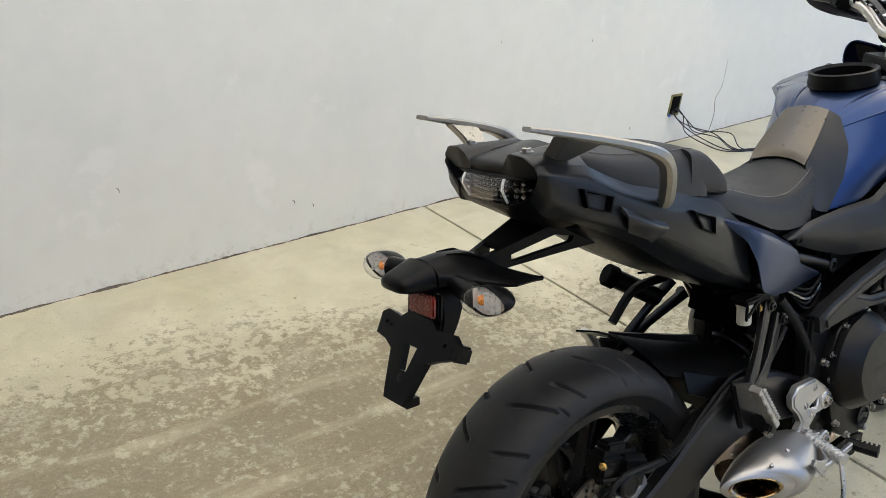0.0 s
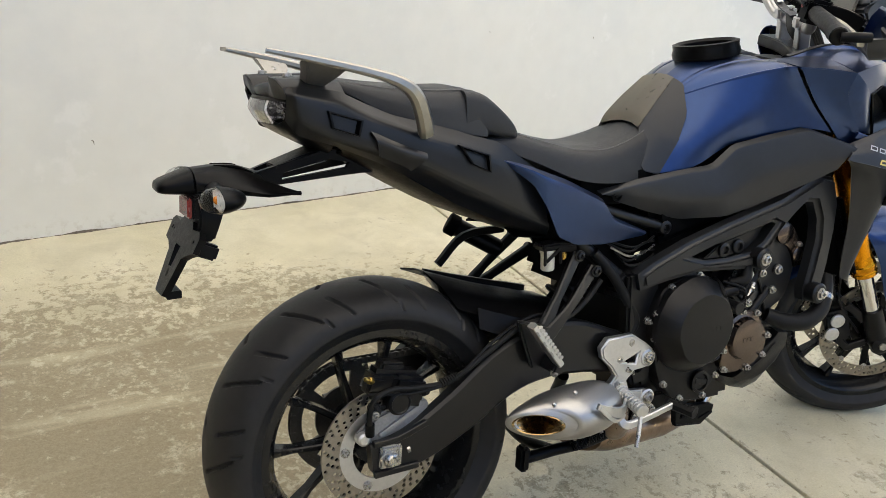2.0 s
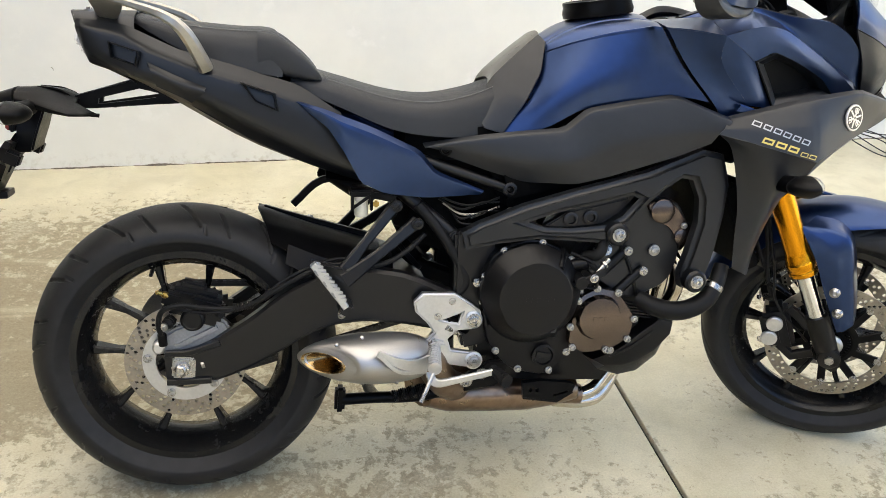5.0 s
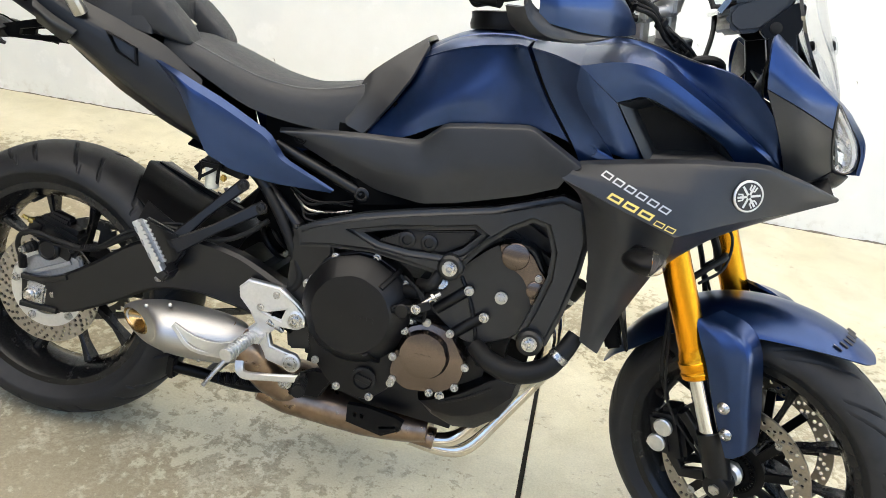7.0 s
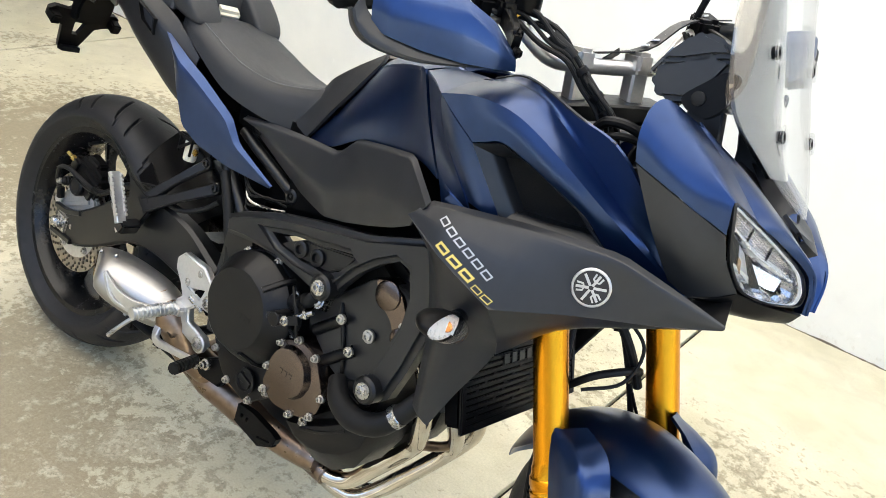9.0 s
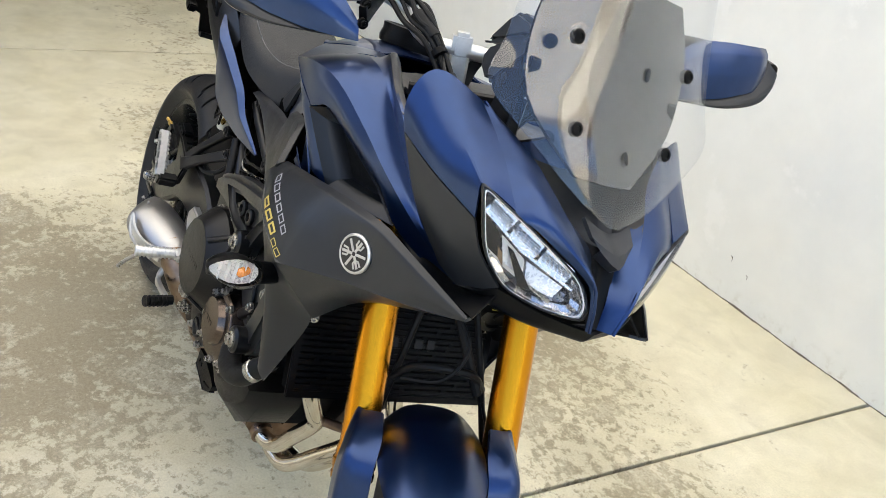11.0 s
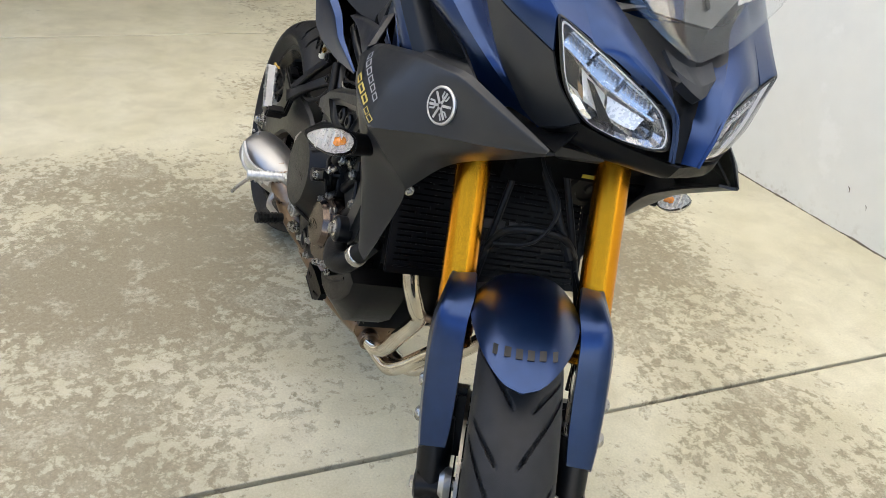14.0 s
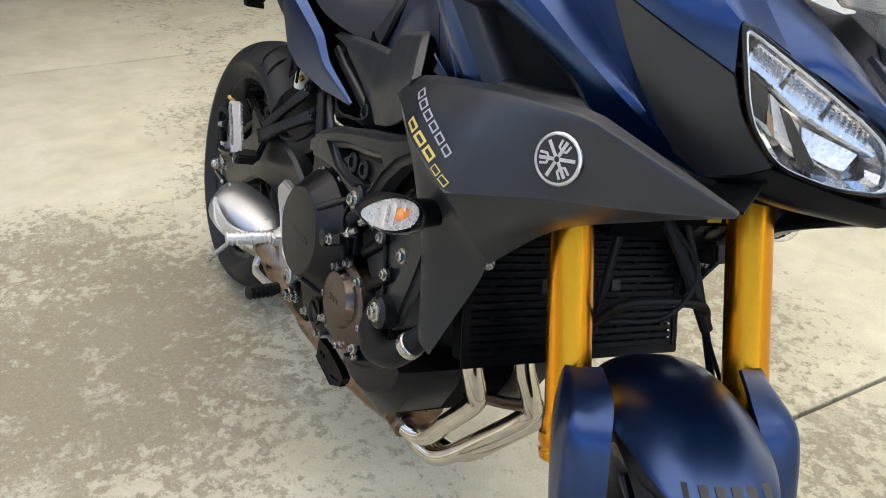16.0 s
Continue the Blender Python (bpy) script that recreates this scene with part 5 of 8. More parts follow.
for s in (1, -1):
    q = [V(p[0], p[1] * s, p[2]) for p in part_edge]
    c = sum(q, V(0, 0, 0)) / len(q)
    bm = B()
    rings = []
    for f, dy in ((1.0, -0.001), (0.975, -0.004), (0.78, 0.006), (0.72, 0.012), (0.66, 0.030)):
        off = V(0.004 * (1 - f), 0, 0.016 * (1 - f))
        rings.append([c + (p - c) * f + V(0, dy * s, 0) + off for p in q])
    grid_faces(bm, rings, True)
    scoop = part("scoop_trim", bm, TAIL_BLACK, bike, "matte black air scoop surround", None, 25)
    bm = B()
    bm.faces.new([bm.verts.new(p) for p in rings[-1]])
    part("scoop_mesh", bm, SHADOW_MESH, scoop, "black mesh at the back of the scoop")
panel("blue_wedge", [[(1.082, -0.248, 0.866), (1.10, -0.252, 0.858), (1.092, -0.250, 0.846)], [(1.155, -0.256, 0.842), (1.158, -0.256, 0.840), (1.150, -0.255, 0.838)]], BLUE, "", 3, 3, 0.004)

# charcoal wing with the lettering
WING_LOW = [(1.052, -0.268, 0.803), (1.150, -0.296, 0.778), (1.250, -0.297, 0.750), (1.345, -0.250, 0.786), (1.440, -0.204, 0.815), (1.512, -0.163, 0.841)]
panel("side_wing", [
    [(1.076, -0.250, 0.836), (1.072, -0.258, 0.830), (1.063, -0.268, 0.814), WING_LOW[0]],
    [(1.130, -0.256, 0.850), (1.130, -0.268, 0.842), (1.138, -0.285, 0.815), WING_LOW[1]],
    [(1.250, -0.248, 0.874), (1.250, -0.262, 0.866), (1.250, -0.284, 0.815), WING_LOW[2]],
    [(1.371, -0.228, 0.888), (1.371, -0.240, 0.880), (1.362, -0.238, 0.832), WING_LOW[3]],
    [(1.450, -0.194, 0.868), (1.453, -0.202, 0.862), (1.450, -0.204, 0.838), WING_LOW[4]],
    [(1.513, -0.160, 0.848), (1.514, -0.163, 0.846), (1.514, -0.163, 0.844), WING_LOW[5]]], CHARCOAL, "charcoal fairing wing beside the radiator", 4, 4, 0.004, straight=True, sharp=50)
panel("wing_flank", [
    [WING_LOW[0], (1.150, -0.296, 0.778), WING_LOW[2]],
    [(1.092, -0.250, 0.768), (1.170, -0.280, 0.722), (1.252, -0.246, 0.700)],
    [(1.126, -0.232, 0.660), (1.178, -0.252, 0.640), (1.238, -0.204, 0.655)],
    [(1.136, -0.218, 0.570), (1.168, -0.230, 0.560), (1.198, -0.200, 0.560)],
    [(1.142, -0.212, 0.512), (1.160, -0.216, 0.504), (1.178, -0.210, 0.495)]], CHARCOAL, "", 5, 5, 0.004)
panel("wing_under", [
    [WING_LOW[2], (1.252, -0.246, 0.700), (1.240, -0.203, 0.658)],
    [WING_LOW[3], (1.335, -0.220, 0.757), (1.310, -0.180, 0.735)],
    [WING_LOW[4], (1.430, -0.180, 0.802), (1.410, -0.150, 0.792)],
    [WING_LOW[5], (1.510, -0.155, 0.840), (1.500, -0.140, 0.838)]], CHARCOAL, "", 5, 5, 0.004, out=(0, 0.2, -1))
for s in (1, -1):
    part("wing_bolt", bolt((1.223, -0.190 * s, 0.650), (0.9, -0.4 * s, -0.2), 0.006), STEEL, bike)


from mathutils.bvhtree import BVHTree

WING_SKIN = next(o for o in bike.children if o.name == "side_wing")
WING_TREE = BVHTree.FromPolygons([v.co for v in WING_SKIN.data.vertices], [p.vertices for p in WING_SKIN.data.polygons])


def on_wing(x, z, lift=0.0012):
    """A point on the wing's outer face."""
    hit = WING_TREE.ray_cast(V(x, -1.0, z), V(0, 1, 0))[0]
    return (hit if hit else V(x, -0.28, z)) + V(0, -lift, 0)


def sticker(bm, x, z, w, h, lean, ang, s, hollow=False):
    """A slanted letter-size block lying on the wing."""
    c, n = math.cos(ang), math.sin(ang)

    def at(u, v):
        p = on_wing(x + (u + lean * v) * c - v * n, z + (u + lean * v) * n + v * c)
        return bm.verts.new((p.x, p.y * s, p.z))
    k = hollow if hollow else h / 2
    blocks = [(0, 0, w, k), (0, h - k, w, h)] + ([(0, k, k, h - k), (w - k, k, w, h - k)] if hollow else [])
    for u0, v0, u1, v1 in blocks:
        bm.faces.new([at(u0, v0), at(u1, v0), at(u1, v1), at(u0, v1)])
    return bm


for s in (1, -1):
    letters = B()
    for k in range(6):
        sticker(letters, 1.113 + 0.0202 * k, 0.8225 - 0.00695 * k, 0.0165, 0.0110, 0.30, radians(-19), s, 0.0024)
    part("wing_lettering", letters, SILVER_INK, bike, "row of plain silver letter-size outlines")
    letters = B()
    for k in range(3):
        sticker(letters, 1.130 + 0.0268 * k, 0.7895 - 0.0078 * k, 0.0225, 0.0120, 0.30, radians(-16), s, 0.0036)
    part("wing_numbering", letters, GOLD_INK, bike, "row of plain gold figure-size outlines")
    letters = B()
    for k in range(2):
        sticker(letters, 1.2115 + 0.0190 * k, 0.7635 - 0.0050 * k, 0.0160, 0.0088, 0.30, radians(-14), s, 0.0016)
    part("wing_suffix", letters, GOLD_INK, bike, "two small gold letter-size outlines")
    hit, nrm0 = WING_TREE.ray_cast(V(1.353, -1.0, 0.832), V(0, 1, 0))[:2]
    nrm0 = -nrm0 if nrm0.y > 0 else nrm0
    n = V(nrm0.x, nrm0.y * s, nrm0.z)
    at = V(hit.x, hit.y * s, hit.z) + 0.001 * n
    badge = part("wing_badge", lathe([(0, 0.0270), (0.003, 0.0270), (0.0045, 0.0255), (0.0045, 0.0238), (0.0035, 0.0232), (0.0035, 0)], at, n, 40), ALU, bike, "round silver and black badge")
    part("badge_face", lathe([(0.0036, 0.0234), (0.0039, 0.0232), (0.0039, 0)], at, n, 36), BLACK_INK, badge)
    d, a, b = axes(n)
    for k in range(3):
        t = 2 * math.pi * k / 3 + math.pi / 2
        u = math.cos(t) * a + math.sin(t) * b
        side = -math.sin(t) * a + math.cos(t) * b
        for q in (-1, 1):
            part("badge_prong", bar([at + 0.0042 * n + 0.0095 * u, at + 0.0042 * n + 0.0115 * u + 0.0048 * q * side, at + 0.0042 * n + 0.0195 * u + 0.0056 * q * side], 0.0012, 0.0026, None, up=tuple(n)), ALU, badge)
    for k in range(6):
        t = math.pi * k / 3 + math.pi / 2
        u = math.cos(t) * a + math.sin(t) * b
        part("badge_spoke", bar([at + 0.0042 * n + 0.003 * u, at + 0.0042 * n + 0.0205 * u], 0.0012, 0.0036, None, up=tuple(n)), ALU, badge)

# front cowl: a blue flank, a ridge, a forward face that folds into the nose valley
RIDGE = [(1.369, -0.165, 1.076), (1.430, -0.150, 1.036), (1.486, -0.141, 0.986)]
V_EDGE = [(1.369, -0.164, 1.077), (1.394, -0.135, 1.060), (1.429, -0.105, 1.040), (1.483, -0.075, 1.004), (1.521, -0.052, 0.975), (1.545, -0.038, 0.950), (1.566, -0.027, 0.918), (1.573, -0.019, 0.880)]
HL_TOP = [(1.462, -0.185, 1.004), (1.486, -0.143, 0.986), (1.506, -0.113, 0.971), (1.529, -0.078, 0.954), (1.547, -0.048, 0.937), (1.560, -0.034, 0.915), (1.566, -0.024, 0.880)]
panel("front_cowl_side", [
    [(1.340, -0.238, 1.006), (1.333, -0.246, 1.040), (1.331, -0.236, 1.078), (1.340, -0.212, 1.092), (1.369, -0.165, 1.076)],
    [(1.402, -0.217, 0.985), (1.396, -0.222, 1.008), (1.394, -0.214, 1.036), (1.402, -0.195, 1.048), (1.430, -0.150, 1.036)],
    [(1.468, -0.178, 0.960), (1.465, -0.184, 0.985), (1.463, -0.186, 0.998), (1.466, -0.181, 1.003), (1.488, -0.141, 0.987)]], BLUE, "matte blue front cowl", 6, 4, sharp=12)
panel("front_cowl_face", [
    [RIDGE[0], (1.372, -0.161, 1.078), V_EDGE[0]],
    [RIDGE[1], (1.424, -0.130, 1.044), V_EDGE[2]],
    [RIDGE[2], (1.496, -0.108, 0.998), V_EDGE[3]],
    [(1.508, -0.111, 0.973), (1.526, -0.080, 0.976), V_EDGE[4]],
    [(1.550, -0.047, 0.940), (1.560, -0.043, 0.946), V_EDGE[5]],
    [(1.564, -0.034, 0.916), (1.572, -0.031, 0.918), V_EDGE[6]],
    [(1.568, -0.024, 0.879), (1.576, -0.021, 0.880), V_EDGE[7]]], BLUE, "", 4, 4, out=(1, -0.3, 0.5), sharp=20)
panel("front_cowl_inner_face", [
    [V_EDGE[3], (1.478, -0.050, 0.985)],
    [V_EDGE[4], (1.512, -0.028, 0.968)],
    [V_EDGE[5], (1.528, -0.018, 0.940)],
    [V_EDGE[6], (1.545, -0.011, 0.912)],
    [V_EDGE[7], (1.556, -0.007, 0.876)]], BLUE, "", 4, 2, 0.003, out=(0.3, 1, 0.3))
panel("cowl_trim", [
    [V_EDGE[0], (1.378, -0.145, 1.060), (1.372, -0.120, 1.040)],
    [V_EDGE[2], (1.432, -0.088, 1.024), (1.424, -0.070, 1.005)],
    [V_EDGE[3], (1.484, -0.060, 0.992), (1.474, -0.040, 0.975)],
    [V_EDGE[4], (1.512, -0.040, 0.968), (1.500, -0.025, 0.955)]], CHARCOAL, "", 5, 3, 0.003, out=(0.5, 0.5, 1))
part("nose_tray", patch([[(1.360, -0.135, 1.035), (1.365, 0, 1.015), (1.360, 0.135, 1.035)], [(1.424, -0.078, 1.004), (1.428, 0, 0.990), (1.424, 0.078, 1.004)], [(1.474, -0.045, 0.974), (1.478, 0, 0.966), (1.474, 0.045, 0.974)], [(1.502, -0.028, 0.952), (1.504, 0, 0.948), (1.502, 0.028, 0.952)]], 3, 4, 0.004, (0.4, 0, 1)), CHARCOAL, bike, "black tray under the windscreen")
panel("cowl_gap_filler", [
    [(1.345, -0.180, 0.885), (1.330, -0.185, 0.862)],
    [(1.404, -0.150, 0.858), (1.400, -0.172, 0.852)],
    [(1.452, -0.130, 0.855), (1.452, -0.172, 0.850)],
    [(1.495, -0.115, 0.880), (1.510, -0.150, 0.846)]], BLACK, "", 4, 3, 0.003, out=(0, -0.6, 0.5))
panel("front_cowl_lower", [
    [(1.341, -0.237, 1.004), (1.383, -0.209, 0.932), (1.418, -0.162, 0.868)],
    [(1.402, -0.217, 0.983), (1.432, -0.192, 0.920), (1.454, -0.142, 0.857)],
    [(1.468, -0.178, 0.958), (1.481, -0.158, 0.920), (1.499, -0.123, 0.886)]], CHARCOAL, "", 6, 6)
panel("chin", [
    [(1.452, -0.146, 0.858), (1.478, -0.136, 0.868), (1.499, -0.123, 0.885)],
    [(1.490, -0.085, 0.846), (1.520, -0.085, 0.856), (1.536, -0.075, 0.878)],
    [(1.520, 0, 0.842), (1.550, 0, 0.852), (1.564, 0, 0.872)]], BLACK, "", 5, 5, out=(0.5, 0, -1))
part("nose_valley", patch([[(1.505, -0.030, 0.972), (1.500, 0, 0.965), (1.505, 0.030, 0.972)], [(1.530, -0.018, 0.940), (1.524, 0, 0.935), (1.530, 0.018, 0.940)], [(1.556, -0.008, 0.876), (1.552, 0, 0.875), (1.556, 0.008, 0.876)]], 5, 5, 0.004, (1, 0, 0)), BLACK, bike)
part("nose_cap", patch([[(1.494, -0.040, 1.000), (1.502, -0.020, 0.992), (1.506, 0, 0.988), (1.502, 0.020, 0.992), (1.494, 0.040, 1.000)], [(1.519, -0.036, 0.984), (1.530, -0.018, 0.977), (1.537, 0, 0.972), (1.530, 0.018, 0.977), (1.519, 0.036, 0.984)], [(1.530, -0.024, 0.972), (1.542, -0.012, 0.964), (1.549, 0, 0.959), (1.542, 0.012, 0.964), (1.530, 0.024, 0.972)], [(1.520, -0.022, 0.960), (1.530, -0.011, 0.953), (1.538, 0, 0.949), (1.530, 0.011, 0.953), (1.520, 0.022, 0.960)]], 1, 2, 0.006, (1, 0, 1), True), CHARCOAL, bike, "matte black cap between the headlights", None, 20)
panel("cowl_inner", [[(1.336, -0.215, 1.084), (1.35, -0.17, 1.070), (1.37, -0.13, 1.045)], [(1.335, -0.195, 1.02), (1.34, -0.15, 1.01), (1.34, -0.1, 1.0)], [(1.37, -0.165, 0.91), (1.37, -0.13, 0.90), (1.37, -0.1, 0.90)]], BLACK, "", 4, 4, out=(-1, 0, 0))

# headlights
HL = [HL_TOP[0], HL_TOP[2], HL_TOP[4], (1.561, -0.030, 0.908), (1.560, -0.028, 0.886), (1.532, -0.075, 0.881), (1.500, -0.120, 0.888), (1.480, -0.156, 0.925)]
for s in (1, -1):
    rim = [V(p[0], p[1] * s, p[2]) for p in HL]
    c = sum(rim, V(0, 0, 0)) / len(rim)
    nrm = V(0.80, -0.52 * s, 0.30).normalized()
    dense = []
    for k in range(len(rim)):
        a, b, d = rim[k - 1], rim[k], rim[(k + 1) % len(rim)]
        f = 0.12 if k == 0 else 0.36
        p0, p1 = b.lerp(a, f), b.lerp(d, f)
        dense += [p0.lerp(b, t / 4).lerp(b.lerp(p1, t / 4), t / 4) for t in range(5)]

    def inside(u, v, h):
        """A point in the lamp: u along the upper edge, v down towards the lower edge, h out of it."""
        top = rim[0].lerp(rim[2], u)
        low = rim[7].lerp(rim[6], min(1, u * 2)) if u < 0.5 else rim[6].lerp(rim[4], u * 2 - 1)
        return top.lerp(low, v) + nrm * h
    bm = B()
    rows = [[c + (p - c) * f + nrm * h for p in dense] for f, h in ((1.0, -0.006), (1.0, 0.0), (0.97, 0.003), (0.8, 0.007), (0.5, 0.010), (0.2, 0.011))]
    vs = grid_faces(bm, rows, True)
    bm.faces.new(vs[-1])
    lens = part("headlight", bm, LENS, bike, "clear faceted headlight")
    lens.visible_shadow = False
    # stepped mirror bowl with facets
    random.seed(5)
    bm = B()
    rows = []
    for f, h in ((0.995, -0.004), (0.93, -0.008), (0.90, -0.018), (0.74, -0.024), (0.70, -0.036), (0.45, -0.045), (0.40, -0.050)):
        rows.append([c + (p - c) * f + nrm * (h + (random.uniform(-0.004, 0.004) if f < 0.92 else 0)) for p in dense[::2]])
    vs = grid_faces(bm, rows, True)
    bm.faces.new(vs[-1])
    part("lamp_bowl", bm, CHROME_SOFT, lens, "chromed headlight reflector", None, 5)
    bm = B()
    grid_faces(bm, [[c + (p - c) * f + nrm * h for p in dense] for f, h in ((1.02, -0.004), (1.025, 0.002), (0.985, 0.004), (0.975, 0.000))], True)
    part("lamp_gasket", bm, BLACK_INK, lens, "black edge of the headlight")
    bm = B()
    grid_faces(bm, [[c + (p - c) * f + nrm * h for p in dense] for f, h in ((0.955, -0.006), (0.952, -0.001), (0.934, -0.001), (0.930, -0.006))], True)
    part("light_guide", bm, GUIDE, lens, "white light guide strip")
    # upper row of knurled mirrors
    for a, b in ((0.10, 0.34), (0.37, 0.62), (0.65, 0.90)):
        bm = B()
        n, q = 7, 5
        for i in range(n):
            for j in range(q):
                u, v = a + (b - a) * (i + 0.5) / n, 0.07 + 0.20 * (j + 0.5) / q
                p = inside(u, v, -0.010)
                e1, e2 = inside(u + 0.4 * (b - a) / n, v, -0.010) - p, inside(u, v + 0.4 * 0.2 / q, -0.010) - p
                vv = [bm.verts.new(p + x) for x in (e1 + e2, e1 - e2, -e1 - e2, e2 - e1)]
                tip = bm.verts.new(p + nrm * 0.0035)
                for k in range(4):
                    bm.faces.new((vv[k], vv[(k + 1) % 4], tip))
        part("knurled_mirror", bm, REFLECTOR, lens, "knurled mirror strip", None, 5)
        part("mirror_backing", bar([inside(a, 0.17, -0.013), inside(b, 0.17, -0.013)], 0.004, 0.024, None, up=tuple(nrm)), CHROME_SOFT, lens)
    part("lamp_ledge", bar([inside(0.12, 0.34, -0.010), inside(0.50, 0.34, -0.008), inside(0.92, 0.40, -0.008)], 0.012, 0.004, None, up=tuple(nrm)), CHROME_SOFT, lens)
    # pale tiles standing in for bright reflections in the lens, dark and brown tiles between
    def tile(name, quad, material, h=0.003):
        bm = B()
        lo = [bm.verts.new(inside(*p)) for p in quad]
        hi = [bm.verts.new(inside(*p) + nrm * h) for p in quad]
        bm.faces.new(hi)
        for k in range(4):
            bm.faces.new((lo[k], lo[(k + 1) % 4], hi[(k + 1) % 4], hi[k]))
        part(name, bm, material, lens, "", None, 5)
    tile("lamp_mirror", [(0.28, 0.40, -0.016), (0.56, 0.42, -0.026), (0.60, 0.80, -0.016), (0.38, 0.72, -0.010)], LAMP_BACK)
    tile("lamp_mirror", [(0.58, 0.42, -0.026), (0.86, 0.46, -0.014), (0.80, 0.78, -0.010), (0.62, 0.80, -0.018)], LAMP_BACK)
    tile("lamp_chamber", [(0.05, 0.38, -0.012), (0.25, 0.42, -0.012), (0.34, 0.78, -0.010), (0.10, 0.82, -0.010)], ENGINE_BLACK)
    tile("lamp_chamber", [(0.10, 0.84, -0.009), (0.34, 0.80, -0.009), (0.80, 0.84, -0.008), (0.78, 0.92, -0.008)], LAMP_BACK)
    tile("lamp_chamber", [(0.26, 0.62, -0.008), (0.33, 0.62, -0.008), (0.40, 0.78, -0.008), (0.30, 0.76, -0.008)], AMBER_DULL)
    tile("lamp_chamber", [(0.36, 0.46, -0.008), (0.44, 0.44, -0.008), (0.66, 0.84, -0.006), (0.58, 0.86, -0.006)], ENGINE_BLACK)

# windscreen
rows = []
for t, x0, z, w, b in ((0, 1.513, 0.998, 0.012, 0.004), (0.1, 1.500, 1.022, 0.065, 0.010), (0.25, 1.478, 1.065, 0.135, 0.026), (0.38, 1.456, 1.110, 0.196, 0.048), (0.52, 1.434, 1.165, 0.182, 0.050), (0.75, 1.398, 1.265, 0.165, 0.052), (0.92, 1.376, 1.340, 0.150, 0.050), (1.0, 1.368, 1.368, 0.110, 0.030)):
    rows.append([(x0 - b * q * q, w * q, z) for q in (-1, -0.75, -0.5, -0.25, 0, 0.25, 0.5, 0.75, 1)])
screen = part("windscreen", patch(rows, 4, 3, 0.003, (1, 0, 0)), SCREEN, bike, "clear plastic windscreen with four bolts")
screen.visible_shadow = False
for y, x, z in ((-0.100, 1.405, 1.192), (0.100, 1.405, 1.192), (-0.080, 1.452, 1.093), (0.080, 1.452, 1.093)):
    part("screen_bolt", lathe([(-0.003, 0.0095), (0.004, 0.0095), (0.006, 0.0075), (0.006, 0.005), (0.004, 0.0045), (0.004, 0)], (x, y, z), (0.93, 0, 0.36), 24), BLACK, screen, "black screen bolt with clear washer")
    part("screen_washer", lathe([(0.004, 0.011), (0.004, 0.017), (0.007, 0.016), (0.007, 0.011)], (x, y, z), (0.93, 0, 0.36), 24, None, True), LENS, screen)
part("screen_bracket", patch([[(1.456, -0.05, 1.036), (1.464, 0, 1.036), (1.456, 0.05, 1.036)], [(1.398, -0.128, 1.106), (1.416, 0, 1.110), (1.398, 0.128, 1.106)], [(1.360, -0.136, 1.198), (1.380, 0, 1.202), (1.360, 0.136, 1.198)], [(1.336, -0.105, 1.270), (1.352, 0, 1.272), (1.336, 0.105, 1.270)]], 4, 5, 0.006, (1, 0, 0)), GLOSS_PANEL, bike, "black screen carrier")

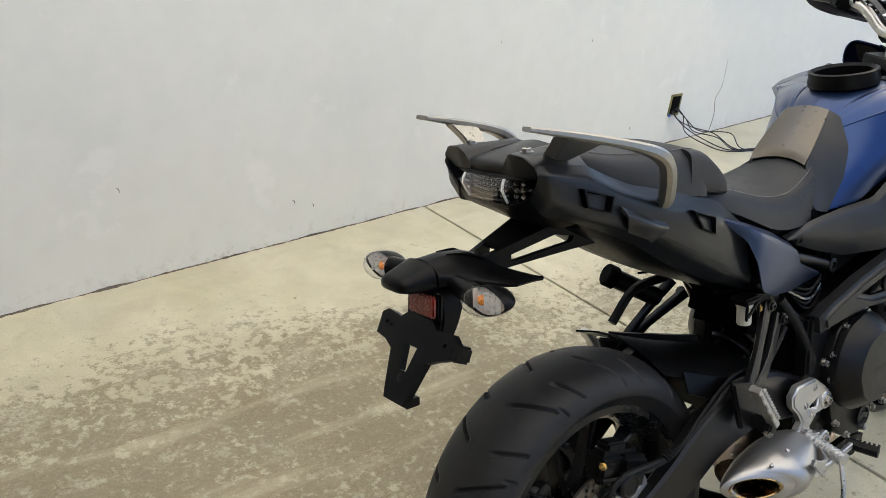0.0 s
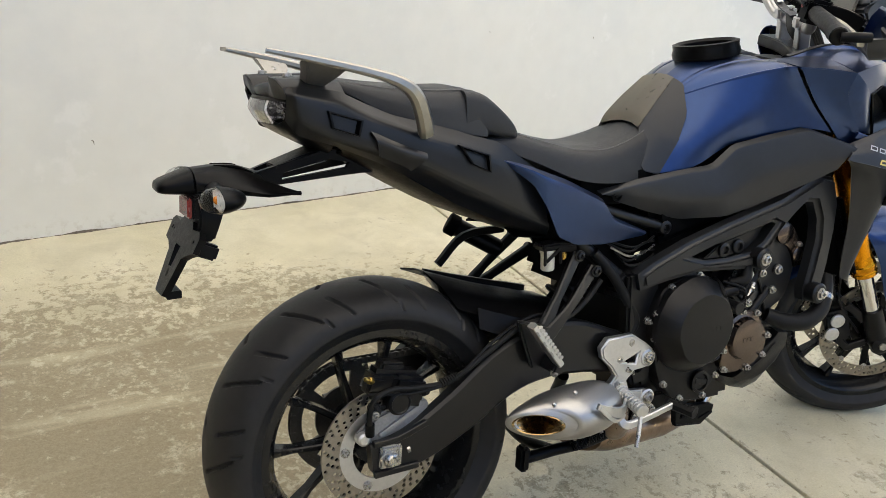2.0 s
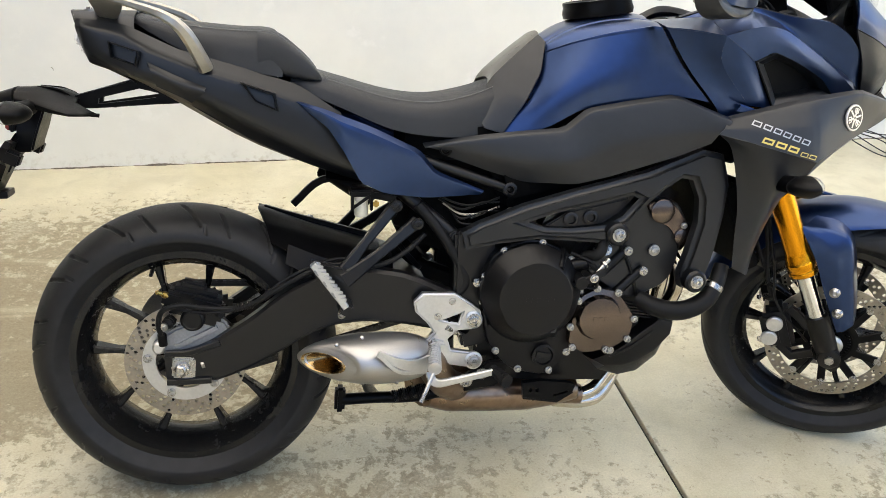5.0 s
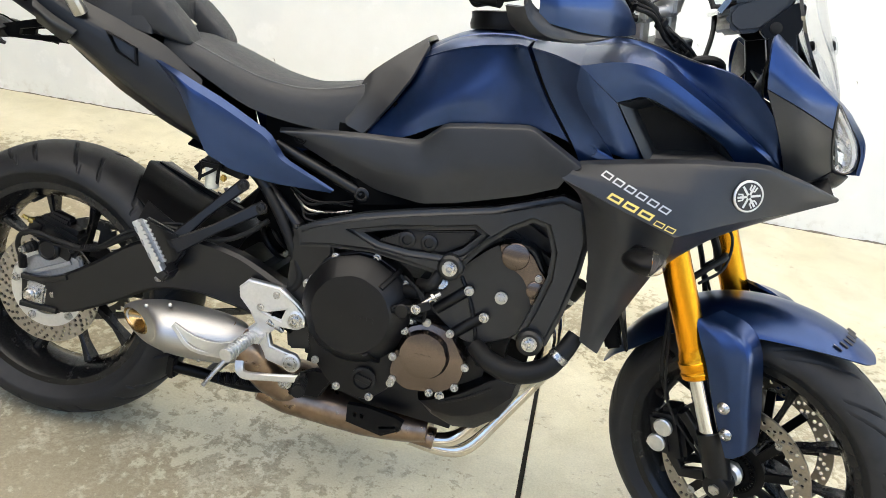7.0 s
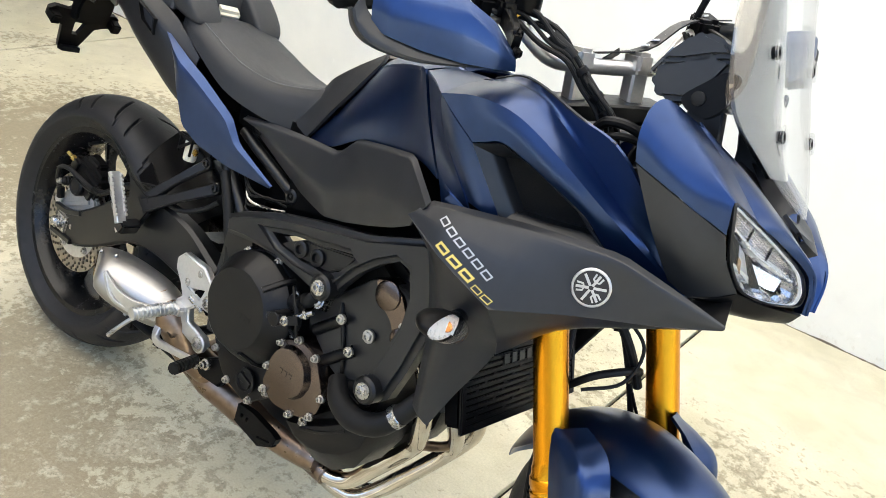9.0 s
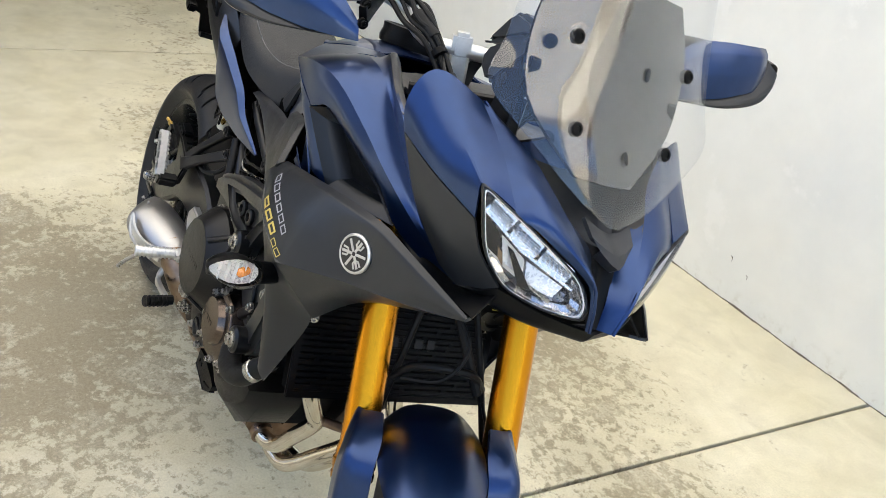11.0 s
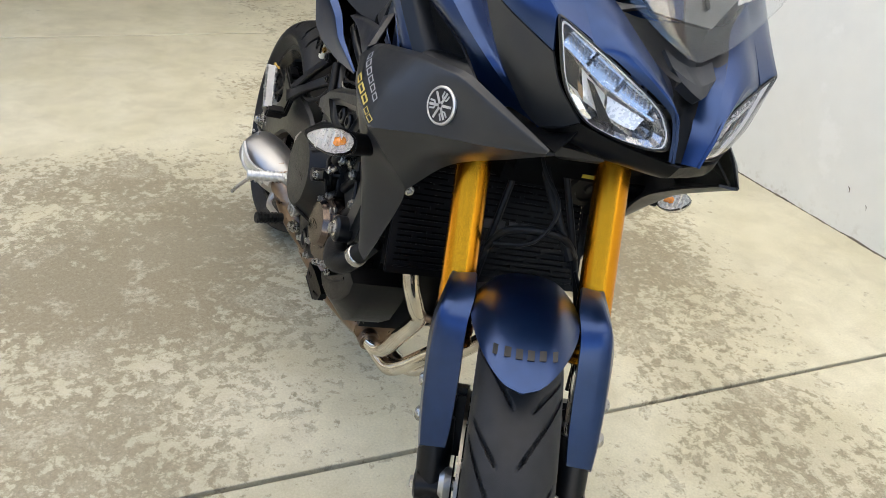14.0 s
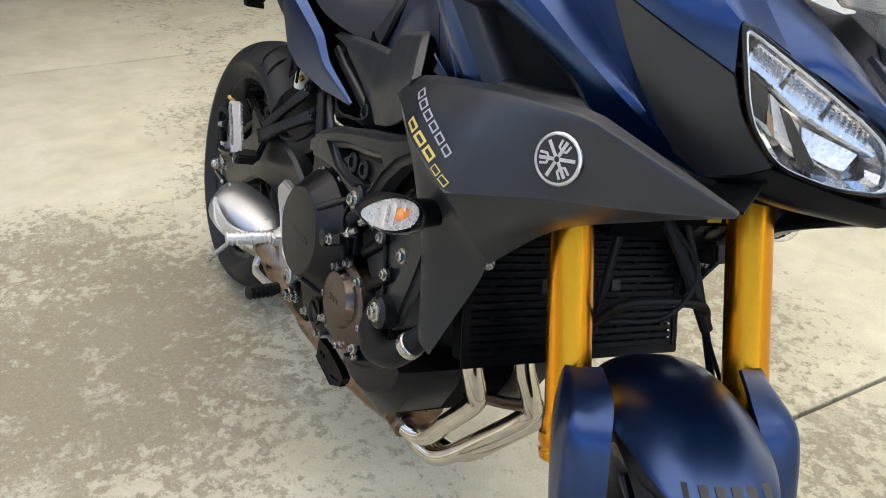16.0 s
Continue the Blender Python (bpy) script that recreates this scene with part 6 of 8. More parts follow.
# -- chassis --
for s in (1, -1):
    y = -0.190 * s
    # one cast plate: spar, window, and the loop down to the lower engine mount
    outer = [(0.572, 0.588), (0.606, 0.608), (0.698, 0.646), (0.800, 0.677), (0.945, 0.716), (1.060, 0.762), (1.104, 0.752), (1.122, 0.690), (1.118, 0.630), (1.104, 0.550), (1.086, 0.484), (1.062, 0.462), (1.036, 0.470), (1.032, 0.500), (1.046, 0.545), (1.062, 0.610), (1.060, 0.660), (1.042, 0.700), (1.018, 0.704), (0.984, 0.682), (0.944, 0.645), (0.912, 0.600), (0.900, 0.572), (0.876, 0.566), (0.800, 0.572), (0.728, 0.576), (0.650, 0.566), (0.580, 0.552)]
    window = [(0.706, 0.611), (0.768, 0.632), (0.850, 0.650), (0.918, 0.668), (0.930, 0.662), (0.900, 0.626), (0.868, 0.606), (0.800, 0.599), (0.740, 0.600)]
    frame_bm = holed(outer, [window], 0.0, -0.034)
    sharp_edges = [e for e in frame_bm.edges if len(e.link_faces) == 2 and e.calc_face_angle(0) > 1.0 and abs(e.verts[0].co.y - e.verts[1].co.y) < 1e-5 and e.verts[0].co.y < -0.02]
    bmesh.ops.bevel(frame_bm, geom=sharp_edges, offset=0.011, segments=3, affect="EDGES", clamp_overlap=True)
    for v in frame_bm.verts:
        v.co.y = (v.co.y - 0.128 - 0.115 * (min(v.co.x, 0.98) - 0.575)) * s
    fr = part("main_frame", frame_bm, FRAME_GREY, bike, "satin black cast frame spar", None, 62)
    part("frame_gusset", plate([(0.738, 0.603), (0.800, 0.600), (0.866, 0.607), (0.902, 0.632), (0.918, 0.660), (0.850, 0.646), (0.790, 0.634)], -0.150 * s, -0.172 * s, None, 0.003), FRAME_PAINT, fr)
    for x, z in ((0.793, 0.617), (0.835, 0.620)):
        part("gusset_bolt", lathe([(0, 0.016), (0.006, 0.016), (0.008, 0.013), (0.008, 0.009), (0.002, 0.008), (0.002, 0)], (x, -0.172 * s, z), (0, -s, 0), 24), FRAME_PAINT, fr)
    for x, z, yy in ((0.886, 0.590, -0.206), (1.056, 0.490, -0.226)):
        part("mount_boss", lathe([(-0.02, 0.024), (0.004, 0.024), (0.008, 0.019), (0.008, 0)], (x, (yy + 0.004) * s, z), (0, -s, 0), 30), FRAME_PAINT, fr)
        part("mount_bolt", bolt((x, (yy - 0.004) * s, z), (0, -s, 0), 0.0105, h=0.008), STEEL, fr)
    part("pivot_plate", plate([(0.560, 0.585), (0.640, 0.600), (0.650, 0.520), (0.640, 0.440), (0.630, 0.340), (0.580, 0.330), (0.560, 0.420)], -0.105 * s, -0.140 * s, None, 0.006), FRAME_PAINT, fr)
    part("rail_tube", tube([(0.490, -0.096 * s, 0.732), (0.545, -0.100 * s, 0.713), (0.612, -0.102 * s, 0.691), (0.678, -0.104 * s, 0.669)], 0.0115, 14), FRAME_PAINT, fr, "black subframe tube")
    part("rail_end", lathe([(-0.02, 0.015), (0.004, 0.015), (0.006, 0.012), (0.006, 0.008), (0.002, 0.007), (0.002, 0)], (0.678, -0.112 * s, 0.669), (0, -s, 0), 20), FRAME_PAINT, fr)
    part("lower_tube", tube([(0.425, -0.092 * s, 0.688), (0.500, -0.098 * s, 0.625), (0.560, -0.104 * s, 0.575)], 0.0145, 14), FRAME_PAINT, fr, "black subframe tube")
    part("tube_end", bolt((0.563, -0.118 * s, 0.572), (0, -s, 0), 0.010), FRAME_PAINT, fr)
    part("drain_hose", tube([(0.485, -0.112 * s, 0.640), (0.530, -0.122 * s, 0.585), (0.575, -0.130 * s, 0.510), (0.585, -0.132 * s, 0.475), (0.565, -0.130 * s, 0.445)], 0.011, 12), RUBBER_SOFT, bike, "black rubber hose")
    # passenger footrest hanger
    hang = bar([(0.440, -0.112 * s, 0.642), (0.375, -0.140 * s, 0.570), (0.318, -0.158 * s, 0.500)], [0.016, 0.014, 0.018], [0.024, 0.018, 0.030], None, 3, up=(0, 1, 0), bev=0.4)
    bar([(0.484, -0.110 * s, 0.604), (0.400, -0.145 * s, 0.545), (0.330, -0.160 * s, 0.498)], [0.016, 0.014, 0.018], [0.026, 0.020, 0.034], hang, 3, up=(0, 1, 0), bev=0.4)
    plate([(0.262, 0.545), (0.345, 0.520), (0.352, 0.490), (0.322, 0.436), (0.296, 0.440)], -0.152 * s, -0.166 * s, hang, 0.004)
    hanger = part("footrest_hanger", hang, FRAME_PAINT, bike, "black passenger footrest hanger")
    for x, z in ((0.440, 0.640), (0.484, 0.602)):
        part("hanger_bolt", bolt((x, -0.124 * s, z), (0, -s, 0), 0.009), FRAME_PAINT, hanger)
    peg = bar([(0.267, -0.206 * s, 0.547), (0.330, -0.208 * s, 0.458)], 0.022, 0.013, None, up=(0, 1, 0), bev=0.3)
    footrest = part("passenger_peg", peg, ALU, hanger, "folded silver passenger footrest with toothed edges")
    for k in range(10):
        c = V(0.267, -0.206 * s, 0.547).lerp(V(0.330, -0.208 * s, 0.458), 0.07 + 0.085 * k)
        for dy in (-0.011, 0.011):
            part("peg_tooth", box((c.x + 0.006, c.y + dy, c.z + 0.004), (0.010, 0.005, 0.006), (0, 9, 0), 0.001), ALU, footrest)
        if k % 3 == 1:
            part("peg_slot", box((c.x - 0.0035, c.y - 0.010 * s, c.z - 0.002), (0.014, 0.004, 0.005), (0, 55, 0), 0.001), GREYCAST, footrest)
    part("peg_clevis", box((0.330, -0.188 * s, 0.450), (0.024, 0.046, 0.028), (0, 30, 0), 0.004), FRAME_PAINT, hanger)
    part("peg_bolt", bolt((0.322, -0.204 * s, 0.440), (-0.5, -s, -0.4), 0.006), STEEL, hanger)

# swingarm
for s in (1, -1):
    arm = bar([(-0.030, -0.108 * s, 0.312), (0.060, -0.112 * s, 0.320), (0.160, -0.118 * s, 0.372), (0.250, -0.122 * s, 0.430), (0.340, -0.122 * s, 0.456), (0.440, -0.116 * s, 0.446), (0.540, -0.110 * s, 0.415), (0.620, -0.105 * s, 0.395)],
              [0.026, 0.030, 0.034, 0.036, 0.038, 0.04, 0.05, 0.06], [0.056, 0.082, 0.094, 0.106, 0.116, 0.110, 0.088, 0.072], None, 4, up=(0, 1, 0), bev=0.35)
    sw = part("swingarm", arm, FRAME_PAINT, bike, "satin black swingarm")
    part("axle_block", box((0.006, -0.124 * s, 0.312), (0.046, 0.010, 0.046), (0, 6, 0), 0.004), STEEL, sw, "plated chain adjuster block")
    part("axle_nut", lathe([(0, 0.019), (0.003, 0.019), (0.004, 0.0145), (0.014, 0.0145), (0.016, 0.011), (0.020, 0.009), (0.020, 0)], (0.0, -0.128 * s, 0.311), (0, -s, 0), 6), STEEL, sw)
    part("adjuster", rod((0.028, -0.120 * s, 0.314), (0.070, -0.120 * s, 0.322), 0.005, 12), STEEL, sw)
    part("adjuster_nut", rod((0.040, -0.120 * s, 0.316), (0.047, -0.120 * s, 0.318), 0.0095, 6), STEEL, sw)
    part("swing_lip", bar([(-0.028, -0.124 * s, 0.344), (0.020, -0.126 * s, 0.346), (0.080, -0.130 * s, 0.366)], 0.012, 0.012, None, 3, up=(0, 1, 0)), FRAME_PAINT, sw)
    part("swing_lip_low", bar([(-0.028, -0.124 * s, 0.282), (0.060, -0.128 * s, 0.284)], 0.012, 0.012, None, up=(0, 1, 0)), FRAME_PAINT, sw)
part("swing_bridge", box((0.455, 0, 0.430), (0.12, 0.20, 0.09), (0, -8, 0), 0.02), FRAME_PAINT, bike)
part("axle_rod", rod((RA.x, -0.14, RA.z), (RA.x, 0.14, RA.z), 0.012, 16), STEEL, rear_wheel)
# rear caliper
cal = box((0.030, -0.084, 0.440), (0.105, 0.046, 0.060), (0, 14, 0), 0.010)
box((0.052, -0.104, 0.425), (0.070, 0.026, 0.062), (0, 18, 0), 0.008, cal)
box((-0.012, -0.104, 0.452), (0.036, 0.020, 0.036), (0, 20, 0), 0.006, cal)
box((0.030, -0.080, 0.474), (0.050, 0.030, 0.020), (0, 14, 0), 0.005, cal)
lathe([(0, 0.024), (0.012, 0.024), (0.016, 0.021), (0.017, 0.019), (0.015, 0.017), (0.015, 0)], (0.028, -0.112, 0.414), (0, -1, 0), 32, cal)
rc = part("rear_caliper", cal, ENGINE_BLACK, bike, "black single-piston rear brake caliper")
part("caliper_bracket", plate([(-0.056, 0.360), (-0.040, 0.372), (-0.010, 0.392), (0.060, 0.412), (0.092, 0.404), (0.100, 0.384), (0.040, 0.345), (-0.010, 0.334), (-0.045, 0.338)], -0.094, -0.110, None, 0.005), GREYCAST, rc, "grey cast caliper bracket")
part("bracket_rib", bar([(-0.010, -0.112, 0.352), (0.075, -0.112, 0.392)], 0.006, 0.010, None), GREYCAST, rc)
part("bracket_boss", lathe([(-0.01, 0.014), (0.006, 0.013), (0.009, 0.009), (0.009, 0)], (-0.042, -0.110, 0.353), (0, -1, 0), 20), ALU, rc)
for at, d, r in (((-0.018, -0.108, 0.408), (-0.25, -1, -0.1), 0.012), ((0.078, -0.106, 0.425), (0.3, -1, 0), 0.011)):
    part("caliper_pin", lathe([(-0.004, r), (0.003, r), (0.004, r * 0.8), (0.009, r), (0.012, r * 0.85), (0.016, r * 0.95), (0.020, r * 0.6), (0.024, r * 0.5), (0.024, 0)], at, d, 18), RUBBER_SOFT, rc)
part("pin_tip", bolt((-0.026, -0.133, 0.405), (-0.25, -1, -0.1), 0.0055), STEEL, rc)
part("bleed_nipple", lathe([(0, 0.007), (0.010, 0.007), (0.011, 0.0045), (0.024, 0.0045), (0.026, 0.003), (0.026, 0)], (-0.020, -0.108, 0.462), (-0.8, -0.5, 0.5), 8), BRASS, rc)
part("rear_hose", tube([(-0.033, -0.122, 0.378), (-0.037, -0.132, 0.410), (-0.026, -0.138, 0.440), (0.010, -0.138, 0.450), (0.057, -0.130, 0.440), (0.134, -0.134, 0.441), (0.22, -0.142, 0.490), (0.30, -0.14, 0.525), (0.40, -0.135, 0.520), (0.46, -0.125, 0.545), (0.50, -0.12, 0.580)], 0.0055, 10), RUBBER_SOFT, bike, "black rear brake hose")
part("hose_union", rod((-0.033, -0.122, 0.386), (-0.032, -0.118, 0.360), 0.009, 14), BLACK, rc)
part("rear_wire", tube([(-0.03, -0.115, 0.44), (0.06, -0.13, 0.43), (0.14, -0.138, 0.445), (0.22, -0.138, 0.500), (0.32, -0.13, 0.535), (0.42, -0.13, 0.525), (0.49, -0.115, 0.57)], 0.0035, 8), RUBBER_SOFT, bike)
for k in range(8):
    part("hose_spring", rod((0.11 + 0.005 * k, -0.1335, 0.4385 + 0.0010 * k), (0.1125 + 0.005 * k, -0.1335, 0.439 + 0.0010 * k), 0.0085, 12), RUBBER_SOFT, bike)
# chain guard and inner mudguard
hug = patch([[(0.160, 0.128, 0.598), (0.170, 0.080, 0.606), (0.160, 0.022, 0.615), (0.176, -0.030, 0.588), (0.186, -0.070, 0.556)],
             [(0.268, 0.115, 0.556), (0.272, 0.075, 0.566), (0.268, 0.010, 0.578), (0.262, -0.050, 0.562), (0.258, -0.100, 0.530)],
             [(0.355, 0.102, 0.530), (0.360, 0.060, 0.545), (0.360, -0.010, 0.552), (0.352, -0.065, 0.542), (0.346, -0.116, 0.510)],
             [(0.440, 0.092, 0.510), (0.442, 0.050, 0.522), (0.440, -0.020, 0.526), (0.438, -0.070, 0.520), (0.436, -0.116, 0.494)]], 4, 3, 0.004, (0, 0, 1), True)
hugger = part("rear_hugger", hug, BLACK, bike, "black plastic hugger over the rear tyre", None, 15)
part("hugger_fin", bar([(0.172, 0.050, 0.606), (0.270, 0.040, 0.576), (0.400, 0.020, 0.545)], [0.010, 0.014, 0.016], [0.012, 0.016, 0.012], None, 3, up=(0, 1, 0)), BLACK, hugger)
part("hugger_flank", patch([[(0.222, -0.085, 0.556), (0.215, -0.104, 0.520)], [(0.300, -0.112, 0.530), (0.290, -0.126, 0.490)], [(0.380, -0.118, 0.508), (0.372, -0.128, 0.480)]], 4, 3, 0.004), BLACK, hugger)
# shock, battery bits and wiring seen through the gap
part("shock", rod((0.47, -0.01, 0.50), (0.60, -0.01, 0.64), 0.030, 20), DARK, bike, "dark rear shock absorber")
coil = []
for k in range(60):
    t = k / 59
    a = t * 2 * math.pi * 7
    c = V(0.47, -0.01, 0.50).lerp(V(0.60, -0.01, 0.64), t)
    coil.append(c + 0.040 * (math.cos(a) * V(0, 1, 0) + math.sin(a) * V(0.73, 0, -0.68)))
part("shock_spring", tube(coil, 0.006, 7, 2), ENGINE_BLACK, bike, "black shock spring")
# featureless dark filler for the shaded space behind the tubes
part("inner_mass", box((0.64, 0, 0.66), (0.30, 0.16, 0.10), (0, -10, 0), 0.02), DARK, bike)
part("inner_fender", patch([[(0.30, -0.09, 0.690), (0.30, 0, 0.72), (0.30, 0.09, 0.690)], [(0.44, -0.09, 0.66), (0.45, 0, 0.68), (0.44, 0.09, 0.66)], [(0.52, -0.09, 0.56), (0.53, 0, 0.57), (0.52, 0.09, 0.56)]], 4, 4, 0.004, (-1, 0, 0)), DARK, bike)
for k in range(5):
    z = 0.640 - 0.010 * k
    part("connector_wire", tube([(0.52 + 0.01 * k, -0.10, z + 0.02), (0.575, -0.118, z), (0.62, -0.112, z + 0.012 * (k % 2)), (0.66, -0.10, z + 0.01)], 0.0026, 6), STEEL if k == 2 else RUBBER_SOFT, bike)
part("brake_reservoir", lathe([(-0.022, 0.012), (-0.019, 0.014), (0.012, 0.014), (0.014, 0.016), (0.022, 0.016), (0.024, 0.014), (0.024, 0)], (0.369, -0.111, 0.640), (0, 0, 1), 24), RESERVOIR, bike, "milky rear brake fluid reservoir")
cage = box((0.369, -0.111, 0.668), (0.048, 0.040, 0.014), (0, 0, 0), 0.004)
for dx in (-0.019, 0.019):
    box((0.369 + dx, -0.129, 0.652), (0.007, 0.005, 0.040), (0, 0, 0), 0.002, cage)
bar([(0.352, -0.130, 0.640), (0.386, -0.130, 0.664)], 0.004, 0.006, cage)
box((0.410, -0.105, 0.660), (0.06, 0.024, 0.018), (0, 12, 0), 0.004, cage)
part("reservoir_cage", cage, BLACK, bike, "black guard round the brake reservoir")
part("brass_fitting", box((0.398, -0.124, 0.646), (0.012, 0.010, 0.014), (0, 0, 0), 0.003), BRASS, bike)
# luggage damper canister and support strut seen under the tail
part("canister", rod((0.318, 0.175, 0.662), (0.410, 0.125, 0.605), 0.021, 20), BLACK, bike, "black canister under the tail")
part("canister_cap", rod((0.306, 0.182, 0.670), (0.326, 0.171, 0.657), 0.025, 20), DARK, bike)
part("tail_strut", bar([(0.235, 0.10, 0.600), (0.300, 0.10, 0.655), (0.400, 0.10, 0.660)], 0.014, 0.016, None, 4), BLACK, bike)

# -- engine --
block = box((0.80, 0, 0.405), (0.42, 0.26, 0.24), (0, 4, 0), 0.03)
box((0.94, 0, 0.55), (0.20, 0.27, 0.24), (0, 26, 0), 0.02, block)
box((0.98, 0, 0.66), (0.16, 0.22, 0.10), (0, 26, 0), 0.02, block)
part("crankcase", block, ENGINE_BLACK, bike, "black engine block")
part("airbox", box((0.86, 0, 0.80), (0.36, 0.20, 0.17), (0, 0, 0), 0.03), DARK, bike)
# plain dark block added to give the inside of the cowl its shade
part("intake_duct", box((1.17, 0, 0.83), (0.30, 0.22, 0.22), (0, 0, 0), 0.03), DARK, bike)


def rounded(pts, n=4):
    """A closed outline through corner points, with rounded corners."""
    out = []
    P = [V(p[0], p[1], 0) for p in pts]
    for k in range(len(P)):
        a, b, c = P[k - 1], P[k], P[(k + 1) % len(P)]
        for t in range(n + 1):
            u = t / n
            p, q = b.lerp(a, 0.28), b.lerp(c, 0.28)
            out.append(((1 - u) ** 2 * p + 2 * u * (1 - u) * b + u * u * q))
    return [(p.x, p.y) for p in out]


def cover(outlines, y_list, material, name, label, parent, s=1):
    """A cast cover: outlines of equal length stepped outwards."""
    bm = B()
    rows = [[(p[0], y * s, p[1]) for p in o] for o, y in zip(outlines, y_list)]
    vs = grid_faces(bm, rows, True)
    bm.faces.new(vs[-1])
    bm.faces.new(vs[0][::-1])
    return part(name, bm, material, parent, label, None, 28)


def scaled(o, f, c=None, shift=(0, 0)):
    c = c or (sum(p[0] for p in o) / len(o), sum(p[1] for p in o) / len(o))
    return [(c[0] + (p[0] - c[0]) * f + shift[0], c[1] + (p[1] - c[1]) * f + shift[1]) for p in o]


CL = rounded([(0.606, 0.480), (0.640, 0.550), (0.724, 0.578), (0.806, 0.540), (0.832, 0.460), (0.828, 0.380), (0.806, 0.310), (0.760, 0.268), (0.682, 0.286), (0.630, 0.345)], 6)
CC = (0.716, 0.455)
def round_ring(r):
    return [(CC[0] + r * math.cos(math.atan2(p[1] - CC[1], p[0] - CC[0])), CC[1] + 0.005 + r * math.sin(math.atan2(p[1] - CC[1], p[0] - CC[0]))) for p in CL]


for s in (1, -1):
    cl = cover([CL, CL, scaled(CL, 0.985), scaled(CL, 0.95), round_ring(0.1085), round_ring(0.1075), round_ring(0.103), round_ring(0.0795), round_ring(0.0765), round_ring(0.02)], [-0.12, -0.156, -0.160, -0.161, -0.163, -0.176, -0.183, -0.2125, -0.2145, -0.2155], ENGINE_BLACK, "clutch_cover", "black cast engine side cover", bike, s)
    for a in (20, 52, 300):
        u = V(math.cos(radians(a)), 0, math.sin(radians(a)))
        c = V(CC[0], 0, CC[1] + 0.005)
        part("cover_web", bar([c + 0.080 * u + V(0, -0.210 * s, 0), c + 0.104 * u + V(0, -0.181 * s, 0), c + 0.114 * u + V(0, -0.158 * s, 0)], 0.012, 0.012, None, up=(0, 1, 0), bev=0.5), ENGINE_BLACK, cl)
    for k in range(11):
        p = scaled(CL, 0.965)[(k * len(CL)) // 11]
        part("cover_bolt", bolt((p[0], -0.162 * s, p[1]), (0, -s, 0), 0.0060, h=0.008), STEEL, cl)
    part("sight_glass", lathe([(0, 0.026), (0.004, 0.026), (0.005, 0.020), (-0.002, 0.017), (-0.002, 0)], (0.752, -0.168 * s, 0.318), (0, -s, 0), 28), ENGINE_BLACK, cl, "round oil window")
    part("glass_bar", bar([(0.736, -0.170 * s, 0.323), (0.768, -0.170 * s, 0.315)], 0.006, 0.012, None, up=(0, 1, 0)), ENGINE_BLACK, cl)
    lettering = B()
    for k in range(6):
        box((0.728 + 0.012 * k - 0.03, -0.2153 * s, 0.458), (0.008, 0.001, 0.010), (0, 0, 0), 0.0002, lettering)
    part("cast_lettering", lettering, ENGINE_BLACK, cl, "raised plain bars on the cover")
ST = rounded([(0.800, 0.345), (0.806, 0.400), (0.822, 0.452), (0.862, 0.470), (0.906, 0.460), (0.948, 0.400), (0.940, 0.356), (0.905, 0.332), (0.838, 0.322)], 6)
st = cover([ST, ST, scaled(ST, 0.97), [(0.864 + 0.050 * math.cos(math.atan2(p[1] - 0.405, p[0] - 0.864)), 0.405 + 0.050 * math.sin(math.atan2(p[1] - 0.405, p[0] - 0.864))) for p in ST], [(0.864 + 0.045 * math.cos(math.atan2(p[1] - 0.405, p[0] - 0.864)), 0.405 + 0.045 * math.sin(math.atan2(p[1] - 0.405, p[0] - 0.864))) for p in ST], [(0.864 + 0.033 * math.cos(math.atan2(p[1] - 0.405, p[0] - 0.864)), 0.405 + 0.033 * math.sin(math.atan2(p[1] - 0.405, p[0] - 0.864))) for p in ST]], [-0.12, -0.176, -0.180, -0.183, -0.196, -0.198], BRONZE, "starter_cover", "bronze coloured engine cover", bike)
for k in range(8):
    p = scaled(ST, 1.0)[(k * len(ST)) // 8]
    part("cover_bolt", bolt((p[0], -0.181, p[1]), (0, -1, 0), 0.0058, h=0.008), STEEL, st)
lettering = B()
for k in range(3):
    box((0.852 + 0.012 * k, -0.1985, 0.405), (0.008, 0.001, 0.009), (0, 0, 0), 0.0002, lettering)
part("cast_lettering", lettering, BRONZE, st, "raised plain bars on the cover")
HEAD = rounded([(0.962, 0.648), (1.030, 0.650), (1.062, 0.600), (1.030, 0.470), (0.938, 0.430), (0.830, 0.505), (0.868, 0.552)], 4)
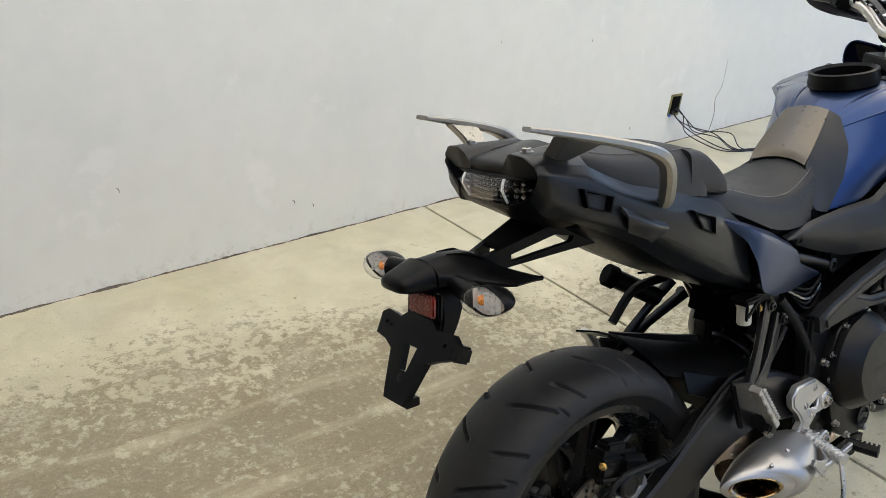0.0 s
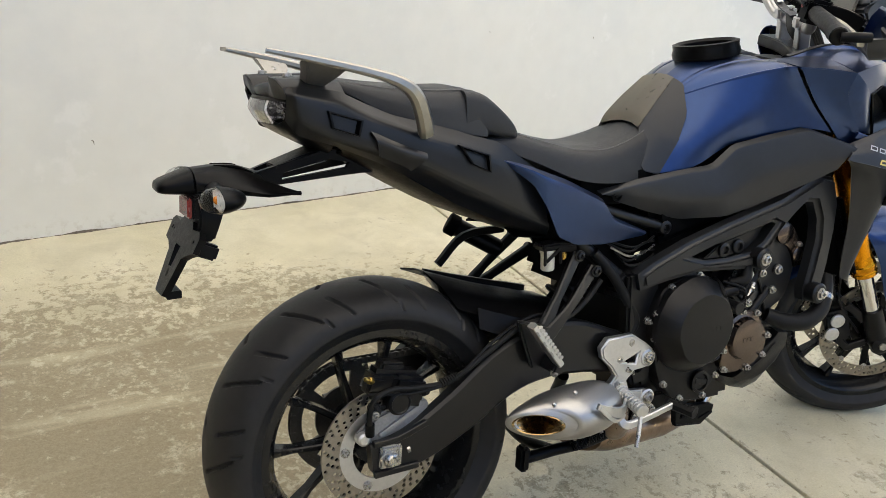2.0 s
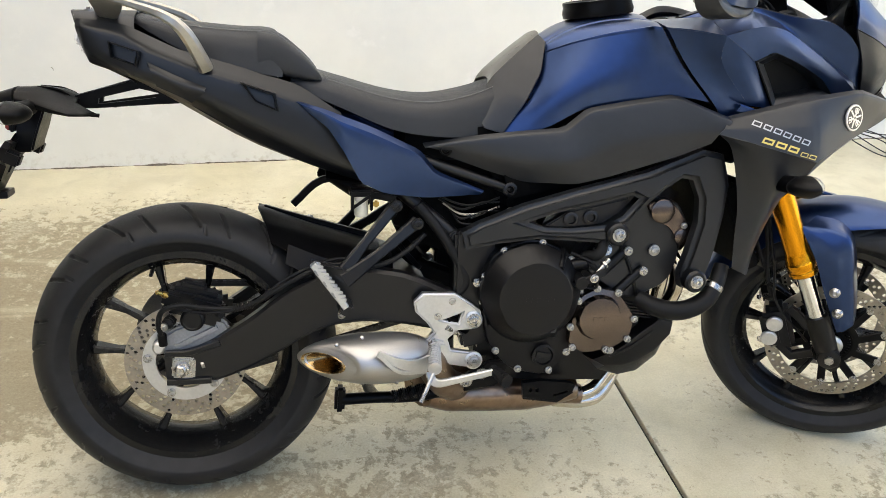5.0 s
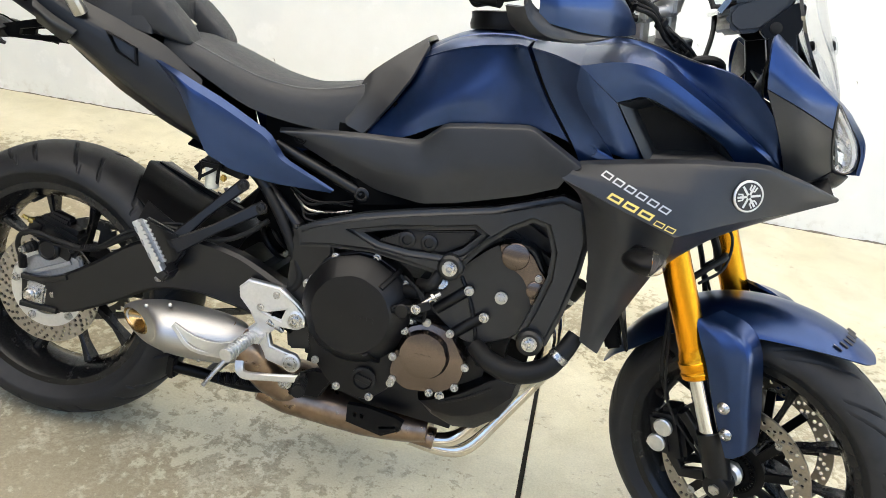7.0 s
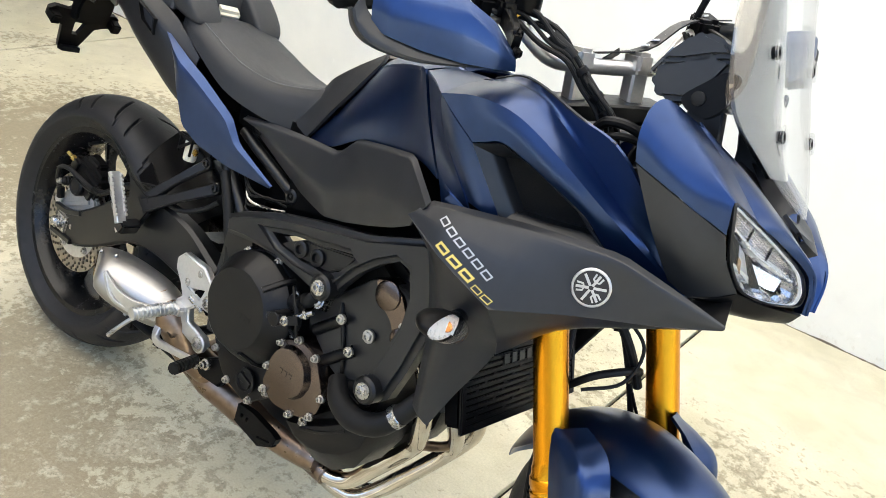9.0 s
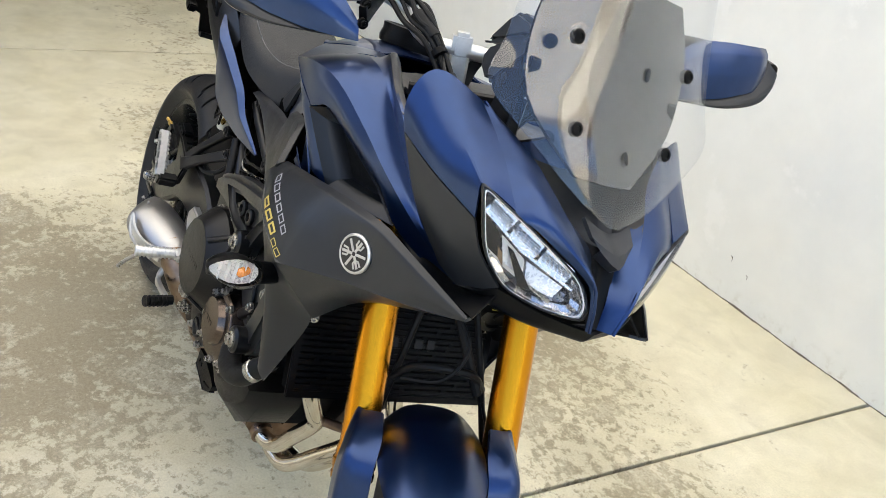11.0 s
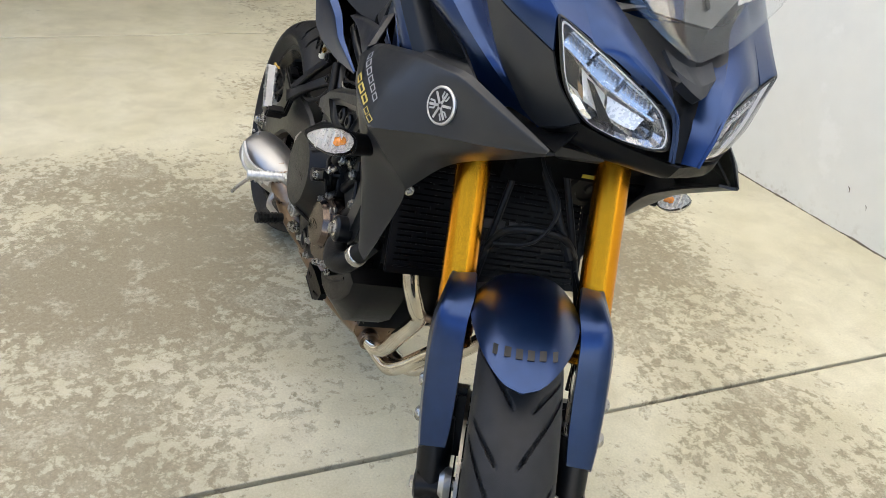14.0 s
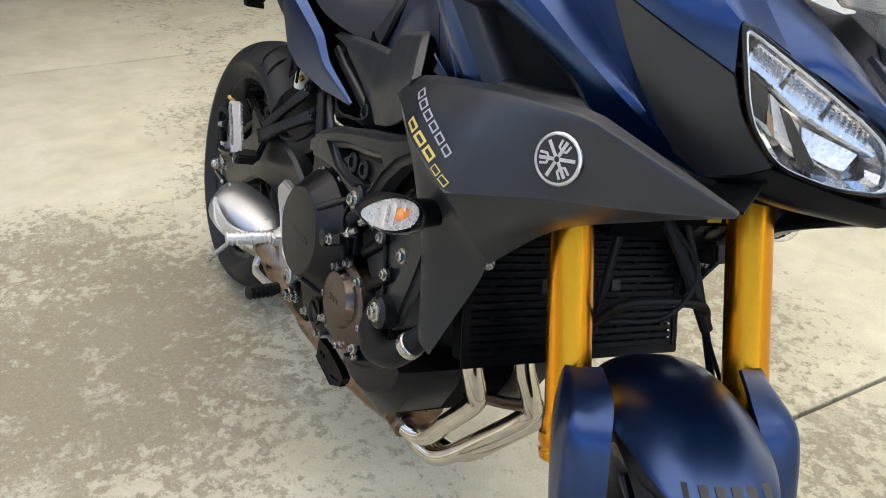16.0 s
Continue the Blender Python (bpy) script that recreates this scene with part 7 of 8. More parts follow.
for s in (1, -1):
    hd = cover([HEAD, HEAD, scaled(HEAD, 0.97)], [-0.10, -0.152, -0.157], FRAME_GREY, "cylinder_cover", "black cam chain side cover", bike, s)
    for a, b in (((0.868, 0.492), (0.925, 0.545)), ((0.905, 0.448), (0.962, 0.500))):
        part("cover_rib", tube([(a[0], -0.158 * s, a[1]), (b[0], -0.158 * s, b[1])], 0.011, 14, 2), ENGINE_BLACK, hd)
        part("rib_bolt", bolt((b[0], -0.172 * s, b[1]), (0, -s, 0), 0.007), STEEL, hd)
    part("head_bolt", bolt((0.986, -0.164 * s, 0.543), (0, -s, 0), 0.009, h=0.007), STEEL, hd)
    cam = rounded([(0.960, 0.645), (0.990, 0.653), (1.026, 0.640), (1.046, 0.612), (1.066, 0.594), (1.064, 0.564), (1.044, 0.536), (1.034, 0.566), (1.016, 0.592), (0.979, 0.611)], 3)
    cap_plate = cover([cam, cam, scaled(cam, 0.95)], [-0.13, -0.162, -0.165], BRONZE, "cam_cap", "bronze coloured cam cover edge", hd, s)
    for at, r in (((0.997, 0.628), 0.026), ((1.045, 0.572), 0.017)):
        part("cam_step", lathe([(0, r), (0.005, r), (0.007, r - 0.003), (0.007, 0)], (at[0], -0.163 * s, at[1]), (0, -s, 0), 32), BRONZE, cap_plate)
    part("cam_bolt", bolt((1.047, -0.168 * s, 0.596), (0, -s, 0), 0.005), STEEL, cap_plate)
    # coolant pipes
    part("coolant_hose", tube([(0.955, -0.165 * s, 0.440), (0.990, -0.190 * s, 0.424), (1.040, -0.205 * s, 0.420), (1.090, -0.205 * s, 0.440), (1.118, -0.195 * s, 0.475), (1.135, -0.180 * s, 0.510)], [0.017, 0.020, 0.021, 0.020, 0.018, 0.016], 18, 5), RUBBER_SOFT, bike, "thick black coolant hose")
    part("hose_clamp", rod((1.109, -0.199 * s, 0.462), (1.117, -0.196 * s, 0.474), 0.0200, 24), STEEL, bike, "steel hose clamp")
    part("bypass_hose", tube([(0.830, -0.165 * s, 0.535), (0.855, -0.185 * s, 0.545), (0.868, -0.175 * s, 0.575)], 0.012, 12), RUBBER_SOFT, bike)
    part("bypass_end", rod((0.800, -0.165 * s, 0.515), (0.835, -0.18 * s, 0.525), 0.014, 14), ENGINE_BLACK, bike)
    part("small_bolt", bolt((0.872, -0.18 * s, 0.552), (0, -s, 0.3), 0.009), STEEL, bike)
arm = rod((0.812, -0.178, 0.492), (0.812, -0.214, 0.490), 0.014, 18)
bar([(0.812, -0.206, 0.492), (0.838, -0.208, 0.500), (0.862, -0.204, 0.512)], 0.008, 0.016, arm, 3, up=(0, 1, 0))
clutch_arm = part("clutch_arm", arm, ENGINE_BLACK, bike, "black clutch arm on the engine cover")
part("arm_bolt", bolt((0.838, -0.212, 0.500), (0, -1, 0), 0.007), STEEL, clutch_arm)
part("cable_adjuster", rod((0.846, -0.202, 0.508), (0.876, -0.190, 0.534), 0.005, 12), STEEL, clutch_arm, "plated cable adjuster")
part("adjuster_nut", rod((0.862, -0.196, 0.522), (0.867, -0.194, 0.526), 0.009, 6), STEEL, clutch_arm)
part("plug_cap", lathe([(0, 0.014), (0.020, 0.014), (0.022, 0.017), (0.030, 0.017), (0.032, 0.010), (0.032, 0)], (0.868, -0.150, 0.540), (0.1, -0.6, 0.8), 18), STEEL, bike, "plated filler plug on the engine")
for k in range(3):
    part("case_wire", tube([(0.800 + 0.012 * k, -0.172, 0.545 - 0.012 * k), (0.836 + 0.006 * k, -0.196, 0.530 - 0.010 * k), (0.852, -0.188, 0.505 - 0.016 * k), (0.842 - 0.008 * k, -0.178, 0.472)], 0.0032, 8), RUBBER_SOFT, bike)
part("head_seam", tube([(0.905, -0.1585, 0.566), (0.930, -0.1600, 0.520), (0.948, -0.1600, 0.470), (0.955, -0.158, 0.442)], 0.004, 8), ENGINE_BLACK, bike)
# slim tunnel and sump plates low on the right
COWL = [(0.857, 0.298), (0.909, 0.322), (0.955, 0.351), (1.012, 0.393), (1.057, 0.382), (1.053, 0.347), (1.026, 0.289), (0.982, 0.254), (0.939, 0.247), (0.892, 0.262)]
FACET = [(0.866, 0.299), (0.911, 0.315), (0.957, 0.343), (1.012, 0.384), (1.046, 0.376), (1.042, 0.349), (1.008, 0.312), (0.972, 0.290), (0.934, 0.281), (0.895, 0.283)]
for s in (1, -1):
    low = cover([COWL, COWL, FACET, scaled(FACET, 0.9)], [-0.05, -0.128, -0.158, -0.160], ENGINE_BLACK, "lower_cowl", "black lower engine cover", bike, s)
    part("cowl_crease", bar([(0.905, -0.160 * s, 0.305), (0.955, -0.162 * s, 0.327), (1.002, -0.160 * s, 0.360)], 0.004, 0.005, None, 2, up=(0, 1, 0)), ENGINE_BLACK, low)
    part("lower_cowl_bolt", bolt((0.905, -0.158 * s, 0.318), (0, -s, 0), 0.007), STEEL, bike)
    for k in range(5):
        part("cooler_fin", box((0.966 + 0.006 * k, -0.125 * s, 0.414 - 0.0075 * k), (0.062, 0.030, 0.0032), (0, 10, 0), 0.0008), ENGINE_BLACK, bike)
slider = part("slider_plate", holed([(0.720, 0.240), (0.762, 0.243), (0.822, 0.235), (0.840, 0.229), (0.836, 0.214), (0.799, 0.193), (0.722, 0.206)], [[(0.790, 0.208), (0.826, 0.217), (0.826, 0.213), (0.792, 0.203)], [(0.735, 0.226), (0.742, 0.226), (0.742, 0.217), (0.735, 0.217)], [(0.750, 0.226), (0.757, 0.226), (0.757, 0.217), (0.750, 0.217)]], -0.118, -0.133), BLACK, bike, "black bracket with cut-out marks")
part("slider_lip", bar([(0.722, -0.128, 0.204), (0.799, -0.128, 0.191), (0.836, -0.128, 0.212)], 0.012, 0.004, None, up=(0, 1, 0)), BLACK, slider)
part("sump", box((0.80, 0, 0.265), (0.30, 0.17, 0.10), (0, 3, 0), 0.02), ENGINE_BLACK, bike)
for k in range(9):
    part("block_fin", box((0.655 + 0.004 * k, -0.150, 0.36 + 0.012 * k), (0.02, 0.016, 0.008), (0, 0, 0), 0.002), ENGINE_BLACK, bike)
part("case_bolt", bolt((0.635, -0.150, 0.495), (0, -1, 0), 0.010, h=0.010), STEEL, bike)
part("case_bolt", bolt((0.607, -0.150, 0.480), (0, -1, 0), 0.007, h=0.010), STEEL, bike)

# -- exhaust --
ex = part("collector", tube([(0.880, 0.01, 0.172), (0.82, 0.01, 0.170), (0.74, 0, 0.180), (0.66, -0.01, 0.190), (0.56, -0.03, 0.200), (0.50, -0.05, 0.210)], [0.036, 0.044, 0.054, 0.056, 0.052, 0.040], 20, 5, flat=1.7), BURNT, bike, "heat-tinted exhaust collector box")
for way in ([(1.040, -0.085, 0.545), (1.080, -0.080, 0.480), (1.088, -0.067, 0.420), (1.075, -0.030, 0.355), (1.048, 0.000, 0.308), (0.990, 0.000, 0.225), (0.945, 0.000, 0.166), (0.900, -0.012, 0.150), (0.840, -0.018, 0.156)],
            [(1.045, 0.000, 0.545), (1.088, 0.012, 0.480), (1.098, 0.030, 0.410), (1.100, 0.065, 0.345), (1.080, 0.090, 0.295), (1.020, 0.060, 0.205), (0.966, 0.029, 0.132), (0.915, 0.020, 0.116), (0.840, 0.010, 0.128)],
            [(1.045, 0.090, 0.545), (1.088, 0.100, 0.480), (1.098, 0.115, 0.410), (1.098, 0.140, 0.345), (1.075, 0.150, 0.295), (1.020, 0.112, 0.205), (0.970, 0.078, 0.136), (0.915, 0.055, 0.120), (0.840, 0.035, 0.132)]):
    part("header_pipe", tube(way, 0.0172, 20, 6), HEADER, ex, "polished steel header pipe")
part("joint_sleeve", tube([(0.895, -0.012, 0.150), (0.815, -0.016, 0.158)], 0.024, 18, 2), BURNT, ex, "copper-brown pipe sleeve")
part("cross_pipe", tube([(1.062, -0.010, 0.330), (1.085, 0.045, 0.325), (1.090, 0.10, 0.322)], 0.010, 12), BURNT, ex)
part("link_pipe", tube([(0.60, -0.06, 0.20), (0.545, -0.12, 0.250), (0.505, -0.16, 0.315), (0.46, -0.175, 0.345)], [0.034, 0.034, 0.034, 0.036], 20, 5), BURNT, ex, "heat-tinted link pipe")
muf = B()
rows = []
M0, M1 = V(0.500, -0.165, 0.330), V(0.290, -0.208, 0.345)
for t, ry, rz, shear, dz in ((0, 0.036, 0.034, 0, 0), (0.10, 0.050, 0.044, 0, 0), (0.30, 0.062, 0.050, 0, 0.001), (0.55, 0.066, 0.051, 0.010, 0.002), (0.75, 0.062, 0.048, 0.030, 0.002), (0.90, 0.054, 0.041, 0.046, 0.0), (0.97, 0.047, 0.035, 0.054, -0.002), (1.0, 0.041, 0.029, 0.057, -0.003)):
    c = M0.lerp(M1, t)
    r = []
    for q in range(32):
        a = 2 * math.pi * q / 32
        r.append(c + V(shear * math.cos(a), -ry * math.cos(a), rz * math.sin(a) + dz))
    rows.append(r)
dense = list(zip(*[spline(c, 4) for c in zip(*rows)]))
vs = grid_faces(muf, dense, True)
muf.faces.new(vs[0][::-1])
end = dense[-1]
c0 = sum((V(p) for p in end), V(0, 0, 0)) / 32
grid_faces(muf, [[c0 + (V(p) - c0) * f + V(dx, dx * 0.2, 0) for p in end] for f, dx in ((1.0, 0), (0.86, -0.004), (0.72, -0.005), (0.68, 0.0))], True)
bmesh.ops.remove_doubles(muf, verts=muf.verts, dist=1e-5)
mf = part("muffler", muf, BRUSHED, bike, "stubby brushed steel muffler")
bore = B()
vs = grid_faces(bore, [[c0 + (V(p) - c0) * f + V(dx, dy, 0) for p in end] for f, dx, dy in ((0.74, -0.004, 0), (0.71, -0.009, 0), (0.66, -0.008, 0.001), (0.62, 0.012, 0.006), (0.58, 0.07, 0.02))], True)
bore.faces.new(vs[-1])
part("tailpipe", bore, mat("golden_tailpipe", (0.34, 0.235, 0.11), 0.24, 1.0, 0.15, 20), mf, "golden inner tailpipe")
for x, y, z in ((0.310, -0.222, 0.385), (0.360, -0.222, 0.398), (0.43, -0.220, 0.297), (0.36, -0.225, 0.301)):
    part("muffler_rivet", lathe([(-0.003, 0.004), (0.002, 0.004), (0.003, 0.0025), (0.003, 0)], (x, y, z), (0, -0.6, 0.7 if z > 0.34 else -0.7), 12), STEEL, mf)
part("muffler_strap", bar([(0.388, -0.258, 0.376), (0.425, -0.256, 0.356), (0.465, -0.240, 0.340), (0.505, -0.205, 0.335)], [0.006] * 4, [0.012, 0.018, 0.026, 0.032], None, 4, up=(0, 1, 0)), ALU, mf, "silver bracket on the muffler")
part("muffler_strap", bar([(0.392, -0.260, 0.372), (0.430, -0.258, 0.336), (0.490, -0.220, 0.318)], 0.005, 0.008, None, 4, up=(0, 1, 0)), ALU, mf)

# -- rider footrest plate and pedal --
for s in (1, -1):
    hp = holed([(0.472, 0.446), (0.490, 0.465), (0.557, 0.463), (0.596, 0.436), (0.614, 0.420), (0.616, 0.392), (0.596, 0.382), (0.566, 0.381), (0.544, 0.362), (0.552, 0.338), (0.606, 0.328), (0.616, 0.314), (0.606, 0.298), (0.585, 0.298), (0.532, 0.308), (0.498, 0.322), (0.490, 0.344), (0.500, 0.364), (0.514, 0.378), (0.500, 0.400), (0.476, 0.424)],
               [[(0.534, 0.405), (0.573, 0.419), (0.566, 0.397)]], -0.148 * s, -0.164 * s)
    rims = [e for e in hp.edges if len(e.link_faces) == 2 and e.calc_face_angle(0) > 1.0 and abs(e.verts[0].co.y - e.verts[1].co.y) < 1e-5 and abs(e.verts[0].co.y) > 0.16]
    bmesh.ops.bevel(hp, geom=rims, offset=0.004, segments=3, affect="EDGES", clamp_overlap=True)
    rs = part("footrest_plate", hp, ALU, bike, "silver forged rider footrest plate", None, 60)
    for x, z in ((0.598, 0.404), (0.600, 0.313)):
        part("plate_boss", lathe([(-0.004, 0.019), (0.004, 0.019), (0.006, 0.016), (0.006, 0)], (x, -0.162 * s, z), (0, -s, 0), 28), ALU, rs)
        part("plate_bolt", bolt((x, -0.168 * s, z), (0, -s, 0), 0.011, h=0.006), STEEL, rs)
    for x, z in ((0.552, 0.446), (0.522, 0.414)):
        part("plate_screw", bolt((x, -0.163 * s, z), (0, -s, 0), 0.006, h=0.003), STEEL, rs)
    fp = part("rider_peg", rod((0.515, -0.170 * s, 0.352), (0.500, -0.262 * s, 0.340), 0.0115, 16), ALU, rs, "ribbed silver rider footrest")
    for k in range(10):
        c = V(0.513, -0.178 * s, 0.351).lerp(V(0.501, -0.258 * s, 0.3405), k / 9)
        part("peg_ring", rod(c, c + V(-0.0006, -0.004 * s, -0.0005), 0.0140, 14), ALU, fp)
    part("peg_feeler", tube([(0.501, -0.255 * s, 0.332), (0.482, -0.272 * s, 0.300), (0.470, -0.280 * s, 0.278)], 0.0045, 10), STEEL, fp, "steel footrest feeler")
    part("peg_joint", box((0.520, -0.168 * s, 0.352), (0.030, 0.024, 0.026), (0, 20, 0), 0.005), ALU, rs)
ped = bar([(0.508, -0.176, 0.330), (0.503, -0.190, 0.300), (0.516, -0.198, 0.281), (0.560, -0.203, 0.288), (0.632, -0.208, 0.304)], [0.010] * 5, [0.020, 0.018, 0.018, 0.014, 0.014], None, 4, up=(0, 1, 0), bev=0.4)
pedal = part("brake_pedal", ped, ALU, bike, "silver brake pedal with black rubber tip")
part("pedal_tip", bar([(0.636, -0.196, 0.303), (0.648, -0.258, 0.300)], 0.022, 0.020, None, up=(0, 0, 1), bev=0.6), RUBBER_SOFT, pedal, "black ribbed rubber tip")
for k in range(6):
    part("tip_rib", bar([(0.640 + 0.002 * k, -0.208 - 0.009 * k, 0.3025), (0.641 + 0.002 * k, -0.212 - 0.009 * k, 0.302)], 0.025, 0.023, None, up=(0, 0, 1), bev=0.6), RUBBER_SOFT, pedal)
part("pedal_spring", tube([(0.54, -0.165, 0.39), (0.57, -0.150, 0.37)], 0.006, 12, 4), STEEL, bike)
part("brake_switch", rod((0.545, -0.150, 0.405), (0.590, -0.145, 0.375), 0.011, 12), DARK, bike)
# stands
part("centre_stand", tube([(0.325, -0.100, 0.211), (0.400, -0.100, 0.211), (0.500, -0.108, 0.214), (0.640, -0.110, 0.240)], 0.0125, 14), BLACK, bike, "folded black centre stand leg")
part("stand_foot", box((0.322, -0.100, 0.214), (0.022, 0.03, 0.056), (0, 4, 0), 0.006), BLACK, bike)
part("stand_cross", tube([(0.400, -0.10, 0.211), (0.390, 0, 0.200), (0.400, 0.10, 0.211)], 0.0125, 12), BLACK, bike)
sp = []
for k in range(90):
    t = k / 89
    a = t * 2 * math.pi * 17
    sp.append(V(0.435, -0.124, 0.222).lerp(V(0.510, -0.130, 0.240), t) + 0.012 * (math.cos(a) * V(0, 1, 0) + math.sin(a) * V(-0.2, 0, 0.98)))
part("stand_spring", tube(sp, 0.0022, 6, 1), BLACK, bike, "black stand spring")
part("stand_bolt", bolt((0.588, -0.150, 0.262), (0, -1, 0), 0.011, h=0.010), STEEL, bike)
part("stand_bolt", bolt((0.622, -0.152, 0.276), (0, -1, 0), 0.009, h=0.010), STEEL, bike)
part("stand_bracket", plate([(0.565, 0.255), (0.640, 0.300), (0.690, 0.300), (0.660, 0.240), (0.600, 0.235)], -0.125, -0.140, None, 0.004), BLACK, bike)
part("side_stand", tube([(0.60, 0.13, 0.26), (0.62, 0.21, 0.15), (0.635, 0.268, 0.080)], [0.015, 0.014, 0.013], 14, 3), BLACK, bike, "black side stand")
part("side_stand_foot", box((0.637, 0.275, 0.072), (0.06, 0.05, 0.012), (13.3, 0, 0), 0.004), BLACK, bike)

# -- radiator --
rad_m = Matrix.Translation((1.195, 0, 0.575)) @ Matrix.Rotation(radians(-22), 4, "Y")
core = part("radiator", box((-0.016, 0, 0.026), (0.030, 0.37, 0.195), (0, 0, 0), 0.004), DARK, bike, "black radiator behind a slotted guard", rad_m)
for k in range(18):
    z = -0.061 + 0.0102 * k
    row = B()
    x0 = -0.180
    shift = (k % 4) * 0.026
    edges_y = [-0.182] + sorted([-0.182 + 0.075 + shift - 0.04 + 0.085 * j for j in range(4)]) + [0.182]
    box((0.006, 0, z), (0.003, 0.364, 0.0074), (0, 0, 0), 0.001, row)
    for yv in edges_y[1:-1]:
        if abs(yv) < 0.18:
            box((0.006, yv, z + 0.005), (0.003, 0.010, 0.008), (0, 0, 0), 0.001, row)
    part("guard_slat", row, BLACK, core, "", rad_m)
gf = B()
for yv in (-0.186, 0.186):
    box((0.006, yv, 0.026), (0.006, 0.014, 0.198), (0, 0, 0), 0.002, gf)
for z in (-0.072, 0.124):
    box((0.006, 0, z), (0.006, 0.386, 0.014), (0, 0, 0), 0.002, gf)
part("guard_border", gf, BLACK, core, "black radiator guard border", rad_m)
for k in range(6):
    part("guard_mark", box((0.009, -0.062 + 0.025 * k, 0.024), (0.002, 0.017, 0.016), (0, 0, 0), 0.0005), TAIL_BLACK, core, "plain letter-size bar on the guard", rad_m)
part("horn", lathe([(0, 0.040), (0.006, 0.042), (0.012, 0.038), (0.012, 0.028), (0.008, 0.026), (0.008, 0.012), (0.012, 0.010), (0.012, 0)], (1.290, 0.085, 0.735), (0.8, 0, -0.35), 36), BLACK, bike, "round black horn")
part("connector_block", box((1.290, 0.115, 0.70), (0.03, 0.035, 0.03), (0, -20, 10), 0.004), BLACK, bike)
part("yellow_connector", box((1.315, 0.055, 0.758), (0.012, 0.028, 0.010), (0, 0, 0), 0.002), mat("yellow_connector", (0.45, 0.36, 0.03), 0.5), bike)
panel("inner_chin", [[(1.24, -0.16, 0.715), (1.26, -0.08, 0.77), (1.26, 0, 0.775)], [(1.34, -0.15, 0.790), (1.36, -0.08, 0.815), (1.36, 0, 0.818)], [(1.46, -0.13, 0.845), (1.48, -0.08, 0.842), (1.49, 0, 0.840)]], DARK, "", 4, 4, out=(0, 0, -1))

# -- indicators --
def tear_lamp(at, s, ahead, stalk):
    """A tear-shaped lamp pointing outboard: clear lens on the side it faces, black shell behind."""
    prof = [(-0.044, 0.008), (-0.040, 0.015), (-0.030, 0.0215), (-0.014, 0.0255), (0.004, 0.0250), (0.020, 0.0205), (0.034, 0.0140), (0.044, 0.0070), (0.048, 0.0)]
    d = V(-0.10 * ahead, -s, 0.04)
    for name, f, keep, material in (("indicator_lens", 1.0, 1, LENS), ("indicator_shell", 1.02, -1, BLACK), ("indicator_mirror", 0.93, -1, LAMP_BACK)):
        bm = lathe([(h * f * 0.86, r * f * 0.84) for h, r in prof], at, d, 28)
        for v in bm.verts:
            dx = (v.co.x - at.x) * ahead
            v.co.x = at.x + ahead * dx * (1.25 if dx > 0 else 2.1 if name == "indicator_shell" else 1.2)
        cut = at.x - (0.003 * ahead if name == "indicator_mirror" else 0.0)
        bmesh.ops.bisect_plane(bm, geom=list(bm.verts) + list(bm.edges) + list(bm.faces), plane_co=(cut, 0, 0), plane_no=(ahead * keep, 0, 0), clear_inner=True)
        part(name, bm, material, stalk, "clear indicator lens" if keep > 0 else "")
    for k in range(5):
        y = at.y - s * (-0.026 + 0.012 * k)
        part("indicator_rib", bar([V(at.x - 0.004 * ahead, y, at.z - 0.014), V(at.x - 0.004 * ahead, y, at.z + 0.014)], 0.001, 0.010, None, up=(0, 1, 0)), LAMP_BACK, stalk)
    part("indicator_bulb", lathe([(-0.010, 0.007), (0.006, 0.007), (0.010, 0.004), (0.011, 0)], at + V(-0.004 * ahead, 0.012 * s, 0), (0.6 * ahead, -s * 0.8, 0), 14), AMBER, stalk, "amber bulb")


for s in (1, -1):
    # front: stalk out of the wing and a tear-shaped lamp
    stalk = part("front_indicator", tube([(1.190, -0.235 * s, 0.702), (1.198, -0.270 * s, 0.704), (1.208, -0.300 * s, 0.706)], [0.014, 0.017, 0.019], 16, 4, flat=0.8), BLACK, bike, "front indicator with clear lens")
    tear_lamp(V(1.218, -0.334 * s, 0.708), s, 1, stalk)

# -- number plate carrier --
ARM = [(-0.193, 0.846), (-0.065, 0.881), (-0.018, 0.882), (0.022, 0.864), (0.020, 0.838), (-0.027, 0.835), (-0.141, 0.825), (-0.170, 0.824)]
SLOT = [(-0.137, 0.845), (-0.056, 0.865), (-0.020, 0.857), (-0.026, 0.848), (-0.139, 0.833)]
holder = part("plate_holder", box((-0.245, MID, 0.834), (0.100, 0.070, 0.030), (0, 4, 0), 0.008), BLACK, bike, "black tail tidy with number plate bracket")
for s in (1, -1):
    arm = holed(ARM, [SLOT], 0.0, -0.010)
    for v in arm.verts:
        v.co.y = MID + (v.co.y - 0.010 - 0.20 * (v.co.x + 0.193)) * s
    bmesh.ops.recalc_face_normals(arm, faces=arm.faces)
    part("holder_arm", arm, BLACK, holder, "slotted black arm")
part("arm_bridge", plate([(-0.150, 0.868 - 0.010), (-0.065, 0.883), (-0.018, 0.884), (-0.018, 0.876), (-0.070, 0.872), (-0.150, 0.850)], MID - 0.030, MID + 0.030, None, 0.002), BLACK, holder)
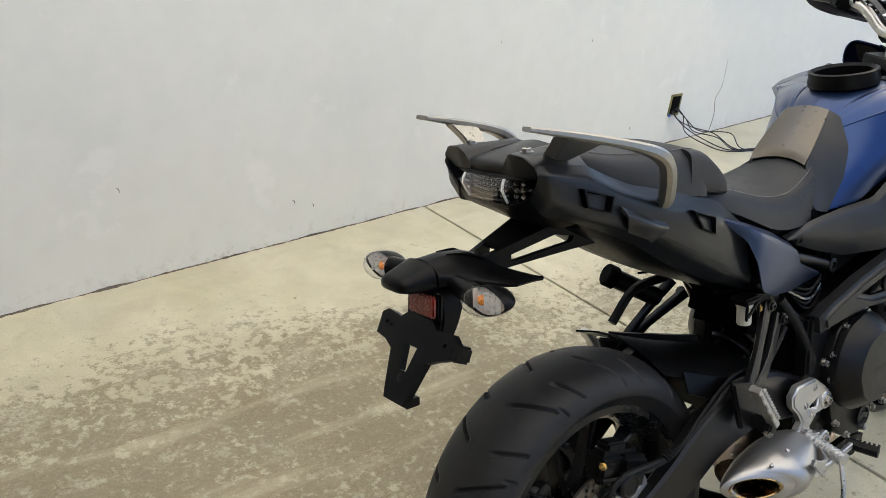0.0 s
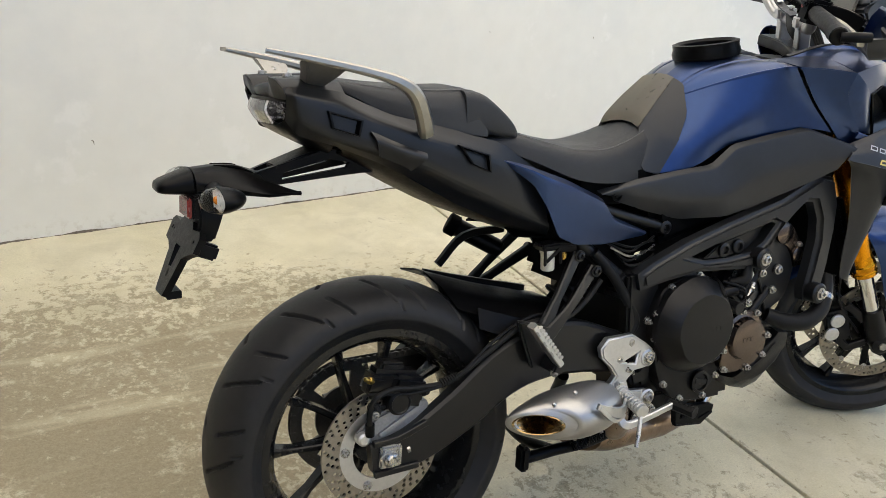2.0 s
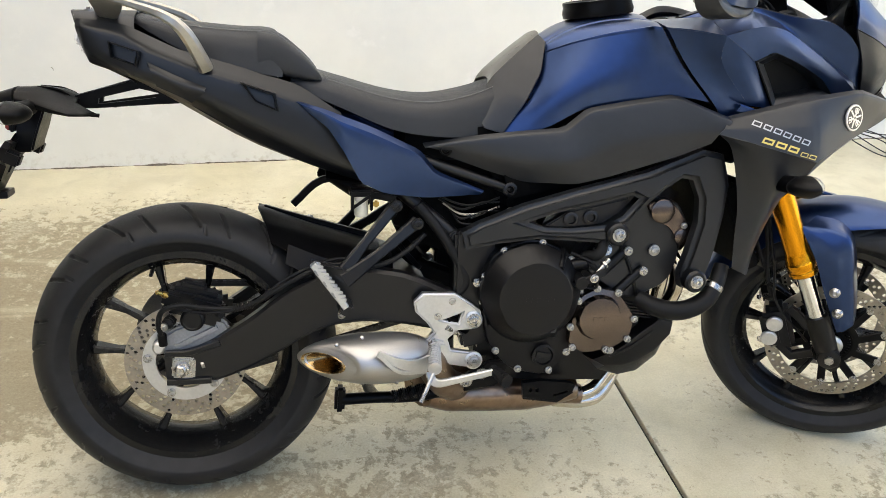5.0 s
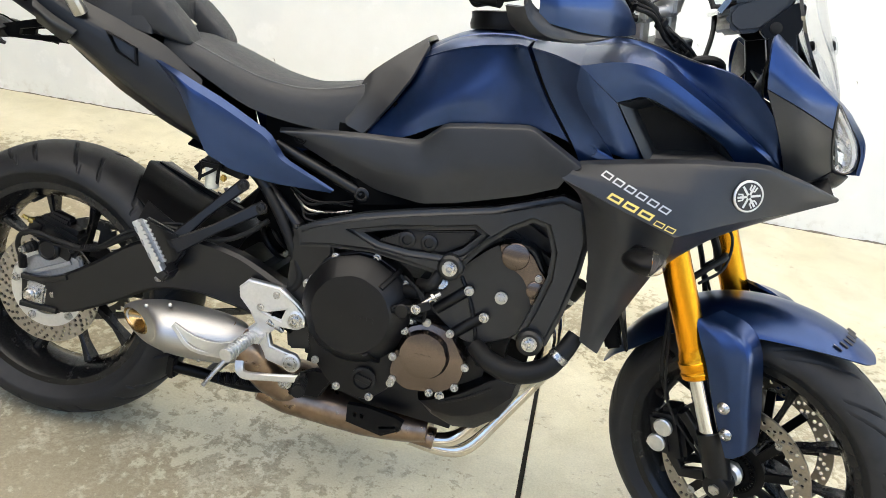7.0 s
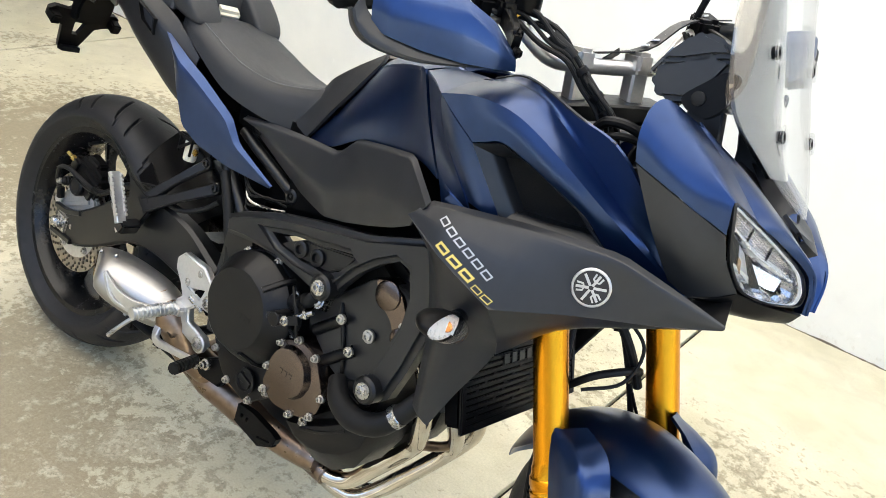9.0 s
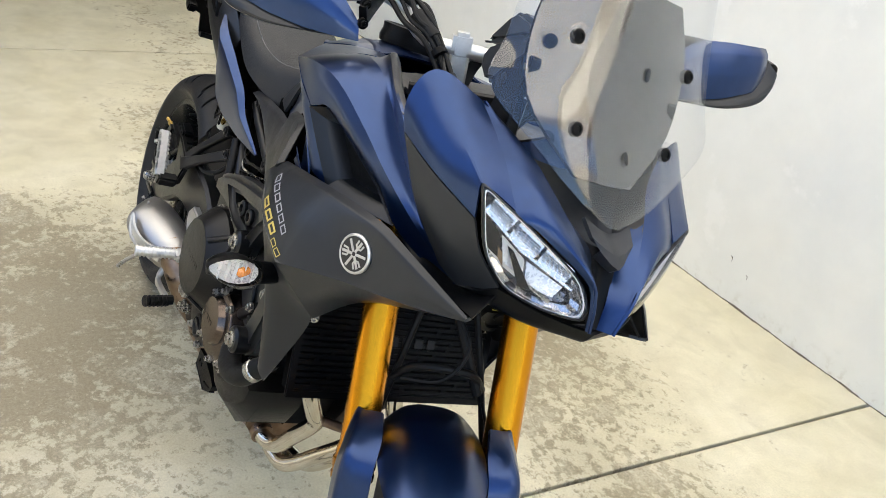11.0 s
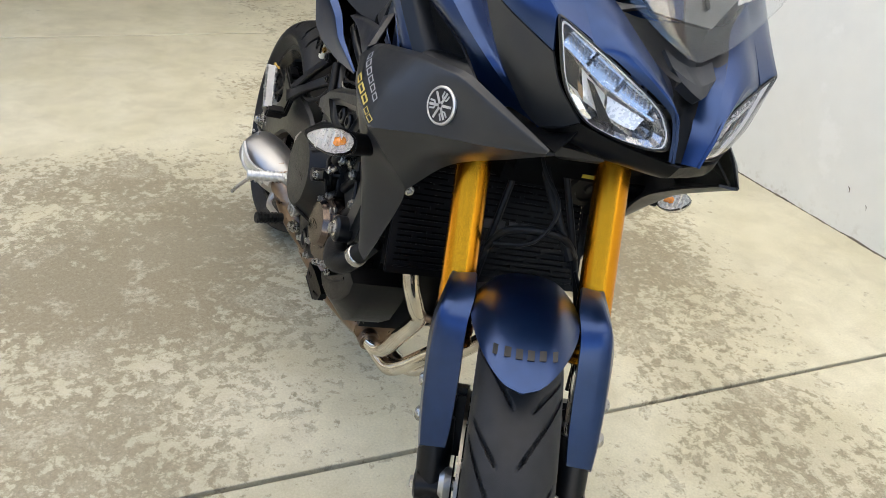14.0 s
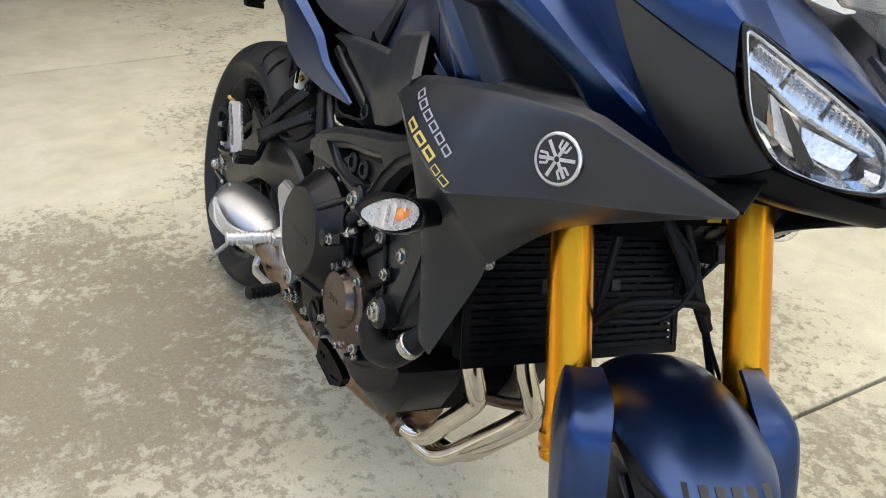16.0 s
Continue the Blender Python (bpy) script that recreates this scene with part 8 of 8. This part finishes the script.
BLADE = [[(-0.290, 0.041, 0.830), (-0.290, 0.041, 0.845), (-0.290, 0.030, 0.857), (-0.290, 0.012, 0.863), (-0.290, 0.0, 0.864)],
         [(-0.250, 0.052, 0.824), (-0.250, 0.056, 0.836), (-0.250, 0.032, 0.856), (-0.250, 0.014, 0.865), (-0.250, 0.0, 0.866)],
         [(-0.212, 0.072, 0.818), (-0.212, 0.079, 0.827), (-0.208, 0.038, 0.848), (-0.208, 0.015, 0.860), (-0.208, 0.0, 0.861)],
         [(-0.182, 0.090, 0.815), (-0.182, 0.097, 0.821), (-0.176, 0.048, 0.838), (-0.174, 0.014, 0.846), (-0.172, 0.0, 0.848)]]
for s in (1, -1):
    blade = part("holder_blade", patch(about_mid(BLADE, s), 4, 3, 0.006, (0, -0.4 * s, 1), False, True), BLACK, holder, "black swept hood blade", None, 50)
    part("blade_tip", patch(about_mid([[(-0.182, 0.090, 0.815), (-0.182, 0.097, 0.821), (-0.176, 0.048, 0.838)], [(-0.150, 0.090, 0.815), (-0.150, 0.096, 0.820), (-0.148, 0.078, 0.827)], [(-0.126, 0.091, 0.816), (-0.126, 0.093, 0.818), (-0.127, 0.090, 0.819)]], s), 3, 3, 0.005, (0, -0.3 * s, 1), False, True), BLACK, blade, "", None, 12)
    part("blade_slot", tube([(-0.252, MID - 0.012 * s, 0.8655), (-0.215, MID - 0.020 * s, 0.860), (-0.190, MID - 0.030 * s, 0.850)], [0.0012, 0.003, 0.001], 8, 4), DARK, blade)
# blunt lamp block behind a seam
lamp = B()
rings = []
for x, w, lo, hi in ((-0.350, 0.018, 0.831, 0.840), (-0.347, 0.028, 0.827, 0.845), (-0.340, 0.033, 0.825, 0.849), (-0.325, 0.036, 0.823, 0.854), (-0.294, 0.041, 0.820, 0.864)):
    ring = []
    for k in range(28):
        a = 2 * math.pi * k / 28
        c, t = math.cos(a), math.sin(a)
        ring.append((x, MID + w * math.copysign(abs(c) ** 0.6, c), (lo + hi) / 2 + (hi - lo) / 2 * math.copysign(abs(t) ** (0.9 if t > 0 else 0.45), t)))
    rings.append(ring)
vs = grid_faces(lamp, rings, True)
lamp.faces.new(vs[0][::-1])
lamp.faces.new(vs[-1])
part("plate_lamp", lamp, BLACK, holder, "blunt black number plate lamp hood", None, 40)
reflector = part("reflector", box((-0.304, -0.004, 0.801), (0.010, 0.062, 0.034), (0, 4, 0), 0.003), RED, holder, "small red reflector")
part("reflector_back", box((-0.296, -0.006, 0.801), (0.010, 0.070, 0.040), (0, 4, 0), 0.003), BLACK, reflector)
stem = B()
vs = grid_faces(stem, [[(x, MID + y, z) for x, y in ((x0, -w), (x1, -w), (x1, w), (x0, w))] for z, x0, x1, w in ((0.826, -0.292, -0.236, 0.036), (0.790, -0.290, -0.248, 0.046), (0.768, -0.292, -0.256, 0.046), (0.740, -0.300, -0.266, 0.040))], True)
stem.faces.new(vs[0])
stem.faces.new(vs[-1][::-1])
bmesh.ops.recalc_face_normals(stem, faces=stem.faces)
bmesh.ops.bevel(stem, geom=list(stem.edges), offset=0.004, segments=2, affect="EDGES")
part("holder_stem", stem, BLACK, holder)
br = holed([(-0.094, 0.756), (-0.080, 0.764), (-0.045, 0.760), (-0.03, 0.772), (0.03, 0.772), (0.045, 0.760), (0.084, 0.764), (0.098, 0.754), (0.094, 0.728), (0.066, 0.718), (0.045, 0.708), (0.028, 0.645), (0.024, 0.635), (-0.024, 0.635), (-0.028, 0.645), (-0.045, 0.708), (-0.066, 0.718), (-0.092, 0.722)],
           [[(-0.016, 0.724), (0.016, 0.724), (0.008, 0.684), (-0.008, 0.684)], circle((-0.074, 0.744), 0.004, 8), circle((-0.062, 0.742), 0.003, 8), circle((0.074, 0.744), 0.004, 8)], -0.012, 0.0, m=Matrix.Translation((-0.292, MID, 0.76)) @ Matrix.Rotation(radians(27), 4, "Y") @ Matrix.Rotation(radians(-90), 4, "Z") @ Matrix.Translation((0, 0, -0.76)))
part("plate_bracket", br, BLACK, holder, "empty black number plate bracket")
part("bracket_lip", bar([(-0.338, MID - 0.024, 0.652), (-0.338, MID + 0.024, 0.652)], 0.026, 0.014, None, up=(1, 0, 0)), BLACK, holder)
part("bracket_bolt", lathe([(0, 0.010), (0.008, 0.010), (0.010, 0.006), (0.010, 0)], (-0.334, MID, 0.684), (-0.9, 0, 0.45), 18), RUBBER_SOFT, holder)
for s in (1, -1):
    part("bracket_rib", box((-0.292, MID - 0.083 * s, 0.737), (0.034, 0.026, 0.026), (0, 24, 0), 0.004), BLACK, holder)
    stalk = part("rear_indicator", tube([(-0.262, MID - 0.040 * s, 0.828), (-0.268, MID - 0.075 * s, 0.827), (-0.274, MID - 0.106 * s, 0.826)], [0.015, 0.016, 0.018], 16, 4), BLACK, holder, "rear indicator with clear lens")
    tear_lamp(V(-0.280, MID - 0.134 * s, 0.826), s, -1, stalk)

# the tail is shifted forward and sideways, more towards its end, to fit the camera's view
def along_tail(x, table):
    for (x0, a), (x1, b) in zip(table, table[1:]):
        if x >= x1:
            return a + (b - a) * min(1.0, max(0.0, (x - x0) / (x1 - x0)))
    return table[-1][1]


for ob in list(bike.children_recursive):
    top = ob
    while top.parent is not bike:
        top = top.parent
    if top.name.split(".")[0] in ("tail_cover", "tail_lower_cover", "tail_step", "mount_slot", "pillion_seat"):
        for v in ob.data.vertices:
            x = v.co.x
            v.co.x += along_tail(x, ((0.14, 0.0), (-0.10, 0.017), (-0.20, 0.043), (-0.45, 0.045)))
            v.co.y += along_tail(x, ((0.14, 0.0), (-0.20, 0.012), (-0.45, 0.015)))

# -- handlebar and controls, turned with the steering --
hb = [(1.060, -0.400, 1.150), (1.085, -0.260, 1.158), (1.115, -0.170, 1.150), (1.140, -0.110, 1.105), (1.148, -0.06, 1.098), (1.148, 0.06, 1.098), (1.140, 0.110, 1.105), (1.115, 0.170, 1.150), (1.085, 0.260, 1.158), (1.060, 0.400, 1.150)]
handlebar = part("handlebar", tube(hb, 0.0125, 16, 5), ALU, bike, "bare silver handlebar", STEER)
part("top_clamp", bar([(1.150, -0.120, 1.030), (1.160, 0, 1.035), (1.150, 0.120, 1.030)], 0.065, 0.028, None, 3, up=(1, 0, 0)), FRAME_PAINT, bike, "black top fork clamp", STEER)
for s in (1, -1):
    part("bar_riser", bar([(1.155, -0.055 * s, 1.035), (1.150, -0.055 * s, 1.090)], 0.030, 0.030, None, up=(0, 1, 0)), ALU, handlebar, "", STEER)
    part("bar_clamp", box((1.148, -0.055 * s, 1.108), (0.046, 0.030, 0.034), (0, -6, 0), 0.006), ALU, handlebar, "silver bar clamp", STEER)
    part("grip", tube([V(1.088, -0.235 * s, 1.158), V(1.074, -0.32 * s, 1.155), V(1.060, -0.395 * s, 1.150)], [0.0165, 0.0175, 0.0165], 18, 5), RUBBER_SOFT, handlebar, "black rubber grip", STEER)
    part("bar_end", rod((1.060, -0.392 * s, 1.150), (1.054, -0.425 * s, 1.148), 0.018, 18), BLACK, handlebar, "black bar end weight", STEER)
    sw = box((1.092, -0.212 * s, 1.158), (0.048, 0.042, 0.052), (0, 10, 6 * s), 0.008)
    box((1.075, -0.212 * s, 1.175), (0.022, 0.026, 0.014), (0, 10, 0), 0.004, sw)
    box((1.118, -0.185 * s, 1.165), (0.040, 0.030, 0.034), (0, 0, 0), 0.006, sw)
    part("switch_block", sw, BLACK, handlebar, "black switch cluster", STEER)
    part("lever", bar([(1.120, -0.190 * s, 1.150), (1.140, -0.240 * s, 1.142), (1.138, -0.32 * s, 1.132), (1.118, -0.39 * s, 1.128)], [0.010] * 4, [0.016, 0.014, 0.012, 0.014], None, 4, up=(0, 0, 1), bev=0.5), RAIL, handlebar, "silver lever", STEER)
    part("switch_button", box((1.070, -0.205 * s, 1.168), (0.006, 0.012, 0.010), (0, 0, 0), 0.002), RED if s == 1 else WHITE_INK, handlebar, "", STEER)
    guard_rows = [[(1.222, -0.205, 1.098), (1.222, -0.206, 1.106), (1.220, -0.207, 1.114), (1.214, -0.208, 1.122)],
                  [(1.226, -0.238, 1.100), (1.227, -0.239, 1.122), (1.222, -0.240, 1.142), (1.206, -0.240, 1.160)],
                  [(1.220, -0.290, 1.104), (1.222, -0.291, 1.142), (1.214, -0.290, 1.174), (1.194, -0.288, 1.188)],
                  [(1.203, -0.342, 1.112), (1.205, -0.344, 1.148), (1.198, -0.342, 1.178), (1.182, -0.338, 1.190)],
                  [(1.182, -0.388, 1.124), (1.184, -0.390, 1.152), (1.178, -0.388, 1.178), (1.164, -0.384, 1.188)],
                  [(1.160, -0.404, 1.130), (1.161, -0.406, 1.154), (1.156, -0.404, 1.178), (1.148, -0.400, 1.186)]]
    hgd = part("handguard", patch(sided(guard_rows, s), 2, 2, 0.006, (1, -0.4 * s, 0), False, True), BLUE, bike, "matte blue handguard with black lower rim", STEER, 50)
    rim_rows = [[(1.206, -0.225, 1.106), (1.214, -0.226, 1.099), (1.180, -0.226, 1.096)],
                [(1.208, -0.290, 1.110), (1.217, -0.292, 1.098), (1.175, -0.292, 1.094)],
                [(1.192, -0.345, 1.118), (1.204, -0.350, 1.098), (1.160, -0.350, 1.092)],
                [(1.170, -0.390, 1.134), (1.180, -0.402, 1.108), (1.138, -0.398, 1.100)],
                [(1.152, -0.408, 1.150), (1.160, -0.424, 1.128), (1.120, -0.418, 1.118)],
                [(1.142, -0.412, 1.168), (1.150, -0.430, 1.150), (1.112, -0.424, 1.144)]]
    part("guard_rim", patch(sided(rim_rows, s), 5, 4, 0.006, (1, -0.4 * s, -0.3)), CHARCOAL, hgd, "charcoal handguard rim", STEER)
    part("guard_stay", bar([(1.208, -0.205 * s, 1.132), (1.170, -0.195 * s, 1.148), (1.110, -0.185 * s, 1.160)], 0.030, 0.012, None, 3, up=(0, 0, 1)), BLACK, hgd, "", STEER)
    part("guard_arm", tube([(1.110, -0.435 * s, 1.150), (1.080, -0.436 * s, 1.150), (1.056, -0.428 * s, 1.148)], 0.010, 12), BLACK, hgd, "", STEER)
    for z in (1.122, 1.148):
        part("guard_bolt", bolt((1.212 - (z - 1.122) * 0.3, -0.203 * s, z), (0.8, 0.5 * s, 0), 0.006), BLACK, hgd, "", STEER)
part("fluid_reservoir", lathe([(-0.02, 0.022), (0.016, 0.022), (0.018, 0.025), (0.026, 0.025), (0.027, 0.02), (0.027, 0)], (1.130, -0.155, 1.190), (0.1, 0, 1), 28), BLACK, bike, "black front brake reservoir", STEER)
part("reservoir_bracket", tube([(1.125, -0.16, 1.165), (1.12, -0.175, 1.15)], 0.008, 10), BRASS, bike, "brassy bracket", STEER)

# cables from the bars into the cowl
for k in range(6):
    o, w = 0.006 * (k - 2.5), 0.005 * ((k * 2) % 5 - 2)
    part("control_cable", tube([V(STEER @ V(1.118, -0.190 + o, 1.160)), V(1.063 + w, -0.163 + o, 1.128 + w), V(1.111 + w, -0.150 + o, 1.113 + o), V(1.143, -0.131 + o, 1.094 + w * 0.6), V(1.185 + o, -0.113 + w, 1.058), V(1.222 + o, -0.099 + w, 1.026), V(1.250 + o, -0.088, 0.960)], 0.0032 if k % 2 else 0.0042, 9, 6), RUBBER_SOFT, bike, "black control cable")
part("cable_sleeve", tube([(1.108, -0.152, 1.115), (1.143, -0.130, 1.095)], [0.010, 0.011], 14, 3), RUBBER_SOFT, bike, "black rubber sleeve round the cables")
for x, y, z in ((1.160, -0.123, 1.079), (1.192, -0.110, 1.052), (1.212, -0.103, 1.035)):
    part("cable_band", rod((x - 0.004, y - 0.002, z + 0.003), (x + 0.004, y + 0.002, z - 0.003), 0.0125, 12), BLACK, bike)
for k in range(4):
    o = 0.007 * k
    part("control_cable", tube([V(STEER @ V(1.118, 0.175 - o, 1.155)), V(1.245, 0.08 - o, 1.150), V(1.262, 0.03 - o, 1.09), V(1.250, -0.02 - o, 1.00), V(1.245, -0.02 - o, 0.93)], 0.0036, 9, 6), RUBBER_SOFT, bike, "black control cable")
part("cable_loop", tube([(1.20, -0.10, 1.00), (1.235, -0.13, 1.030), (1.275, -0.11, 1.030), (1.285, -0.06, 1.00)], 0.008, 10), RUBBER_SOFT, bike)
part("cable_loop", tube([(1.21, -0.09, 0.985), (1.245, -0.125, 1.012), (1.280, -0.10, 1.015), (1.295, -0.05, 0.985)], 0.006, 10), RUBBER_SOFT, bike)
# neck strap looped on the clamp
strap = part("key_strap", bar([V(STEER @ V(1.140, 0.02, 1.122)), V(1.125, -0.030, 1.080), V(1.140, -0.050, 1.040), V(1.150, -0.055, 0.985)], [0.020] * 4, [0.002] * 4, None, 4, up=(0, 1, 0)), BLACK_INK, bike, "black neck strap with white marks")
strap_bm = bar([V(STEER @ V(1.085, 0.265, 1.178)), V(STEER @ V(1.118, 0.15, 1.172)), V(STEER @ V(1.135, 0.07, 1.128)), V(STEER @ V(1.138, -0.02, 1.116))], [0.020] * 4, [0.003] * 4, None, 4, up=(1, 0, 0.3))
part("strap_band", strap_bm, BLACK_INK, strap)
for k in range(7):
    a = V(STEER @ V(1.100, 0.20, 1.184)).lerp(V(STEER @ V(1.135, 0.07, 1.134)), k / 6)
    part("strap_mark", box((a.x, a.y, a.z), (0.012, 0.010, 0.003), (20, -10, -30), 0.0005), WHITE_INK, strap)
# instruments behind the screen
pod = [(1.262, 1.116), (1.272, 1.134), (1.330, 1.168), (1.372, 1.166), (1.352, 1.122), (1.325, 1.094), (1.288, 1.084), (1.268, 1.096)]
instrument = part("instrument_pod", plate(pod, -0.124, 0.124, None, 0.008), CHARCOAL, bike, "black instrument housing", None, 25)
pod_top = [(1.266, 1.131), (1.277, 1.150), (1.300, 1.180), (1.316, 1.190), (1.350, 1.186), (1.374, 1.170), (1.340, 1.160), (1.302, 1.142)]
part("pod_visor", plate(pod_top, -0.131, 0.131, None, 0.007), CHARCOAL, instrument, "", None, 25)
part("pod_face", box((1.262, 0, 1.135), (0.010, 0.20, 0.050), (0, 26, 0), 0.004), GLOSS_PANEL, instrument, "dark instrument screen")
for s in (1, -1):
    part("pod_bracket", plate(rounded([(1.318, 1.098), (1.366, 1.150), (1.386, 1.150), (1.388, 1.104), (1.368, 1.080), (1.334, 1.084)], 3), -0.116 * s, -0.134 * s, None, 0.004), BLACK, instrument)
    part("pod_arm", bar([(1.360, -0.120 * s, 1.090), (1.372, -0.125 * s, 1.050), (1.380, -0.120 * s, 1.010)], 0.020, 0.050, None, up=(0, 1, 0)), BLACK, instrument)
for s in (1, -1):
    part("pod_bolt", lathe([(0, 0.010), (0.003, 0.010), (0.004, 0.006), (0.004, 0)], (1.346, -0.134 * s, 1.104), (0, -s, 0), 18), RUBBER_SOFT, bike)
    # mirrors on the handlebar
    part("mirror_stalk", tube([V(1.105, -0.175 * s, 1.160), V(1.110, -0.20 * s, 1.24), V(1.085, -0.28 * s, 1.305)], [0.006, 0.006, 0.007], 10, 5), BLACK, bike, "black mirror stalk", STEER)
    part("mirror", patch(sided([[(1.088, -0.265, 1.290), (1.100, -0.270, 1.320), (1.090, -0.280, 1.352)], [(1.105, -0.330, 1.285), (1.125, -0.335, 1.322), (1.108, -0.340, 1.362)], [(1.090, -0.400, 1.292), (1.102, -0.405, 1.325), (1.092, -0.405, 1.355)]], s), 5, 5, 0.012, (1, 0, 0)), BLACK, bike, "black rear-view mirror", STEER)

# dark filler blocks added behind the frame spars, standing in for shade in the gaps
part("inner_block", box((0.845, 0, 0.715), (0.40, 0.23, 0.10), (0, -12, 0), 0.02), DARK, bike, "dark filler block between the frame spars")
part("shock_linkage", box((0.530, 0, 0.615), (0.15, 0.17, 0.15), (0, 20, 0), 0.02), DARK, bike, "dark filler block behind the frame tubes")
part("wiring_block", box((0.615, 0, 0.655), (0.17, 0.17, 0.10), (0, -8, 0), 0.02), DARK, bike, "second dark filler block behind the frame tubes")
